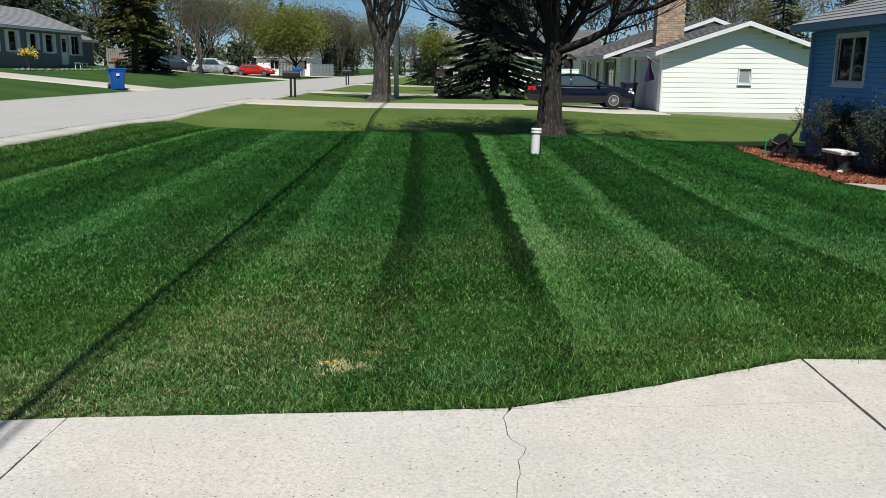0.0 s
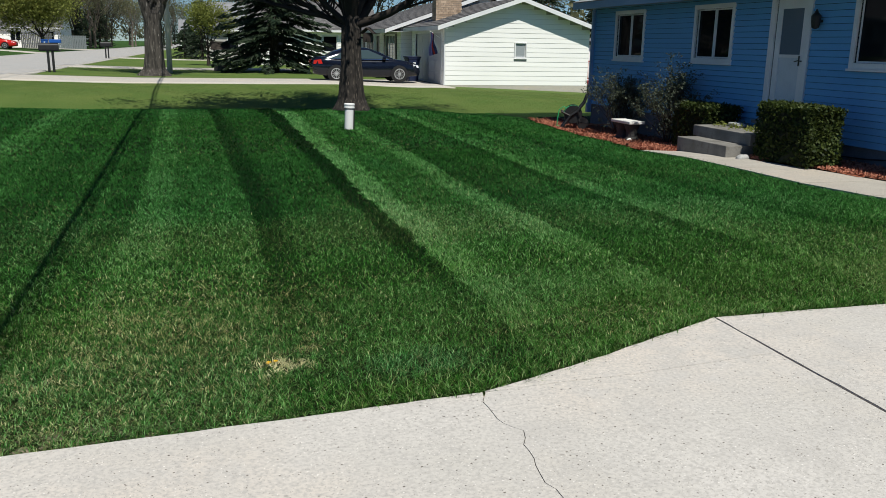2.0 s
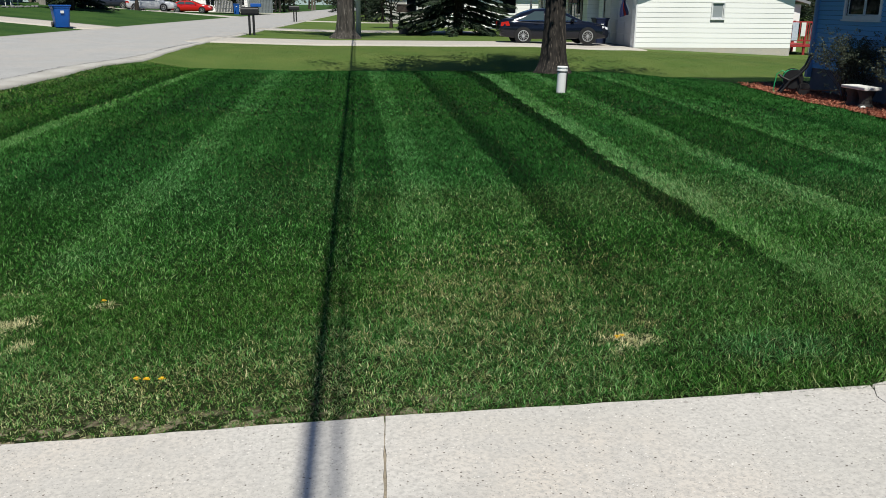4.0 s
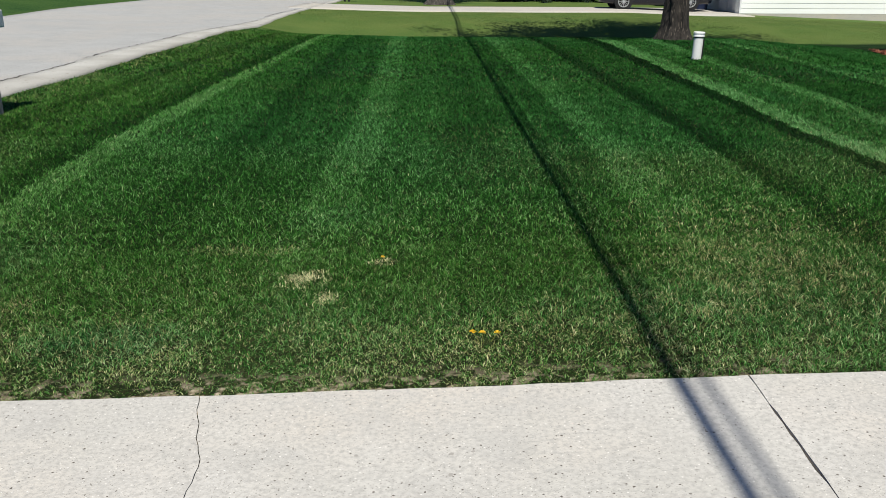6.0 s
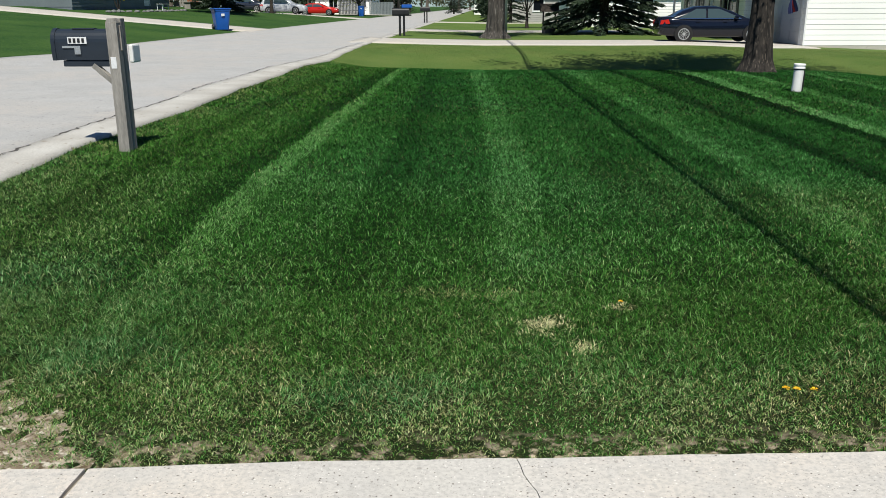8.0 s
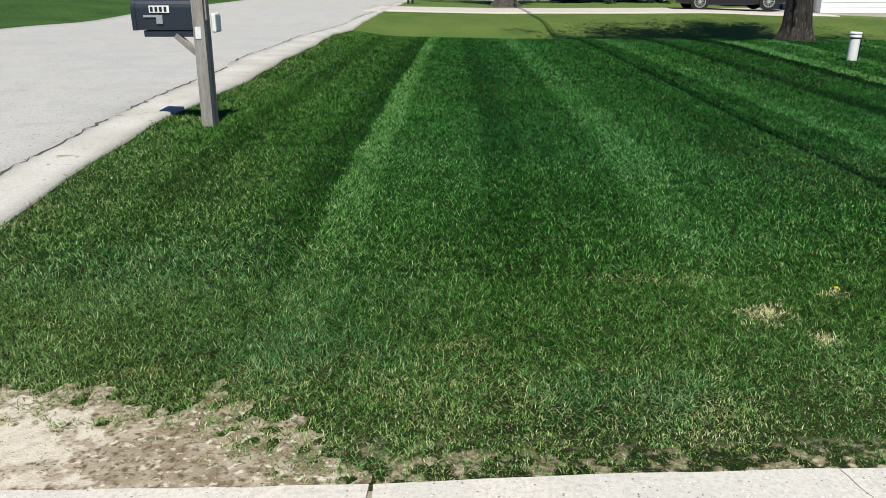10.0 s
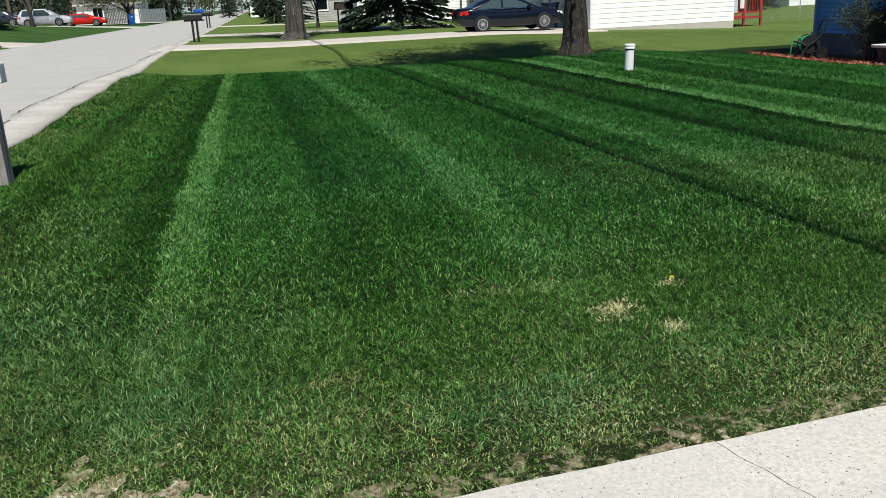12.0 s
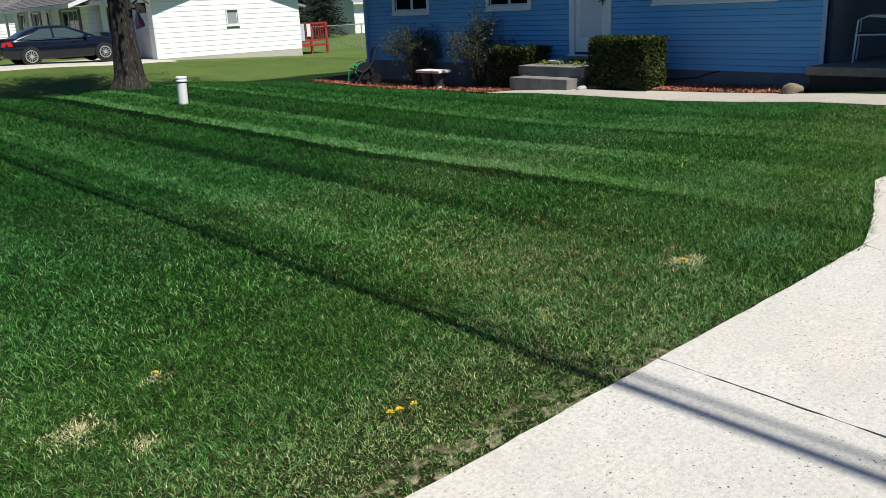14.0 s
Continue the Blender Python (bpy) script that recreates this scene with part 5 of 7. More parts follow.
def woods(x0, x1, y0, y1, count, seed, material, label, low=6.0, high=12.0, per=90, size=0.5, base=0.15):
    """Far woods: crowns of loose leaf clumps over thin stems."""
    r = np.random.RandomState(seed)
    cs = []
    for i in range(count):
        x, y, h = r.uniform(x0, x1), r.uniform(y0, y1), r.uniform(low, high)
        a = r.normal(0, 1, (per, 3))
        a *= (r.rand(per, 1) ** 0.4) / np.linalg.norm(a, axis=1)[:, None]
        a[:, 2] = h * (base + (1 - base) * (a[:, 2] * 0.5 + 0.5))
        a[:, :2] *= h * 0.36 * (1.05 - 0.5 * np.abs(a[:, 2:3] / h - 0.5))
        cs.append(a + np.array([x, y, land1(x, y)]))
    ob = bits("woods", np.concatenate(cs), size, 1, 0.1, seed, material, None)
    return tagged(ob, label, "woods", kind="stuff")


woods(-150, -19, 175, 330, 130, 1, M_LEAF2, "far grey-brown budding woods", 6, 10)
woods(14, 150, 165, 330, 110, 2, M_LEAF2, "far grey-brown budding woods", 8, 13)
woods(-60, 40, 285, 380, 70, 3, M_LEAF2, "low distant woods where the street ends", 5, 9, 70, 0.5)
woods(-110, -48, 30, 175, 90, 4, M_LEAF2, "budding woods behind the houses", 9, 14)
woods(42, 110, 60, 165, 70, 5, M_LEAF2, "budding woods behind the houses", 7, 12)
woods(-45, -17, 124, 180, 26, 6, M_NEEDLE, "dark evergreen thicket along the far street", 3, 7, 110, 0.35, 0.0)
woods(-5, 30, 100, 180, 34, 7, M_NEEDLE, "dark evergreen thicket along the far street", 2, 4.5, 110, 0.35, 0.0)
woods(-60, -30, 70, 105, 16, 8, M_NEEDLE, "dark evergreen thicket behind the houses", 3, 6, 110, 0.3, 0.0)

# ---- things beside the street ----
M_BLACKBOX = mat("dark_slate_plastic", (0.022, 0.03, 0.042), (0.016, 0.022, 0.032), 3, 0.38, 0.08, 150)
M_TAG = mat("white_number_plate", (0.8, 0.8, 0.8), None, 5, 0.5, 0.0, 50)
M_ALU = mat("dull_silver", (0.55, 0.56, 0.56), (0.45, 0.46, 0.46), 8, 0.4, 0.05, 90, metal=0.7)
M_WHITEPL = mat("white_plastic", (0.82, 0.82, 0.80), (0.74, 0.74, 0.71), 3, 0.45, 0.03, 60)
M_BLUEBIN = mat("blue_bin_plastic", (0.012, 0.10, 0.42), (0.01, 0.085, 0.36), 2, 0.45, 0.04, 90)
M_NAVYBIN = mat("navy_bin_plastic", (0.015, 0.025, 0.07), (0.012, 0.02, 0.055), 2, 0.5, 0.04, 90)
M_TYRE = mat("tyre_rubber", (0.015, 0.015, 0.016), (0.022, 0.022, 0.022), 8, 0.85, 0.2, 90)
M_STEEL = mat("galvanised_steel", (0.50, 0.51, 0.52), (0.42, 0.43, 0.44), 5, 0.45, 0.05, 80, metal=0.8)


def mailbox(x, y, z, label, turn=0.0):
    t = thing("mailbox", pose(x, y, z, 0, 0, turn), label, "mailbox")
    bm = bmesh.new()
    box(bm, -0.055, 0.055, -0.05, 0.05, -0.3, 1.20, bevel=0.006)
    p = part("post", bm, M_WOOD, t, "weathered grey square timber post")
    cap = bmesh.new()
    q = [cap.verts.new(v) for v in ((-0.05, -0.05, 1.2), (0.05, -0.05, 1.2), (0.05, 0.05, 1.2), (-0.05, 0.05, 1.2))]
    w = [cap.verts.new(v) for v in ((-0.03, -0.05, 1.235), (0.03, -0.05, 1.235), (0.03, 0.05, 1.235), (-0.03, 0.05, 1.235))]
    cap.faces.new(w)
    for i in range(4):
        cap.faces.new((q[i], q[(i + 1) % 4], w[(i + 1) % 4], w[i]))
    part("post_top", cap, M_WOOD, p)
    part("rear_post", boxes((-0.05, 0.05, 0.062, 0.165, -0.3, 1.235), bevel=0.008), M_WOOD, t, "second weathered post behind the first")
    part("cleat", boxes((0.056, 0.070, 0.0, 0.05, 0.93, 1.17), bevel=0.003), M_WOOD, t)
    part("arm", boxes((-0.54, -0.058, 0.0, 0.16, 0.775, 0.835), bevel=0.008), M_BLACKBOX, t, "dark painted support arm")
    br = bmesh.new()
    tube(br, [(-0.05, 0.02, 0.62), (-0.24, 0.02, 0.79)], 0.036, 4)
    part("brace", br, M_WOOD, t, "slanting timber brace")
    # the box: a rounded tunnel lying along x, its door towards the street
    bm = bmesh.new()
    prof = [(-0.10, 0.0), (0.10, 0.0), (0.105, 0.09)] + [(0.105 * math.cos(a), 0.17 + 0.125 * math.sin(a)) for a in np.linspace(0.0, math.pi, 13)] + [(-0.105, 0.09)]
    ends = [[bm.verts.new((xx, 0.09 + u, 0.84 + v)) for u, v in prof] for xx in (-0.60, -0.06)]
    k = len(prof)
    for i in range(k):
        bm.faces.new((ends[0][i], ends[0][(i + 1) % k], ends[1][(i + 1) % k], ends[1][i]))
    bm.faces.new(ends[0])
    bm.faces.new(ends[1][::-1])
    bmesh.ops.recalc_face_normals(bm, faces=bm.faces[:])
    b = part("box", bm, M_BLACKBOX, t, "dark slate plastic letter box")
    bm = bmesh.new()
    rim = [[bm.verts.new((xx, 0.09 + u * 1.07, 0.835 + v * 1.04)) for u, v in prof] for xx in (-0.635, -0.595)]
    for i in range(k):
        bm.faces.new((rim[0][i], rim[0][(i + 1) % k], rim[1][(i + 1) % k], rim[1][i]))
    bm.faces.new(rim[0])
    bm.faces.new(rim[1][::-1])
    bmesh.ops.recalc_face_normals(bm, faces=bm.faces[:])
    part("door", bm, M_BLACKBOX, b)
    part("latch", boxes((-0.44, -0.22, 0.05, 0.13, 1.128, 1.142), bevel=0.006), M_BLACKBOX, b)
    part("number_plate", boxes((-0.46, -0.27, -0.026, -0.0155, 0.995, 1.06)), M_TAG, b, "white plate with dark marks")
    for i in range(4):
        part("mark", boxes((-0.447 + i * 0.043, -0.422 + i * 0.043, -0.030, -0.0265, 1.006, 1.048)), M_DARK, b)
    part("flag", boxes((-0.52, -0.34, -0.026, -0.0155, 0.955, 0.975), (-0.40, -0.34, -0.026, -0.0155, 0.895, 0.955)), M_ALU, b, "grey metal signal flag lying flat")
    part("sticker", boxes((-0.035, 0.02, -0.054, -0.0505, 0.76, 0.87)), M_TAG, p, "small white sticker")
    nb = bmesh.new()
    box(nb, 0.052, 0.10, 0.17, 0.36, 0.80, 0.98, bevel=0.018)
    part("newspaper_holder", nb, M_WHITEPL, t, "white plastic box behind the post")
    return t


mailbox(-6.62, 9.40, land1(-6.62, 9.40) + 0.06, "dark slate letter box on a weathered grey timber post")


def small_mailbox(x, y, label, blue=True):
    t = thing("mailbox", pose(x, y, land1(x, y)), label, "mailbox", "far mailboxes")
    for dx in (-0.10, 0.10):
        part("post", boxes((dx - 0.05, dx + 0.05, -0.05, 0.05, -0.2, 0.95), bevel=0.005), M_DARK, t)
    part("arm", boxes((-0.46, 0.46, -0.09, 0.09, 0.93, 1.0), bevel=0.006), M_DARK, t)
    bm = bmesh.new()
    prof = [(-0.14, 0.0), (0.14, 0.0)] + [(0.14 * math.cos(a), 0.16 + 0.14 * math.sin(a)) for a in np.linspace(0, math.pi, 9)]
    ends = [[bm.verts.new((xx, u, 1.002 + v)) for u, v in prof] for xx in (-0.46, 0.36)]
    k = len(prof)
    for i in range(k):
        bm.faces.new((ends[0][i], ends[0][(i + 1) % k], ends[1][(i + 1) % k], ends[1][i]))
    bm.faces.new(ends[0]), bm.faces.new(ends[1][::-1])
    part("box", bm, M_DARK, t)
    if blue:
        part("paper_tube", boxes((0.0, 0.5, -0.10, 0.10, 1.30, 1.46), bevel=0.03), M_BLUEBIN, t, "blue newspaper tube")
    return t


small_mailbox(-7.06, 42.9, "black letter box on twin posts with a blue newspaper tube")
small_mailbox(-8.0, 73.0, "distant black letter box beside the street", False)


def wheelie_bin(x, y, z, turn, m_body, label, h=1.05, wide=1.0):
    t = thing("wheeled_bin", pose(x, y, z, 0, 0, turn), label, "rubbish bin")
    bm = bmesh.new()
    rows = [(0.0, 0.23, 0.25), (0.12, 0.235, 0.26), (h - 0.12, 0.29, 0.33), (h - 0.08, 0.31, 0.35), (h - 0.02, 0.31, 0.35)]
    rings = []
    for zz, wx, wy in rows:
        rings.append([bm.verts.new((sx * wx + ox, sy * wy + oy, zz)) for sx, sy, ox, oy in ((-1, -1, 0, .05), (-1, -1, .05, 0), (1, -1, -.05, 0), (1, -1, 0, .05), (1, 1, 0, -.05), (1, 1, -.05, 0), (-1, 1, .05, 0), (-1, 1, 0, -.05))])
    for a, b in zip(rings, rings[1:]):
        for k in range(8):
            bm.faces.new((a[k], a[(k + 1) % 8], b[(k + 1) % 8], b[k]))
    bm.faces.new(rings[0][::-1]), bm.faces.new(rings[-1])
    bmesh.ops.recalc_face_normals(bm, faces=bm.faces[:])
    part("body", bm, m_body, t)
    lid = bmesh.new()
    box(lid, -0.33, 0.33, -0.37, 0.37, h - 0.02, h + 0.04, bevel=0.02)
    part("lid", lid, m_body, t)
    hd = bmesh.new()
    tube(hd, [(-0.25, 0.36, h - 0.1), (-0.25, 0.44, h - 0.06), (0.25, 0.44, h - 0.06), (0.25, 0.36, h - 0.1)], 0.016, 6)
    part("handle", hd, m_body, t)
    for sx in (-0.27, 0.27):
        w = bmesh.new()
        lathe(w, [(0.04, -0.035), (0.125, -0.03), (0.13, 0.0), (0.125, 0.03), (0.04, 0.035)], 16, "x", (sx, 0.25, 0.12))
        part("wheel", w, M_DARK, t)
    t.scale = (wide, wide, 1)
    part("label", boxes((-0.06, 0.06, -0.345, -0.335, h - 0.34, h - 0.22)), M_TAG, t, "small white sticker")
    return t


wheelie_bin(-16.1, 43.35, land1(-16.1, 43.35) + 0.035, 30, M_BLUEBIN, "bright blue recycling bin standing at the driveway's mouth", 0.98, 1.3)
wheelie_bin(-17.9, 104.0, land1(-17.9, 104.0), 10, M_BLUEBIN, "distant blue recycling bin beside the street", 1.15, 1.2)
wheelie_bin(9.1, 39.6, land1(9.1, 39.6) + 0.035, 5, M_NAVYBIN, "navy wheeled bin beside the garage door", 1.1)

# white capped pipe in the lawn
wp = thing("well_cap_pipe", pose(2.52, 16.42, land1(2.52, 16.42), 0.5, 1.5, 0), "short white capped pipe standing in the mown lawn", "pipe")
bm = bmesh.new()
lathe(bm, [(0.085, -0.1), (0.085, 0.40), (0.082, 0.405)], 28)
part("pipe", bm, M_WHITEPL, wp, smooth=False)
bm = bmesh.new()
lathe(bm, [(0.086, 0.395), (0.101, 0.398), (0.101, 0.418), (0.095, 0.422), (0.095, 0.448), (0.102, 0.452), (0.102, 0.472), (0.09, 0.482), (0.01, 0.484)], 28)
part("cap", bm, M_WHITEPL, wp, "white cap with a rim")
bm = bmesh.new()
lathe(bm, [(0.0852, 0.372), (0.0872, 0.374), (0.0872, 0.390), (0.0852, 0.392)], 28)
part("band", bm, M_DARK, wp, "dark band under the cap")
bm = bmesh.new()
tube(bm, [(0.085, -0.045, 0.0), (0.086, -0.045, 0.36)], 0.012, 6)
part("cable", bm, M_DARK, wp, "dark cable down its side")

# utility pole with the cables whose shadow crosses the lawn
up = thing("utility_pole", pose(-2.02, 45.4, land1(-2.02, 45.4)), "weathered wooden utility pole with overhead cables", "utility pole")
bm = bmesh.new()
tube(bm, [(0, 0, -0.3), (0, 0, 4), (0, 0, 9.2)], [0.135, 0.12, 0.09], 12)
part("pole", bm, M_POLE, up, smooth=True)
part("crossarm", boxes((-1.1, 1.1, -0.06, 0.06, 8.5, 8.62), bevel=0.006), M_WOOD, up)
M_CABLE = mat("black_cable", (0.02, 0.02, 0.02), None, 8, 0.7, 0.0, 50)


def cable(off, z_end, sag, r):
    pts = []
    for i in range(41):
        t = i / 40
        y = 45.4 - 92 * t
        x = -2.02 + 0.0297 * (45.4 - y) + off
        pts.append((x + 2.02, y - 45.4, z_end - 4 * sag * t * (1 - t) + 0.2 * t))
    bm = bmesh.new()
    tube(bm, pts, r, 6)
    return part("cable", bm, M_CABLE, up)


cable(-0.02, 7.1, 0.75, 0.031)
cable(0.115, 8.3, 0.75, 0.019)

# ---- at the blue house ----
M_STEP = mat("step_concrete", (0.23, 0.222, 0.205), (0.15, 0.144, 0.132), 3, 0.92, 0.4, 60, c3=(0.16, 0.15, 0.13), spots=0.4, spot_scale=12)
st = thing("concrete_steps", pose(0, 0, 0), "two grey concrete steps below the front door", "steps")
part("step", boxes((7.82, 8.36, 12.12, 13.58, -0.25, 0.11), bevel=0.012), M_STEP, st)
part("step", boxes((8.20, 9.20, 12.06, 13.72, 0.112, 0.295), bevel=0.012), M_STEP, st)


def hedge(x0, x1, y0, y1, z0, z1, label, seed, m_leaf, n=9000, size=0.026):
    t = thing("hedge", pose((x0 + x1) / 2, (y0 + y1) / 2, z0), label, "hedge")
    wx, wy, h = (x1 - x0) / 2, (y1 - y0) / 2, z1 - z0
    r = np.random.RandomState(seed)
    tw = bmesh.new()
    rg = random.Random(seed)
    for i in range(60):
        a = (rg.uniform(-wx, wx) * 0.5, rg.uniform(-wy, wy) * 0.5, -0.03)
        b = (rg.uniform(-wx, wx) * 0.95, rg.uniform(-wy, wy) * 0.95, h * rg.uniform(0.6, 0.97))
        tube(tw, [a, [(p + q) / 2 + rg.uniform(-0.05, 0.05) for p, q in zip(a, b)], b], [0.012, 0.008, 0.004], 4, caps=False)
    part("branchwork", tw, M_TWIG, t)
    # leaves crowd the clipped faces and thin out inwards
    u = r.uniform(-1, 1, (n, 3))
    ax = r.randint(0, 3, n)
    sgn = np.where(r.rand(n) < 0.5, -1, 1)
    sgn = np.where(ax == 2, np.where(r.rand(n) < 0.88, 1, -1), sgn)
    depth = 1 - np.abs(r.normal(0, 0.09, n))
    u[np.arange(n), ax] = sgn * depth
    c = np.stack([u[:, 0] * wx, u[:, 1] * wy, h * 0.06 + (u[:, 2] + 1) / 2 * h * 0.94], 1)
    c += 0.022 * np.sin(c[:, [1, 2, 0]] * 9 + seed) + r.normal(0, 0.012, (n, 3))
    bits("leaves", c, size, 1, 0.008, seed, m_leaf, t, flat=0.6)
    # dark solid core: the shade inside the hedge put in as a block
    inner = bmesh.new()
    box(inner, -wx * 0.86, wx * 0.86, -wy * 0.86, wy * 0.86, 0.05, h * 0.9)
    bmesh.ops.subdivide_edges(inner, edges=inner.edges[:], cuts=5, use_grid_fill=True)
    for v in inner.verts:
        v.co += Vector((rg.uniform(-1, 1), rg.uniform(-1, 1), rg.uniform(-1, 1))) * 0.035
    part("dark_core", inner, mat("hedge_core_shade", (0.02, 0.026, 0.01), (0.012, 0.016, 0.007), 14, 0.95, 0.8, 40), t)
    return t


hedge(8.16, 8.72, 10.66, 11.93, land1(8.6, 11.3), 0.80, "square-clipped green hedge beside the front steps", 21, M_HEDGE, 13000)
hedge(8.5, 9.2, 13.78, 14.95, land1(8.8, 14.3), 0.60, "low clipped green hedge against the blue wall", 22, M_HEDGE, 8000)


def shrub(x, y, h, r, label, seed):
    t = thing("shrub", pose(x, y, land1(x, y)), label, "shrub")
    rng = random.Random(seed)
    tw, tips = bmesh.new(), []
    for i in range(26):
        a = rng.uniform(0, 6.28)
        k = rng.uniform(0.05, 1.0)
        d = Vector((math.cos(a) * k * r / h, math.sin(a) * k * r / h, 1.0))
        grow(tw, Vector((math.cos(a) * 0.08, math.sin(a) * 0.08, -0.03)), d, 0.011, h * rng.uniform(0.42, 0.6), 2, 4, rng, tips, (14, 40), 0.04)
    part("branchwork", tw, M_TWIG, t)
    bits("leaves", [p for p, d in tips], 0.019, 15, 0.034, seed, M_SHRUB, t)
    return t


shrub(8.85, 17.75, 1.15, 0.36, "sparse grey-green leafing shrub against the blue wall", 31)
shrub(8.82, 15.55, 1.25, 0.45, "taller sparse grey-green shrub against the blue wall", 32)

# garden bench of pale stone
bz = land1(8.55, 16.8) + 0.05
be = thing("garden_bench", pose(8.5, 16.75, bz, 0, 0, 2), "small pale stone garden bench on the mulch", "bench")
bm = bmesh.new()
box(bm, -0.18, 0.18, -0.40, 0.40, 0.335, 0.395, bevel=0.015)
part("seat", bm, mat("pale_cast_stone", (0.76, 0.75, 0.72), (0.68, 0.67, 0.64), 4, 0.85, 0.3, 60), be)
# shade under the bench seat is put into its pedestals' near-black colour
M_PED = mat("dark_cast_stone", (0.065, 0.063, 0.06), (0.045, 0.043, 0.04), 4, 0.9, 0.4, 60)
for yy in (-0.2, 0.2):
    bm = bmesh.new()
    lathe(bm, [(0.15, -0.06), (0.155, 0.02), (0.12, 0.07), (0.115, 0.18), (0.14, 0.25), (0.165, 0.30), (0.16, 0.336)], 14, at=(0, yy, 0))
    part("pedestal", bm, M_PED, be, smooth=False)

# hose reel cart with green hose
hz = land1(8.45, 19.35) + 0.04
hr = thing("hose_reel", pose(8.45, 19.35, hz, 0, 0, -22), "black garden hose reel cart with a green hose", "hose reel")
M_HOSE = mat("green_hose", (0.03, 0.42, 0.16), (0.025, 0.34, 0.12), 6, 0.5, 0.05, 80)
for sy in (-0.24, 0.24):
    bm = bmesh.new()
    tube(bm, [(-0.30, sy, 0.02), (-0.12, sy, 0.30), (0.05, sy, 0.42), (0.20, sy, 0.62), (0.28, sy, 0.86)], [0.028, 0.03, 0.03, 0.024, 0.02], 6)
    tube(bm, [(0.05, sy, 0.42), (0.16, sy, 0.16)], 0.026, 6)
    tube(bm, [(-0.12, sy, 0.30), (-0.34, sy, 0.40)], 0.024, 6)
    part("side_frame", bm, M_DARK, hr)
    w = bmesh.new()
    lathe(w, [(0.03, -0.025), (0.13, -0.025), (0.14, 0.0), (0.13, 0.025), (0.03, 0.025)], 18, "y", (0.18, sy * 1.2, 0.14))
    part("wheel", w, M_DARK, hr)
    w = bmesh.new()
    lathe(w, [(0.03, -0.012), (0.21, -0.012), (0.215, 0.0), (0.21, 0.012), (0.03, 0.012)], 22, "y", (-0.05, sy * 0.82, 0.34))
    part("drum_flange", w, M_DARK, hr)
bm = bmesh.new()
tube(bm, [(0.28, -0.24, 0.86), (0.30, 0.0, 0.88), (0.28, 0.24, 0.86)], 0.024, 6)
part("handle", bm, M_DARK, hr)
bm = bmesh.new()
pts = []
for i in range(150):
    a = i * 0.42
    layer = 0.11 + 0.045 * (i // 55)
    pts.append((-0.05 + layer * math.cos(a), -0.15 + 0.3 * abs(((i / 27.0) % 2) - 1), 0.34 + layer * math.sin(a)))
pts += [(-0.28, 0.1, 0.50), (-0.38, 0.12, 0.42), (-0.41, 0.12, 0.2), (-0.42, 0.13, 0.03), (-0.36, 0.2, 0.02)]
tube(bm, pts, 0.012, 6)
part("hose", bm, M_HOSE, hr, "coiled bright green hose")
bm = bmesh.new()
tube(bm, [(0.1, 0.0, 0.30), (0.1, -0.6, 0.16), (0.35, -1.2, 0.2), (0.75, -1.6, 0.25)], 0.011, 6)
part("feeder_hose", bm, M_DARK, hr)

# raised porch with a metal chair, rock and bits along the bed
po = thing("porch_deck", pose(0, 0, 0), "dark low porch deck with pale boards at the house's corner", "porch")
M_DECK = mat("pale_deck_board", (0.20, 0.185, 0.165), (0.14, 0.13, 0.115), 5, 0.85, 0.4, 50, vary=0.1)
part("skirt", boxes((8.86, 8.90, 1.5, 8.20, -0.15, 0.28), (8.90, 11.8, 8.16, 8.20, -0.15, 0.28)), mat("dark_brown_skirt_board", (0.03, 0.027, 0.025), (0.02, 0.018, 0.016), 3, 0.8, 0.3, 40), po)
for i in range(20):
    part("board", boxes((8.78 + i * 0.147, 8.92 + i * 0.147, 1.5, 8.23, 0.33, 0.36), bevel=0.004), M_DECK, po)
part("rim_board", boxes((8.80, 8.855, 1.5, 8.24, 0.235, 0.328)), M_DECK, po)
pc = thing("patio_chair", pose(9.95, 7.78, 0.36, 0, 0, 200), "metal-framed patio chair on the porch", "chair")
M_CHAIR = mat("pale_blue_metal", (0.42, 0.52, 0.60), (0.36, 0.46, 0.54), 5, 0.4, 0.05, 80, metal=0.4)
for sx in (-0.27, 0.27):
    bm = bmesh.new()
    tube(bm, [(sx, -0.27, 0.0), (sx, -0.25, 0.4), (sx, -0.24, 0.62), (sx, -0.1, 0.68), (sx, 0.26, 0.64)], 0.014, 8)
    part("front_leg", bm, M_CHAIR, pc)
    bm = bmesh.new()
    tube(bm, [(sx, 0.40, 0.0), (sx, 0.22, 0.40), (sx, 0.30, 0.95)], 0.014, 8)
    part("back_leg", bm, M_CHAIR, pc)
part("seat", boxes((-0.26, 0.26, -0.25, 0.22, 0.40, 0.425), bevel=0.008), M_DARK, pc)
bm = bmesh.new()
tube(bm, [(-0.27, -0.26, 0.405), (0.27, -0.26, 0.405), (0.27, 0.23, 0.405), (-0.27, 0.23, 0.405), (-0.27, -0.26, 0.405)], 0.013, 8)
part("seat_frame", bm, M_CHAIR, pc)
bm = bmesh.new()
tube(bm, [(-0.27, 0.30, 0.95), (-0.2, 0.305, 1.0), (0.2, 0.305, 1.0), (0.27, 0.30, 0.95)], 0.013, 8)
part("top_rail", bm, M_CHAIR, pc)
part("backrest", boxes((-0.25, 0.25, 0.255, 0.275, 0.52, 0.95), bevel=0.008), M_DARK, pc)


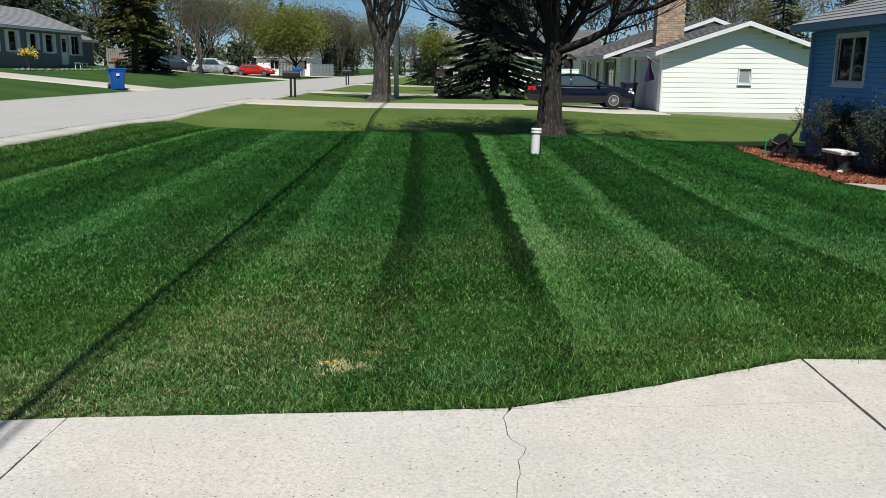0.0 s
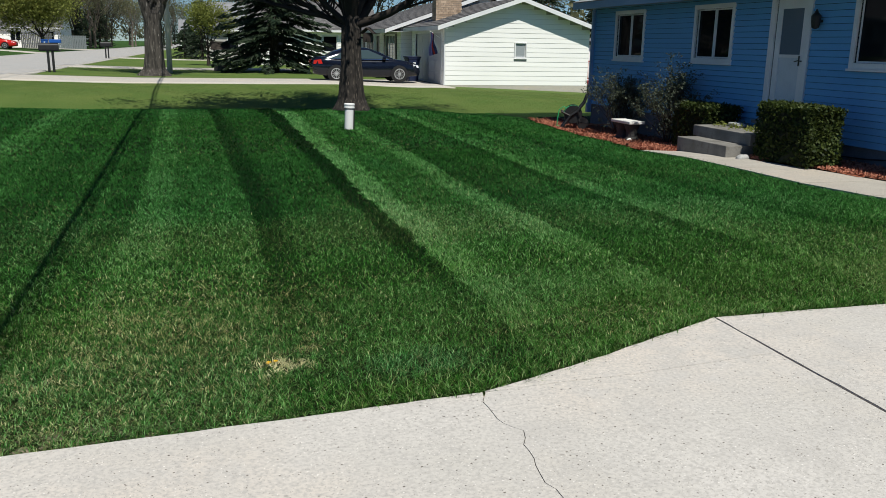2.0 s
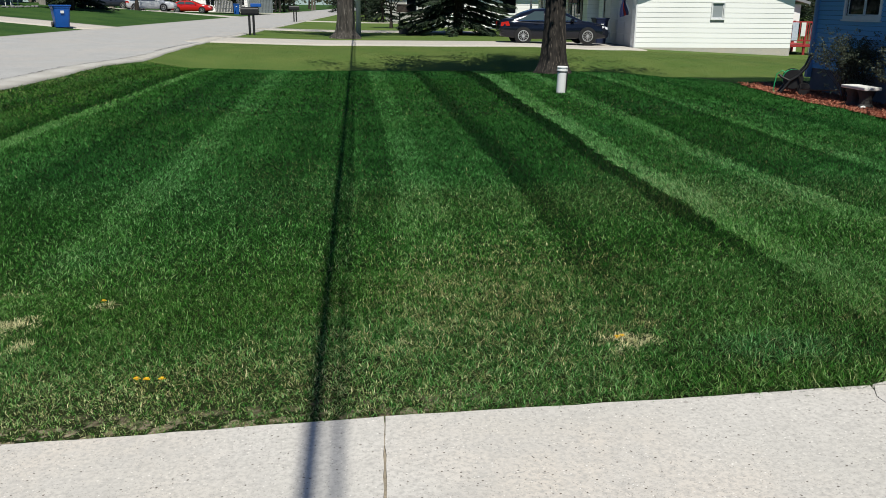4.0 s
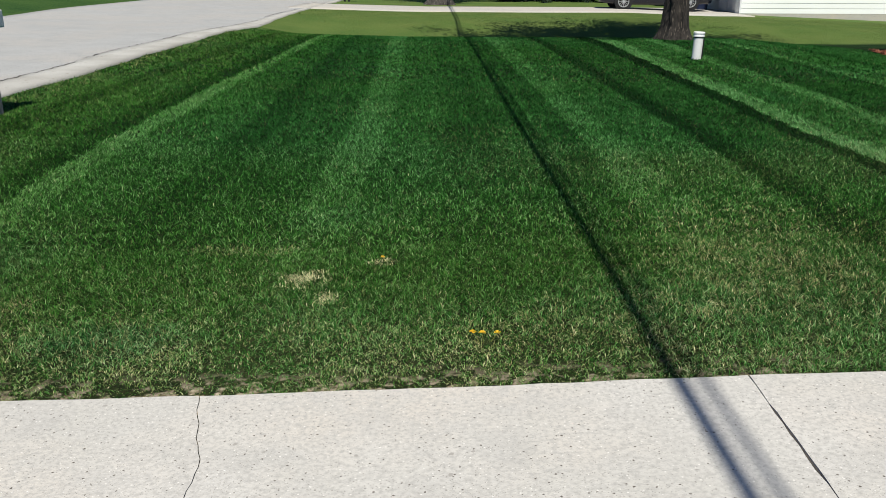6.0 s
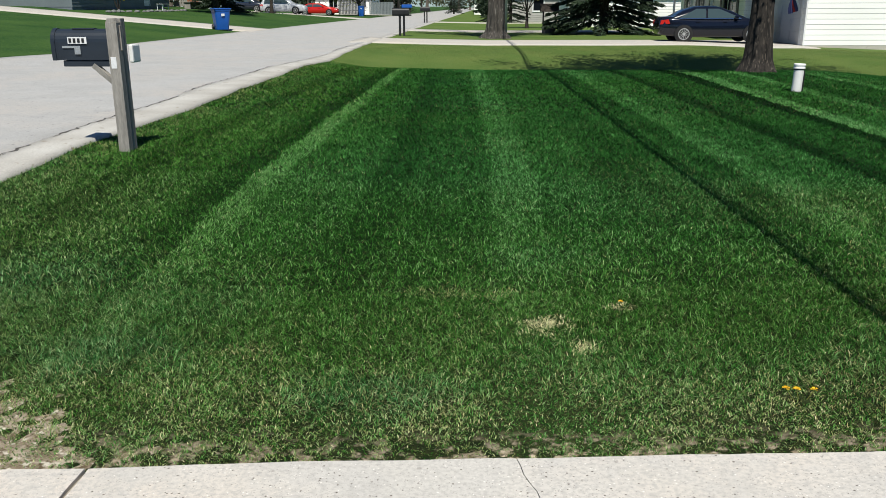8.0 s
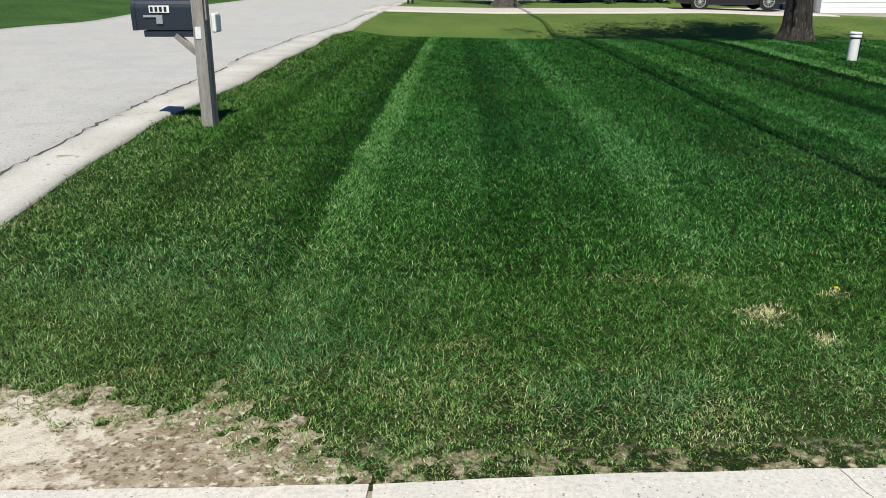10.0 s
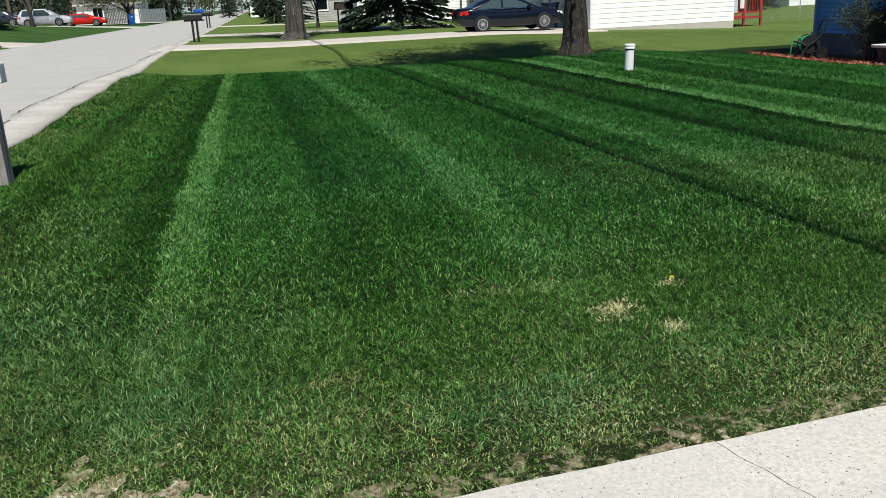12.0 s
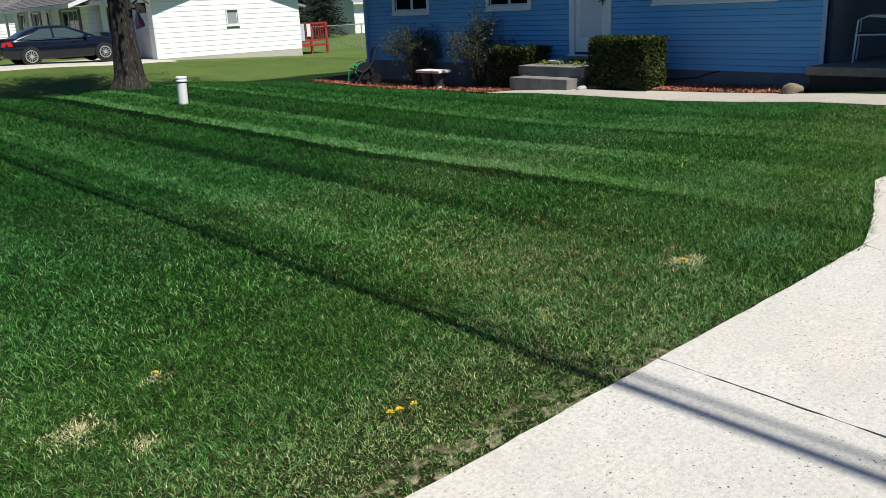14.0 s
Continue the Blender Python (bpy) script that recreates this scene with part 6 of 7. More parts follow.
def stone(x, y, sx, sy, sz, label, seed, m, name="rock", lift=0.0):
    rng = random.Random(seed)
    bm = bmesh.new()
    bmesh.ops.create_icosphere(bm, subdivisions=3, radius=1.0)
    for v in bm.verts:
        k = 1 + 0.28 * noise.noise(v.co * 1.5 + Vector((seed, 0, 0))) + 0.08 * noise.noise(v.co * 5)
        v.co = Vector((v.co.x * sx * k, v.co.y * sy * k, max(-0.35, v.co.z) * sz * k))
    ob = part(name, bm, m, None, smooth=True)
    ob.matrix_world = pose(x, y, land1(x, y) + sz * 0.3 + lift, 0, 0, seed * 40)
    return tagged(ob, label, "rock")


M_ROCK = mat("tan_fieldstone", (0.24, 0.19, 0.13), (0.15, 0.12, 0.085), 5, 0.9, 0.8, 30)
M_ROCK2 = mat("grey_fieldstone", (0.42, 0.42, 0.41), (0.33, 0.33, 0.32), 5, 0.9, 0.6, 30)
stone(8.52, 8.28, 0.17, 0.16, 0.12, "tan fieldstone at the porch corner", 3, M_ROCK)
stone(8.02, 11.95, 0.13, 0.09, 0.06, "small pale grey stone beside the steps", 5, M_ROCK2)
stone(8.36, 16.35, 0.06, 0.06, 0.07, "white stone beside the bench", 6, M_WHITEPL)
fl = stone(8.75, 13.25, 0.20, 0.11, 0.045, "flat pale grey stone lying on the steps", 7, M_ROCK2, lift=0.315 - land1(8.75, 13.25))
gl_ = stone(7.72, 17.0, 0.13, 0.05, 0.04, "small lime green toy on the mulch", 8, mat("lime_plastic", (0.25, 0.8, 0.12), None, 6, 0.4, 0.0, 50), name="toy")
tagged(gl_, category="toy")
bm = bmesh.new()
rw = np.random.RandomState(77)
bits("ground_ivy", [(8.3 + 0.8 * rw.rand(), 12.2 + 1.25 * rw.rand(), 0.305 + 0.05 * rw.rand()) for i in range(150)], 0.022, 3, 0.02, 5, M_LEAF, None)
tagged(bpy.data.objects["ground_ivy"], "small leafy weeds growing over the steps' back edge", "weeds", kind="stuff")
bm.free()

# red mulch: a bed of chips along the wall
bed_pts = [(7.05, 13.55), (7.35, 15.2), (7.62, 17.5), (7.85, 20.2), (8.1, 21.6), (8.9, 21.9), (9.36, 21.2), (9.36, 13.55)]
bed_s = [(8.05, 12.05), (8.3, 11.0), (8.53, 9.6), (8.48, 8.25), (9.36, 8.25), (9.36, 12.05)]


def in_poly(p, poly):
    x, y = p
    hit = False
    for (xa, ya), (xb, yb) in zip(poly, poly[1:] + poly[:1]):
        if (ya > y) != (yb > y) and x < (xb - xa) * (y - ya) / (yb - ya) + xa:
            hit = not hit
    return hit


M_SOIL_RED = mat("red_brown_bed_soil", (0.22, 0.06, 0.03), (0.30, 0.10, 0.05), 8, 0.95, 0.9, 40, space="World")
for k, (poly, label) in enumerate(((bed_pts, "red bark mulch bed along the blue wall"), (bed_s, "red bark mulch strip between walkway and house"))):
    xs, ys = np.arange(6.9, 9.5, 0.15), np.arange(8.1, 22.1, 0.15)
    b = sheet("mulch_bed", list(xs), list(ys), 0.022, M_SOIL_RED, inside=lambda x, y, q=poly: in_poly((x, y), q))
    tagged(b, label, "mulch", kind="structure")
    r = np.random.RandomState(60 + k)
    cs = []
    while len(cs) < (9000 if k == 0 else 5000):
        x, y = r.uniform(6.9, 9.36), r.uniform(8.2, 22)
        if in_poly((x, y), poly):
            cs.append((x, y, land1(x, y) + 0.03 + 0.025 * r.rand()))
    ch_ = bits("mulch_chips", cs, 0.035, 1, 0.005, 61 + k, M_MULCH, None, flat=0.35)
    tagged(ch_, "loose red bark chips", "mulch", kind="stuff")

# ---- cars ----
M_CARGLASS = glass_mat("car_glass", (0.045, 0.07, 0.08), 0.02)
M_CHROME = mat("chrome", (0.75, 0.75, 0.76), (0.7, 0.7, 0.71), 8, 0.15, 0.0, 50, metal=1.0)
M_RIM = mat("silver_alloy", (0.70, 0.71, 0.72), (0.62, 0.63, 0.64), 8, 0.3, 0.0, 50, metal=0.6)
M_TAIL = mat("red_lamp_lens", (0.55, 0.02, 0.015), (0.45, 0.015, 0.012), 12, 0.2, 0.0, 50)
M_HEAD = mat("clear_lamp_lens", (0.75, 0.77, 0.8), (0.65, 0.67, 0.7), 12, 0.12, 0.0, 50)


def car(x, y, z, turn, paint, label, length=4.75, high=1.43, roof=(1.25, 2.55), glass_foot=(0.62, 3.42), tail=1.0, group=""):
    """A parked car, nose along +x of its own frame: lofted body and cabin, glass, lamps, wheels."""
    t = thing("car", pose(x, y, z, 0, 0, turn), label, "car", group)
    k = length / 4.75
    xs = [0.0, 0.06, 0.2, 0.55, 0.95, 1.5, 2.2, 2.9, 3.35, 3.75, 4.2, 4.5, 4.68, 4.75]
    top = [0.72, 0.90, tail, tail + 0.02, tail - 0.01, 0.95, 0.94, 0.94, 0.97, 0.93, 0.86, 0.78, 0.68, 0.56]
    half = [0.66, 0.76, 0.84, 0.885, 0.905, 0.91, 0.91, 0.91, 0.905, 0.90, 0.87, 0.80, 0.70, 0.58]
    low = [0.42, 0.32, 0.28, 0.24, 0.22, 0.20, 0.20, 0.20, 0.20, 0.22, 0.22, 0.24, 0.26, 0.34]
    bm = bmesh.new()
    rings = []
    for a, zt, w, zl in zip(xs, top, half, low):
        sec = [(w * 0.90, zl), (w * 0.985, zl + 0.10), (w, zl + (zt - zl) * 0.5), (w * 0.985, zt - 0.14), (w * 0.93, zt - 0.04), (w * 0.80, zt), (w * 0.4, zt + 0.015), (0.0, zt + 0.02)]
        full = [(-q, h) for q, h in sec] + [(q, h) for q, h in sec[-2::-1]]
        rings.append([bm.verts.new((a * k, q, h)) for q, h in full])
    for a, b in zip(rings, rings[1:]):
        for i in range(len(a) - 1):
            bm.faces.new((a[i], b[i], b[i + 1], a[i + 1]))
        bm.faces.new((a[0], a[-1], b[-1], b[0]))
    bm.faces.new(rings[0]), bm.faces.new(rings[-1][::-1])
    bmesh.ops.recalc_face_normals(bm, faces=bm.faces[:])
    body = part("body", bm, paint, t, smooth=True)
    # cabin
    g0, g1 = glass_foot
    r0, r1 = roof
    cx = [g0, (g0 + r0) / 2, r0, (r0 + r1) / 2, r1, (r1 + g1) / 2, g1]
    cz = [0.93, 0.93 + (high - 0.93) * 0.62, high - 0.03, high, high - 0.02, 0.93 + (high - 0.93) * 0.58, 0.93]
    bm = bmesh.new()
    rings = []
    for a, zt in zip(cx, cz):
        f = (zt - 0.9) / (high - 0.9)
        wr = 0.84 - 0.22 * f
        sec = [(0.85, 0.90), (0.85 - 0.11 * f, 0.9 + (zt - 0.9) * 0.5), (wr, zt - 0.05 * f), (wr * 0.86, zt), (wr * 0.4, zt + 0.02), (0, zt + 0.025)]
        full = [(-q, h) for q, h in sec] + [(q, h) for q, h in sec[-2::-1]]
        rings.append([bm.verts.new((a * k, q, h)) for q, h in full])
    for a, b in zip(rings, rings[1:]):
        for i in range(len(a) - 1):
            bm.faces.new((a[i], b[i], b[i + 1], a[i + 1]))
    bmesh.ops.recalc_face_normals(bm, faces=bm.faces[:])
    part("cabin", bm, paint, t, smooth=True)

    def pane(name, pts, material, parent=t):
        bm2 = bmesh.new()
        bm2.faces.new([bm2.verts.new(p) for p in pts])
        ex = bmesh.ops.extrude_face_region(bm2, geom=bm2.faces[:])
        nrm = (Vector(pts[1]) - Vector(pts[0])).cross(Vector(pts[2]) - Vector(pts[0])).normalized()
        bmesh.ops.translate(bm2, verts=[v for v in ex["geom"] if isinstance(v, bmesh.types.BMVert)], vec=nrm * 0.012)
        bmesh.ops.recalc_face_normals(bm2, faces=bm2.faces[:])
        return part(name, bm2, material, parent)

    mid = (r0 + r1) / 2 * k
    zt, zb = high - 0.10, 0.965
    for s in (-1, 1):
        yb, yt = s * 0.862, s * 0.705
        order = 1 if s < 0 else -1
        for a0, a1, b0, b1 in ((g0 * k + 0.32, r0 * k + 0.05, mid - 0.05, mid - 0.05), (mid + 0.03, mid + 0.03, r1 * k + 0.02, g1 * k - 0.32)):
            pts = [(a0, yb, zb), (b1, yb, zb), (b0, yt, zt), (a1, yt, zt)]
            pane("side_window", pts[::order], M_CARGLASS)
        pane("chrome_strip", [(g0 * k + 0.3, s * 0.872, 0.935), (g1 * k - 0.3, s * 0.872, 0.935), (g1 * k - 0.3, s * 0.868, 0.952), (g0 * k + 0.3, s * 0.868, 0.952)][::order], M_CHROME)
        pane("headlight", [(4.42 * k, s * 0.80, 0.62), (4.66 * k, s * 0.70, 0.60), (4.64 * k, s * 0.68, 0.70), (4.38 * k, s * 0.80, 0.74)][::order], M_HEAD)
        pane("tail_light", [(0.03 * k, s * 0.74, 0.72), (0.40 * k, s * 0.895, 0.74), (0.34 * k, s * 0.875, 0.92), (0.05 * k, s * 0.755, 0.88)][::order], M_TAIL)
        for hx in (1.45, 2.55):
            part("door_handle", boxes((hx * k, hx * k + 0.16, s * 0.915 - 0.012, s * 0.915 + 0.012, 0.80, 0.825), bevel=0.004), paint, t)
        mb = bmesh.new()
        box(mb, 3.0 * k, 3.14 * k, min(s * 0.86, s * 1.0), max(s * 0.86, s * 1.0), 0.93, 1.05, bevel=0.02)
        part("mirror", mb, paint, t)
    # windscreen and rear window
    pane("windscreen", [(g1 * k - 0.10, -0.70, 0.985), (g1 * k - 0.10, 0.70, 0.985), (r1 * k + 0.14, 0.56, high - 0.055), (r1 * k + 0.14, -0.56, high - 0.055)], M_CARGLASS)
    pane("rear_window", [(g0 * k + 0.10, 0.68, 1.01), (g0 * k + 0.10, -0.68, 1.01), (r0 * k - 0.12, -0.54, high - 0.075), (r0 * k - 0.12, 0.54, high - 0.075)], M_CARGLASS)
    part("bumper_trim", boxes((0.01, 0.3, -0.80, 0.80, 0.44, 0.47), bevel=0.005), M_DARK, t)
    # wheels
    for wx in (0.98, 3.75):
        for s in (-1, 1):
            # a flat black disc on the flank stands for the shaded wheel well
            arch = bmesh.new()
            lathe(arch, [(0.02, -0.02), (0.375, -0.02), (0.375, 0.012), (0.02, 0.012)], 28, "y", (wx * k, s * 0.905, 0.33))
            part("wheel_well_shade", arch, M_DARK, t)
            w = bmesh.new()
            lathe(w, [(0.21, -0.10), (0.30, -0.11), (0.325, -0.08), (0.33, 0.0), (0.325, 0.08), (0.30, 0.11), (0.21, 0.10)], 32, "y", (wx * k, s * 0.83, 0.33))
            wh = part("wheel", w, M_TYRE, t, "black tyre on a silver rim")
            rim = bmesh.new()
            tube(rim, [(wx * k + 0.215 * math.cos(q * math.pi / 14), s * 0.945, 0.33 + 0.215 * math.sin(q * math.pi / 14)) for q in range(29)], 0.016, 6, caps=False)
            lathe(rim, [(0.012, 0.0), (0.055, 0.0), (0.05, 0.014), (0.012, 0.016)], 16, "y", (wx * k, s * 0.945 - 0.006, 0.33))
            part("rim", rim, M_RIM, wh)
            for q in range(12):
                a = 2 * math.pi * q / 12
                sp = bmesh.new()
                tube(sp, [(wx * k + 0.045 * math.cos(a), s * 0.948, 0.33 + 0.045 * math.sin(a)), (wx * k + 0.205 * math.cos(a), s * 0.948, 0.33 + 0.205 * math.sin(a))], [0.012, 0.009], 4)
                part("spoke", sp, M_RIM, wh)
    return t


def car_paint(name, c, rough=0.14):
    return mat(name, c, tuple(v * 0.92 for v in c), 1.5, rough, 0.0, 60, coat=0.3, spec=0.35)


car(4.20, 38.0, land1(6.0, 38.0) + 0.035, 0, car_paint("black_car_paint", (0.006, 0.008, 0.016)), "black four-door saloon parked on the concrete driveway", roof=(1.42, 2.38), glass_foot=(0.46, 3.58))
car(-24.6, 100.0, land1(-22, 100), 0, car_paint("red_car_paint", (0.55, 0.02, 0.015)), "red two-door car parked across the street", length=4.7, high=1.32)
car(-25.6, 87.5, land1(-23.5, 87.5), 0, car_paint("silver_car_paint", (0.55, 0.57, 0.60), 0.3), "silver estate car parked on the grass across the street", length=4.6, high=1.55, roof=(0.55, 2.5), glass_foot=(0.15, 3.5))
car(-30.6, 91.0, land1(-28, 91), 0, car_paint("dark_blue_paint", (0.03, 0.035, 0.05)), "dark van parked beside the silver car", length=4.8, high=1.7, roof=(0.5, 2.7), glass_foot=(0.1, 3.7))

# ---- details round the white house ----
M_RED = mat("red_painted_wood", (0.36, 0.03, 0.03), (0.28, 0.025, 0.025), 3, 0.7, 0.1, 50)
pz = land1(17.6, 38.6)
pl = thing("porch_railing", pose(16.75, 37.4, pz), "red-painted wooden porch with railings behind the garage", "porch")
part("deck", boxes((0, 1.9, 0, 3.0, 0.34, 0.42), bevel=0.006), M_RED, pl)
for px, py in ((0.04, 0.04), (1.82, 0.04), (0.95, 0.04), (1.82, 2.9), (0.04, 2.9)):
    part("post", boxes((px, px + 0.09, py, py + 0.09, -0.1, 1.42), bevel=0.005), M_RED, pl)
for zz in (0.58, 1.36):
    part("rail", boxes((0.0, 1.92, 0.05, 0.10, zz, zz + 0.07), bevel=0.005), M_RED, pl)
for i in range(13):
    part("baluster", boxes((0.16 + i * 0.135, 0.20 + i * 0.135, 0.058, 0.092, 0.65, 1.36)), M_RED, pl)
part("towel", boxes((0.35, 0.62, 0.0, 0.02, 0.62, 1.38), bevel=0.005), mat("pale_towel", (0.55, 0.6, 0.7), None, 12, 0.9, 0.3, 80), pl, "pale cloth hung over the rail")
part("towel", boxes((0.75, 0.95, 0.0, 0.02, 0.8, 1.38), bevel=0.005), M_WHITEPL, pl, "white cloth hung over the rail")


def chain_fence(x0, x1, y, label):
    z = land1((x0 + x1) / 2, y)
    t = thing("chain_link_fence", pose(x0, y, z), label, "fence")
    L_ = x1 - x0
    n_ = int(L_ / 2.4)
    for i in range(n_ + 1):
        bm = bmesh.new()
        tube(bm, [(i * L_ / n_, 0, -0.2), (i * L_ / n_, 0, 1.25)], 0.028, 8)
        part("post", bm, M_STEEL, t)
    bm = bmesh.new()
    tube(bm, [(0, 0, 1.2), (L_, 0, 1.2)], 0.02, 6)
    part("top_rail", bm, M_STEEL, t)
    bm = bmesh.new()
    for i in range(int(L_ / 0.12) + 10):
        for s in (-1, 1):
            a, b = Vector((i * 0.12 - 1.1 * (s > 0) * 0, 0.01 * s, 0.05)), Vector((i * 0.12 + s * 1.15, 0.01 * s, 1.2))
            if b.x < 0:
                b = a + (b - a) * (a.x / (a.x - b.x)) if a.x > b.x else b
            if b.x > L_ and b.x > a.x:
                b = a + (b - a) * ((L_ - a.x) / (b.x - a.x))
            if a.x <= L_:
                tube(bm, [a, b], 0.0035, 3, caps=False)
    q = part("wire_mesh", bm, M_STEEL, t)
    q["kind"] = "stuff"
    return t


chain_fence(18.75, 30.5, 39.0, "galvanised chain-link fence behind the lawn")

fg = thing("flag", pose(9.72, 36.75, land1(9.7, 36.7)), "dark blue, red and white flag hanging from a short pole", "flag")
bm = bmesh.new()
tube(bm, [(0.0, 0, 2.0), (-0.55, -0.15, 2.32)], 0.014, 6)
part("flag_pole", bm, M_WHITE, fg)
M_FLAGN = mat("navy_cloth", (0.02, 0.03, 0.10), (0.016, 0.022, 0.08), 10, 0.9, 0.1, 90)
for q, (m_, u0, u1) in enumerate(((M_FLAGN, 0.0, 0.34), (M_RED, 0.34, 0.52), (M_FLAGN, 0.52, 0.78), (M_WHITE, 0.78, 1.0))):
    # one fold of the hanging cloth: gathered at the pole, its foot hanging lower on the outside
    bm = bmesh.new()
    grid = []
    for v in np.linspace(0, 1, 9):
        row = []
        for u in np.linspace(u0, u1, 5):
            x_ = -0.52 + 0.40 * u * (0.45 + 0.55 * v) + 0.04 * math.sin(6 * v + 3 * u)
            y_ = -0.14 + 0.05 * math.sin(14 * u + 2 * v) * (0.4 + v)
            row.append(bm.verts.new((x_, y_, 2.28 - 0.14 * u - v * (1.02 - 0.30 * u))))
        grid.append(row)
    for a, b in zip(grid, grid[1:]):
        for u in range(4):
            bm.faces.new((a[u], a[u + 1], b[u + 1], b[u]))
    ex = bmesh.ops.extrude_face_region(bm, geom=bm.faces[:])
    bmesh.ops.translate(bm, verts=[v for v in ex["geom"] if isinstance(v, bmesh.types.BMVert)], vec=(0, 0.006, 0))
    part("cloth", bm, m_, fg)

bh = thing("birdhouse", pose(3.72, 21.08, 1.62, 0, 0, -30), "small dark wooden birdhouse fixed to the tree trunk", "birdhouse")
part("box", boxes((-0.09, 0.09, -0.09, 0.09, 0, 0.22), bevel=0.006), M_TWIG, bh)
bm = bmesh.new()
for s in (-1, 1):
    v = [bm.verts.new(p) for p in ((0, -0.14, 0.33), (s * 0.17, -0.14, 0.19), (s * 0.17, 0.14, 0.19), (0, 0.14, 0.33))]
    bm.faces.new(v)
    w = [bm.verts.new((p.co.x, p.co.y, p.co.z + 0.015)) for p in v]
    bm.faces.new(w[::-1])
    for i in range(4):
        bm.faces.new((v[i], v[(i + 1) % 4], w[(i + 1) % 4], w[i]))
bmesh.ops.recalc_face_normals(bm, faces=bm.faces[:])
part("roof", bm, M_TWIG, bh)
part("perch", boxes((-0.01, 0.01, -0.16, -0.09, 0.06, 0.08)), M_TWIG, bh)
part("bracket", boxes((-0.30, -0.09, -0.02, 0.02, 0.08, 0.12)), M_TWIG, bh)

# wishing well and fence farther along the street
wz = land1(0.4, 49.0)
ww = thing("wishing_well", pose(0.5, 49.0, wz), "dark garden wishing well with a small pitched roof", "wishing well")
bm = bmesh.new()
lathe(bm, [(0.36, -0.05), (0.38, 0.0), (0.36, 0.5), (0.40, 0.52), (0.40, 0.58), (0.3, 0.58)], 12)
part("drum", bm, M_PED, ww)
for s in (-0.33, 0.33):
    part("post", boxes((s - 0.04, s + 0.04, -0.04, 0.04, 0.55, 1.25)), M_TWIG, ww)
bm = bmesh.new()
for s in (-1, 1):
    v = [bm.verts.new(p) for p in ((-0.5, 0, 1.55), (-0.5, s * 0.42, 1.15), (0.5, s * 0.42, 1.15), (0.5, 0, 1.55))]
    bm.faces.new(v)
    w = [bm.verts.new((p.co.x, p.co.y, p.co.z + 0.03)) for p in v]
    bm.faces.new(w[::-1])
    for i in range(4):
        bm.faces.new((v[i], v[(i + 1) % 4], w[(i + 1) % 4], w[i]))
bmesh.ops.recalc_face_normals(bm, faces=bm.faces[:])
part("roof", bm, M_TWIG, ww)


def board_fence(x0, x1, y, h, m_, label):
    z = land1(x0, y)
    t = thing("board_fence", pose(x0, y, z), label, "fence")
    n_ = int((x1 - x0) / 0.2)
    me = boxes((0, 0.17, 0, 0.025, 0, h), bevel=0.004)
    first = part("board", me, m_, t)
    for i in range(1, n_):
        o = new("board", first.data)
        o.parent, o.location = t, (i * 0.2, 0, 0)
    part("rail", boxes((0, x1 - x0, 0.026, 0.07, h * 0.25, h * 0.25 + 0.09), (0, x1 - x0, 0.026, 0.07, h * 0.75, h * 0.75 + 0.09)), m_, t)
    return t


M_FENCE = mat("dark_weathered_fence", (0.15, 0.155, 0.165), (0.10, 0.105, 0.11), 6, 0.9, 0.6, 40, stretch=(3, 3, 0.35))
board_fence(-23.0, -19.3, 118.0, 1.9, M_FENCE, "weathered dark grey board fence across the street")
board_fence(-19.2, -15.6, 121.0, 1.7, M_SLATE, "slate-blue board fence beside the far street")

# ---- the lawn's blades ----
def blade_mat():
    m = bpy.data.materials.new("grass_blades")
    n, l = nodes_of(m)
    p = n["Principled BSDF"]
    p.inputs["Roughness"].default_value, p.inputs["Specular IOR Level"].default_value = 0.6, 0.06

    def attr(name):
        q = n.new("ShaderNodeAttribute")
        q.attribute_name = name
        return q.outputs["Fac"]

    def ramp(fac, *rows):
        q = n.new("ShaderNodeValToRGB")
        e = q.color_ramp.elements
        while len(e) < len(rows):
            e.new(0.5)
        for el, (pos_, c) in zip(e, rows):
            el.position, el.color = pos_, (*c, 1)
        l.new(fac, q.inputs["Fac"])
        return q.outputs["Color"]

    def mixc(fac, a, b):
        q = n.new("ShaderNodeMix")
        q.data_type = 'RGBA'
        for key, v in (("Factor", fac), ("A", a), ("B", b)):
            l.new(v, q.inputs[key])
        return q.outputs["Result"]

    tone = attr("tone")
    green = ramp(tone, (0.0, (0.004, 0.022, 0.003)), (0.3, (0.014, 0.066, 0.006)), (0.6, (0.045, 0.160, 0.019)), (0.84, (0.110, 0.270, 0.056)), (1.0, (0.21, 0.38, 0.13)))
    blue = ramp(tone, (0.0, (0.003, 0.028, 0.007)), (0.5, (0.022, 0.118, 0.034)), (1.0, (0.16, 0.40, 0.19)))
    straw = ramp(tone, (0.0, (0.10, 0.11, 0.035)), (0.6, (0.40, 0.37, 0.17)), (1.0, (0.80, 0.70, 0.44)))
    col = mixc(attr("dry"), mixc(attr("lush"), green, blue), straw)
    l.new(col, p.inputs["Base Color"])
    tr = n.new("ShaderNodeBsdfTranslucent")
    l.new(col, tr.inputs["Color"])
    ms = n.new("ShaderNodeMixShader")
    ms.inputs["Fac"].default_value = 0.20
    l.new(p.outputs["BSDF"], ms.inputs[1])
    l.new(tr.outputs["BSDF"], ms.inputs[2])
    l.new(ms.outputs["Shader"], n["Material Output"].inputs["Surface"])
    return m


M_BLADE = blade_mat()
M_BLADE2 = leaf_mat("olive_lawn_blades", (0.115, 0.175, 0.042), (0.20, 0.245, 0.075), 0.45)
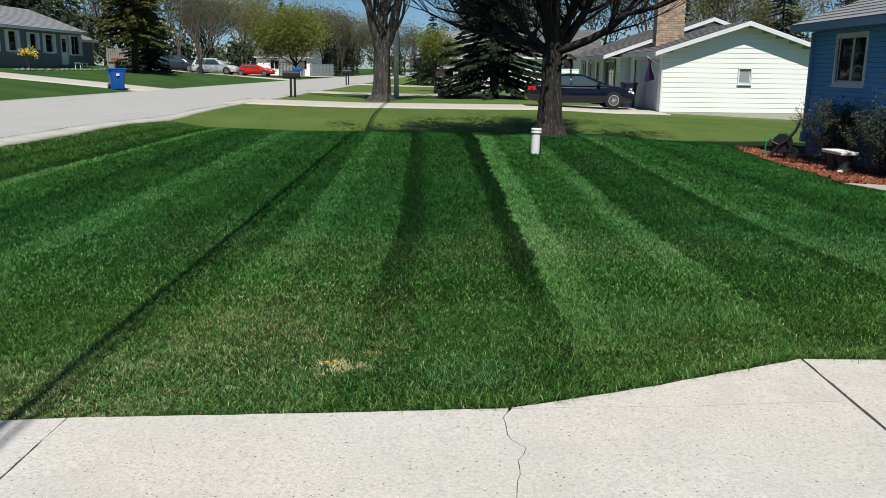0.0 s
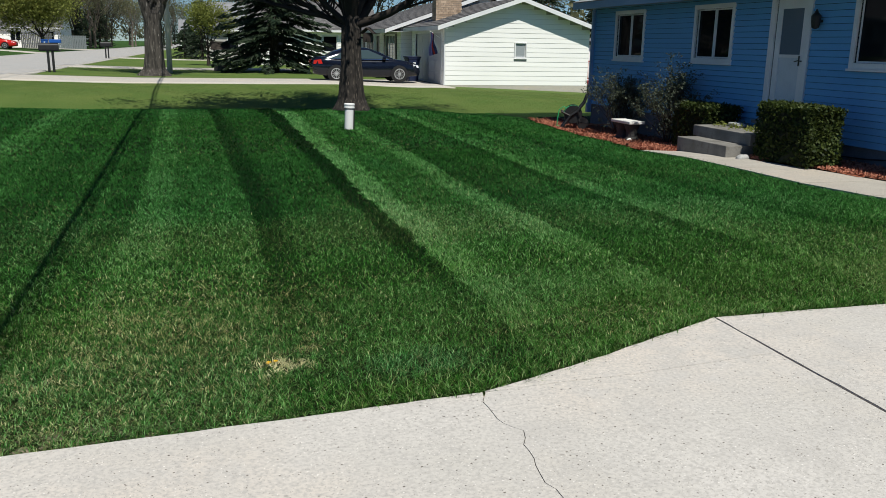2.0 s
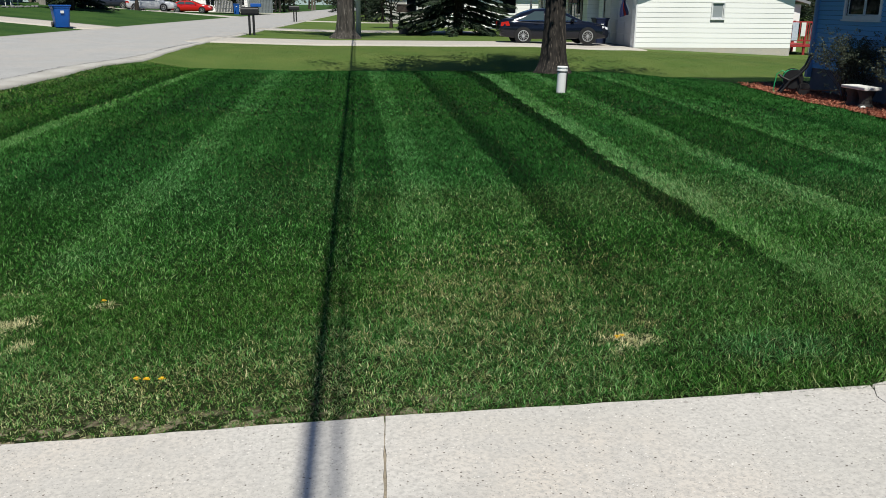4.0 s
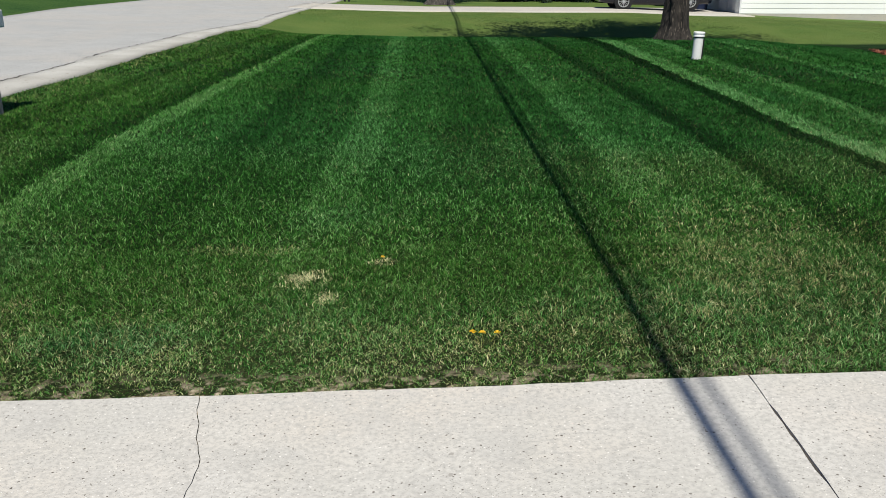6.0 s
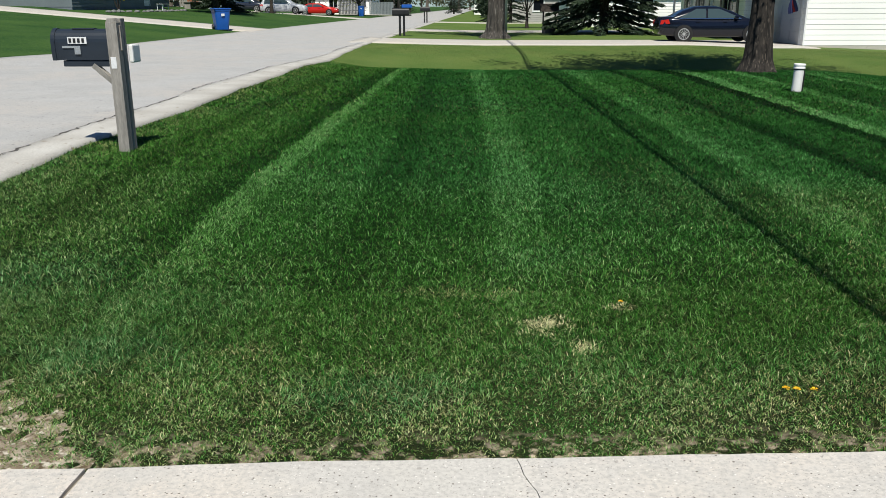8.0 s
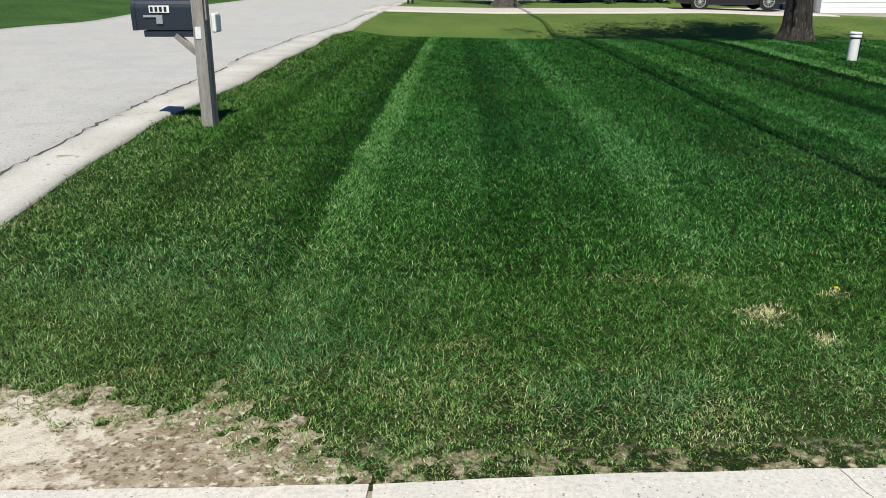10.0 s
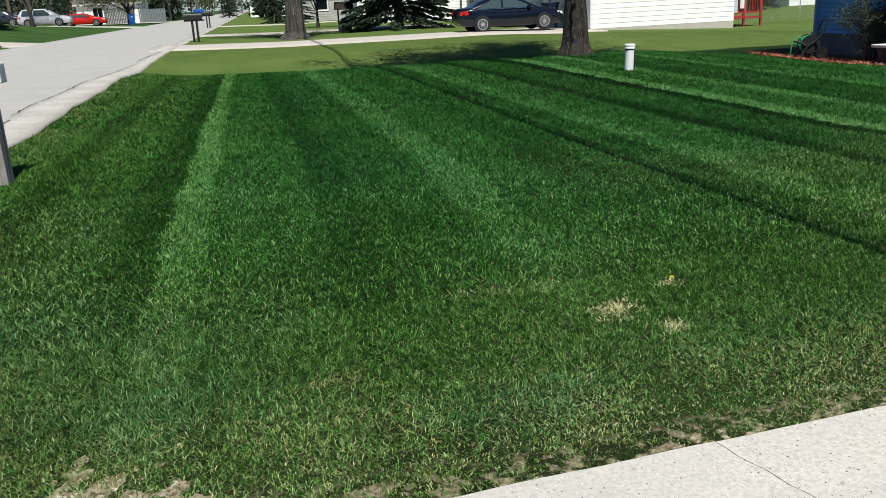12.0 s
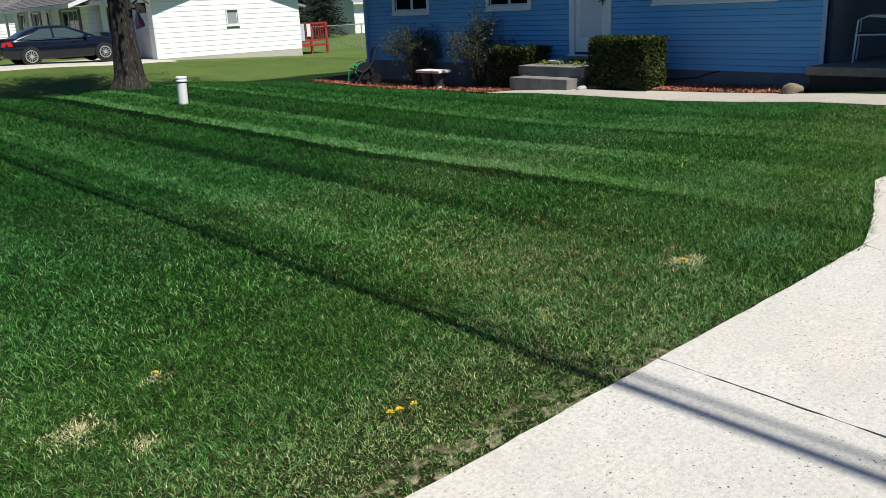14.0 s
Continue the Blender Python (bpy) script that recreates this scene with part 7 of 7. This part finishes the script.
# straw-coloured patches: x, y, radius across, radius along, strength
DRY = [(0.33, 4.42, 0.13, 0.09, 1.3), (0.44, 4.62, 0.17, 0.09, 0.55), (-2.70, 5.08, 0.13, 0.11, 1.0), (-2.53, 4.80, 0.09, 0.08, 1.1), (-3.12, 5.58, 0.36, 0.10, 0.40), (-2.27, 5.29, 0.07, 0.05, 0.7), (-4.10, 4.79, 0.13, 0.09, 0.6),
       (-5.5, 4.5, 0.14, 0.08, 0.5), (-0.78, 4.46, 0.16, 0.10, 0.35), (-0.3, 4.85, 0.8, 0.6, 0.36), (0.0, 5.6, 0.9, 0.8, 0.26), (-2.2, 4.2, 1.4, 0.35, 0.16), (-4.3, 4.4, 0.9, 0.4, 0.14), (2.1, 4.7, 0.7, 0.25, 0.14), (-1.4, 4.3, 0.5, 0.3, 0.22), (-2.9, 4.95, 0.9, 0.4, 0.10)]
LUSH = [(-5.85, 5.75, 0.9, 0.55), (-4.85, 4.75, 0.55, 0.35), (-3.45, 4.3, 0.4, 0.25), (1.0, 4.3, 0.5, 0.2), (2.2, 11.6, 0.35, 1.2)]


def bareness(x, y):
    """How much bare soil shows along the driveway's edge, from 0 to 1."""
    d = y - edge_y(x)
    reach = np.interp(x, [-9, -6.2, -5.4, -4.8, -4.3, -3.4, -2.6, -1.6, -1.0, -0.4, 0.6, 2.7], [0.75, 0.74, 0.68, 0.50, 0.02, -0.6, -0.6, -0.6, -0.6, -0.6, -0.6, -0.6])
    n1, n2, n3 = value_noise(x, y, 0.30, 1) - 0.5, value_noise(x, y, 0.10, 2) - 0.5, value_noise(x, y, 0.04, 3) - 0.5
    return np.clip((reach - d + 0.24 * n1 + 0.26 * n2 + 0.30 * n3) / 0.42, 0, 1)


def fast_mesh(name, verts, quads, tris, material, attrs):
    me = bpy.data.meshes.new(name)
    me.vertices.add(len(verts))
    me.vertices.foreach_set("co", verts.astype(np.float32).ravel())
    nq, nt = len(quads), len(tris)
    me.loops.add(4 * nq + 3 * nt)
    me.loops.foreach_set("vertex_index", np.concatenate([quads.ravel(), tris.ravel()]).astype(np.int32))
    me.polygons.add(nq + nt)
    me.polygons.foreach_set("loop_start", np.concatenate([np.arange(nq) * 4, 4 * nq + np.arange(nt) * 3]).astype(np.int32))
    me.update(calc_edges=True)
    for key, val in attrs.items():
        a = me.attributes.new(key, 'FLOAT', 'POINT')
        a.data.foreach_set("value", val.astype(np.float32))
    me.materials.append(material)
    return new(name, me)


def lawn_patch(x0, x1, y0, y1, density, h, w, seed, mown=True, bent=True):
    """Blades over a stretch of the plan. Near ones are bent halfway up, far ones are plain slivers."""
    r = np.random.RandomState(seed)
    k = int((x1 - x0) * (y1 - y0) * density)
    x, y = r.uniform(x0, x1, k), r.uniform(y0, y1, k)
    keep = np.ones(k, bool)
    if mown:
        keep &= y > edge_y(x) + r.normal(0.012, 0.020, k) - 0.03 * (value_noise(x, y, 0.07, 9) - 0.4)
        west_edge = gutter_east(y)
        keep &= x > west_edge + r.normal(0.0, 0.05, k) + 0.35 * np.clip(value_noise(x, y, 0.22, 19) - 0.62, 0, 1)
        wx0 = np.interp(y, [q[1] for q in WALK[::-1]], [q[0] for q in WALK[::-1]])
        bed_e = np.interp(y, [13.55, 15.2, 17.5, 20.2, 21.6], [7.05, 7.35, 7.62, 7.85, 8.1])
        keep &= x < np.where(y < 13.5, wx0 + 0.03, bed_e) + r.normal(-0.01, 0.02, k)
        keep &= np.hypot(x - 3.38, y - 21.4) > 0.42
        bare = bareness(x, y)
        thin = np.clip(1.0 - (y - edge_y(x)) / 0.55, 0, 1) * np.clip((0.3 - x) / 2.0, 0, 1) * np.clip(value_noise(x, y, 0.12, 4) * 1.6 - 0.45, 0, 1)
        keep &= r.rand(k) > np.maximum(np.clip(bare * 1.35, 0, 0.96), 0.75 * thin)
    x, y = x[keep], y[keep]
    k = len(x)
    z = land(x, y) - 0.006
    dry, lush, pale = np.zeros(k), np.zeros(k), np.zeros(k)
    d = np.clip(y - edge_y(x), 0, None)
    if mown:
        patchy = 0.75 * (value_noise(x, y, 0.05, 5) - 0.5) + 0.55 * (value_noise(x, y, 0.13, 6) - 0.5)
        for bx, by, rx, ry, q_s in DRY:
            q = np.hypot((x - bx) / rx, (y - by) / ry) + 1.3 * patchy
            hit = (r.rand(k) < q_s * np.clip(1.25 - q, 0, 1))
            dry = np.maximum(dry, hit * r.uniform(0.5, 1.0, k))
            pale = np.maximum(pale, hit * (q_s > 0.65))
        for bx, by, rx, ry in LUSH:
            lush = np.maximum(lush, np.clip(1.3 - np.hypot((x - bx) / rx, (y - by) / ry) + 0.8 * patchy, 0, 1))
        lush = np.maximum(lush, 0.55 * np.clip(value_noise(x, y, 0.9, 7) * 2 - 1.0, 0, 1))
        lush = np.maximum(lush, step01(y, 5.0, 9.0) * step01(x, -6.2, -3.5) * (0.5 + 0.5 * value_noise(x, y, 1.8, 17)))    # the blades turn bluer farther in
        dry = np.maximum(dry, (r.rand(k) < 0.9 * bare[keep]) * 0.7)
        # worn, sun-bleached blades among the green along the driveway, and a few everywhere
        worn = np.clip(1.15 - d / 0.85, 0, 1) * np.clip((0.9 - x) / 2.5, 0.12, 1) * np.clip(value_noise(x, y, 0.2, 8) * 1.2 + 0.2, 0, 1.2)
        dry = np.maximum(dry, (r.rand(k) < 0.55 * worn) * r.uniform(0.20, 0.75, k))
        pale = np.maximum(pale, 0.45 * np.clip(worn, 0, 1))
        dry = np.maximum(dry, (r.rand(k) < 0.015) * r.uniform(0.3, 0.7, k))
        # broad yellowish areas
        wash = np.clip(value_noise(x, y, 1.5, 10) * 2.2 - 1.05, 0, 1) * np.clip((11 - y) / 5, 0.15, 1)
        dry = np.maximum(dry, (r.rand(k) < 0.7 * wash) * r.uniform(0.12, 0.36, k))
        west_rim = np.clip(1.2 - (x - gutter_east(y)) / 0.5, 0, 1) * np.clip(value_noise(x, y, 0.25, 18) * 1.7 - 0.2, 0, 1)
        dry = np.maximum(dry, (r.rand(k) < 0.6 * west_rim) * r.uniform(0.2, 0.7, k))
        dry = np.maximum(dry, (r.rand(k) < 0.40 * np.clip((7.0 - y) / 2.0, 0, 1)) * r.uniform(0.06, 0.24, k))
        dry = np.maximum(dry, (r.rand(k) < 0.45 * np.clip((-4.8 - x) / 1.2, 0, 1)) * r.uniform(0.06, 0.22, k))
    s = np.ones(k)
    if mown:
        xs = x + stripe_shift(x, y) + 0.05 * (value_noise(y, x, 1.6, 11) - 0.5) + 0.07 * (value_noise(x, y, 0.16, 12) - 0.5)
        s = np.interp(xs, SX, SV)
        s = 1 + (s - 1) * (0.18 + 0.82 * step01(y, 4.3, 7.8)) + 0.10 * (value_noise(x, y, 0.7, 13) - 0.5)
    tuft = value_noise(x, y, 0.016 + 4 * w, 14)
    hh = h * r.uniform(0.55, 1.2, k) * (1 + 0.35 * lush * (y < 6)) * (1 - 0.25 * dry) * (0.85 + 0.3 * tuft)
    if mown:
        hh = hh * (1 + 0.8 * np.clip(1 - d / 0.25, 0, 1) * np.clip((x - 0.3) / 0.8, 0, 1)) * (1 - 0.42 * np.clip(1.1 - d / 0.9, 0, 1) * np.clip((0.3 - x) / 1.5, 0, 1))
    # blades of one tuft lean much the same way
    ang = 2 * np.pi * 3.0 * value_noise(x, y, 0.022 + 5 * w, 15) + r.normal(0, 1.0, k)
    lean = r.uniform(0.5, 2.5, k)
    dx, dy = np.cos(ang) * lean, np.sin(ang) * lean
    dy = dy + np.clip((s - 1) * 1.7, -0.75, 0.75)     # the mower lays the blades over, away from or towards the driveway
    rise = hh / np.sqrt(1 + dx * dx + dy * dy)
    tip = np.stack([x + dx * rise, y + dy * rise, z + rise], 1)
    base = np.stack([x, y, z], 1)
    wd = np.where(r.rand(k) < 0.6, ang + np.pi / 2, r.uniform(0, np.pi, k))
    side = np.stack([np.cos(wd), np.sin(wd), np.zeros(k)], 1) * (w * r.uniform(0.7, 1.3, k))[:, None] / 2
    if bent:
        mid = base * 0.52 + tip * 0.48
        mid[:, :2] -= np.stack([dx, dy], 1) * (rise * 0.16)[:, None]
        mid[:, 2] += rise * 0.14
        v = np.stack([base, mid - side, mid + side, tip], 1).reshape(-1, 3)
        i4 = 4 * np.arange(k)[:, None]
        tris = np.concatenate([i4 + (0, 2, 1), i4 + (1, 2, 3)])
    else:
        v = np.stack([base - side, base + side, tip], 1).reshape(-1, 3)
        tris = np.arange(3 * k).reshape(-1, 3)
    per = 4 if bent else 3
    wide = np.clip(0.0052 / w, 0.3, 1.0)              # broad far slivers stand for many blades and differ less
    # the passes' light and dark is put into the blade tone as well
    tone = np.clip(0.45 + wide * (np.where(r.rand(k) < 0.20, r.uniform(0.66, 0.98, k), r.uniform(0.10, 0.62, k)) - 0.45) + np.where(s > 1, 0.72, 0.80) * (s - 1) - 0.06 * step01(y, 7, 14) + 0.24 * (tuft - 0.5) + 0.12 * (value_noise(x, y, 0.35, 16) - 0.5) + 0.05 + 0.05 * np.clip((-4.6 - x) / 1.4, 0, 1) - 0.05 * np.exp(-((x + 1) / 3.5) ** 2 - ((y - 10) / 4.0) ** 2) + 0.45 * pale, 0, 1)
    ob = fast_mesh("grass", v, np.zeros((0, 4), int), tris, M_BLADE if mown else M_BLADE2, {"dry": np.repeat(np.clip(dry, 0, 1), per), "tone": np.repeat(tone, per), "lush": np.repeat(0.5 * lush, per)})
    return tagged(ob, "short mown green grass blades in striped passes" if mown else "shorter olive-green grass of the neighbour's lawn", "grass", kind="stuff")


lawn_patch(5.0, 6.2, 4.2, 5.6, 7000, 0.045, 0.006, 107, bent=False)
lawn_patch(-6.6, 5.0, 3.5, 5.6, 21500, 0.036, 0.0034, 101)
lawn_patch(6.2, 8.4, 4.3, 8.5, 4000, 0.044, 0.0075, 106, bent=False)
lawn_patch(-7.3, 6.2, 5.6, 8.5, 8000, 0.042, 0.0050, 102)
lawn_patch(-7.6, 7.6, 8.5, 13.0, 3300, 0.046, 0.0095, 103, bent=False)
lawn_patch(-7.6, 8.4, 13.0, 25.0, 1050, 0.050, 0.0175, 104, bent=False)
lawn_patch(-7.4, 16.0, 25.0, 34.2, 420, 0.016, 0.022, 105, mown=False, bent=False)


# ---- bare soil along the driveway ----
def soil_mat():
    """Dry grey-brown soil with pale sandy grit and dark crumbs; a patch of washed-out sand near the street."""
    m = bpy.data.materials.new("dry_soil")
    n, l = nodes_of(m)
    p = n["Principled BSDF"]
    p.inputs["Roughness"].default_value, p.inputs["Specular IOR Level"].default_value = 0.95, 0.1
    pos = n.new("ShaderNodeNewGeometry").outputs["Position"]

    def fac(scale, detail, a, b):
        t = n.new("ShaderNodeTexNoise")
        t.inputs["Scale"].default_value, t.inputs["Detail"].default_value = scale, detail
        l.new(pos, t.inputs["Vector"])
        q = n.new("ShaderNodeMapRange")
        q.inputs["From Min"].default_value, q.inputs["From Max"].default_value = a, b
        l.new(t.outputs["Fac"], q.inputs["Value"])
        return q.outputs["Result"]

    def mixc(f, a, b):
        q = n.new("ShaderNodeMix")
        q.data_type = 'RGBA'
        l.new(f, q.inputs["Factor"])
        for key, v in (("A", a), ("B", b)):
            if isinstance(v, tuple):
                q.inputs[key].default_value = (*v, 1)
            else:
                l.new(v, q.inputs[key])
        return q.outputs["Result"]
    col = mixc(fac(9, 6, 0.40, 0.62), (0.21, 0.165, 0.115), (0.40, 0.34, 0.26))
    col = mixc(fac(42, 5, 0.50, 0.64), col, (0.12, 0.09, 0.055))
    col = mixc(fac(28, 5, 0.56, 0.66), col, (0.56, 0.51, 0.42))
    dist = n.new("ShaderNodeVectorMath")
    dist.operation = 'DISTANCE'
    dist.inputs[1].default_value = (-5.76, 3.90, -0.12)
    l.new(pos, dist.inputs[0])
    wob = n.new("ShaderNodeMath")
    l.new(dist.outputs["Value"], wob.inputs[0])
    edge = fac(9, 5, 0.2, 0.8)
    l.new(edge, wob.inputs[1])
    sand = n.new("ShaderNodeMapRange")
    sand.inputs["From Min"].default_value, sand.inputs["From Max"].default_value = 0.88, 0.76
    l.new(wob.outputs[0], sand.inputs["Value"])
    col = mixc(sand.outputs["Result"], col, mixc(fac(30, 4, 0.4, 0.7), (0.56, 0.50, 0.42), (0.44, 0.385, 0.315)))
    l.new(col, p.inputs["Base Color"])
    t = n.new("ShaderNodeTexNoise")
    t.inputs["Scale"].default_value, t.inputs["Detail"].default_value = 120.0, 5.0
    l.new(pos, t.inputs["Vector"])
    b = n.new("ShaderNodeBump")
    b.inputs["Strength"].default_value, b.inputs["Distance"].default_value = 0.8, 0.008
    l.new(t.outputs["Fac"], b.inputs["Height"])
    l.new(b.outputs["Normal"], p.inputs["Normal"])
    return m


def soil_strip(x0, x1, reach, step):
    """A crumbly sheet that rises through the turf wherever the soil is bare."""
    gx, gd = np.meshgrid(np.arange(x0, x1, step), np.arange(-0.012, reach, step))
    gy = edge_y(gx) + gd
    b = bareness(gx, gy)
    crumbs = 0.007 * (value_noise(gx, gy, 0.07, 21) - 0.5) + 0.005 * (value_noise(gx, gy, 0.03, 22) - 0.5)
    gz = land(gx, gy) - 0.010 + 0.009 * np.clip(b * 5, 0, 1) + crumbs * b
    gz = np.where(gd < 0.02, np.minimum(gz, land(gx, gy) + 0.004), gz)
    ny, nx = gx.shape
    idx = np.arange(ny * nx).reshape(ny, nx)
    quads = np.stack([idx[:-1, :-1], idx[:-1, 1:], idx[1:, 1:], idx[1:, :-1]], -1).reshape(-1, 4)
    quads = quads[b.ravel()[quads].max(1) > 0.02]
    ob = fast_mesh("bare_soil", np.stack([gx, gy, gz], -1).reshape(-1, 3), quads, np.zeros((0, 3), int), soil_mat(), {})
    return tagged(ob, "crumbly dry soil and pale sand along the driveway's edge", "soil", kind="stuff")


soil_strip(-7.4, -3.6, 1.05, 0.016)


def dandelion(x, y, seed, flowers=3):
    t = thing("dandelion", pose(x, y, land1(x, y)), "small yellow dandelion with jagged leaves in the lawn", "dandelion", "dandelions in the lawn")
    rg = random.Random(seed)
    for i in range(flowers):
        fx, fy_, fz = rg.uniform(-0.07, 0.07), rg.uniform(-0.04, 0.04), rg.uniform(0.025, 0.05)
        bm = bmesh.new()
        tube(bm, [(fx * 0.4, fy_ * 0.4, 0), (fx, fy_, fz)], 0.002, 4)
        part("stalk", bm, M_LEAF, t)
        bm = bmesh.new()
        for k in range(22):
            a, e2 = rg.uniform(0, 6.28), rg.uniform(0.1, 1.3)
            q = Vector((fx, fy_, fz))
            tip = q + Vector((math.cos(a) * math.cos(e2), math.sin(a) * math.cos(e2), math.sin(e2) * 0.6)) * 0.016
            sd = Vector((-math.sin(a), math.cos(a), 0)) * 0.003
            bm.faces.new([bm.verts.new(p) for p in (q, tip + sd, tip - sd)])
        part("bloom", bm, mat("dandelion_yellow", (0.85, 0.55, 0.02), (0.75, 0.42, 0.01), 30, 0.7, 0.0, 50), t)
    for k in range(7):
        a = rg.uniform(0, 6.28)
        d = Vector((math.cos(a), math.sin(a), 0.25)) * rg.uniform(0.035, 0.065)
        sd = Vector((-math.sin(a), math.cos(a), 0)) * 0.008
        bm = bmesh.new()
        bm.faces.new([bm.verts.new(p) for p in (Vector((0, 0, 0.01)), d * 0.6 + sd, d, d * 0.6 - sd)])
        part("leaf", bm, M_HEDGE, t)
    return t


dandelion(-1.75, 4.19, 1, 3)
dandelion(0.25, 4.40, 2, 2)
dandelion(-2.24, 5.29, 3, 1)

# ---- garden before the ranch house across the street ----
M_FORS = leaf_mat("yellow_blossom", (0.75, 0.55, 0.03), (0.85, 0.68, 0.08), 0.3)


def blossom_bush(x, y, h):
    t = thing("forsythia", pose(x, y, land1(x, y)), "small bush in bright yellow blossom before the ranch house", "bush")
    rng = random.Random(90)
    bm, tips = bmesh.new(), []
    for i in range(9):
        a, k = rng.uniform(0, 6.28), rng.uniform(0.1, 0.55)
        end = Vector((math.cos(a) * k, math.sin(a) * k, h * rng.uniform(0.75, 1.0)))
        tube(bm, [(0, 0, -0.05), end * 0.5 + Vector((0, 0, 0.15)), end], [0.02, 0.014, 0.006], 4, caps=False)
        tips += [end, end * 0.85 + Vector((0, 0, 0.2))]
    part("branchwork", bm, M_TWIG, t)
    bits("blossom", tips, 0.06, 14, 0.12, 91, M_FORS, t)
    return t


blossom_bush(-26.4, 55.3, 1.25)
gb_ = thing("garden_bench", pose(-26.5, 63.2, land1(-26.5, 63.2), 0, 0, 90), "white slatted garden bench before the ranch house", "bench")
for q in range(3):
    part("slat", boxes((-0.7, 0.7, -0.22 + 0.15 * q, -0.10 + 0.15 * q, 0.42, 0.45), bevel=0.004), M_WHITE, gb_)
for xx in (-0.6, 0.56):
    for yy in (-0.2, 0.16):
        part("leg", boxes((xx, xx + 0.05, yy, yy + 0.05, -0.05, 0.42)), M_WHITE, gb_)
rq = random.Random(14)
M_FARROCK = mat("grey_edging_stone", (0.20, 0.20, 0.20), (0.14, 0.14, 0.14), 5, 0.9, 0.6, 30)
for q in range(22):
    stone(-25.6 + rq.uniform(-0.15, 0.15), 52.2 + 0.62 * q + rq.uniform(-0.12, 0.12), rq.uniform(0.12, 0.2), rq.uniform(0.12, 0.2), rq.uniform(0.07, 0.13), "grey fieldstone edging the far flower bed", 100 + q, M_FARROCK)
pl = thing("raised_planter", pose(-27.6, 73.0, land1(-27.6, 73.0), 0, 0, 90), "weathered wooden planter table with flower pots", "planter")
part("top", boxes((-1.6, 1.6, -0.3, 0.3, 0.50, 0.56), bevel=0.01), M_WOOD, pl)
for xx in (-1.5, -0.05, 1.4):
    part("leg", boxes((xx, xx + 0.1, -0.25, 0.25, -0.1, 0.5), bevel=0.006), M_WOOD, pl)
M_POT = mat("terracotta", (0.42, 0.17, 0.09), (0.33, 0.13, 0.07), 5, 0.9, 0.2, 50)
for q in range(4):
    po_ = bmesh.new()
    lathe(po_, [(0.10, 0.0), (0.14, 0.20), (0.155, 0.20), (0.155, 0.25), (0.13, 0.25)], 14)
    ob_ = part("flower_pot", po_, M_POT, None)
    ob_.matrix_world = pose(-27.6, 71.9 + 0.72 * q, land1(-27.6, 73.0) + 0.56)
    tagged(ob_, "terracotta flower pot on the planter table", "flower pot", "pots on the planter table")
board_fence(-30.2, -28.2, 77.0, 1.5, M_WOOD, "short weathered board fence beside the garage")
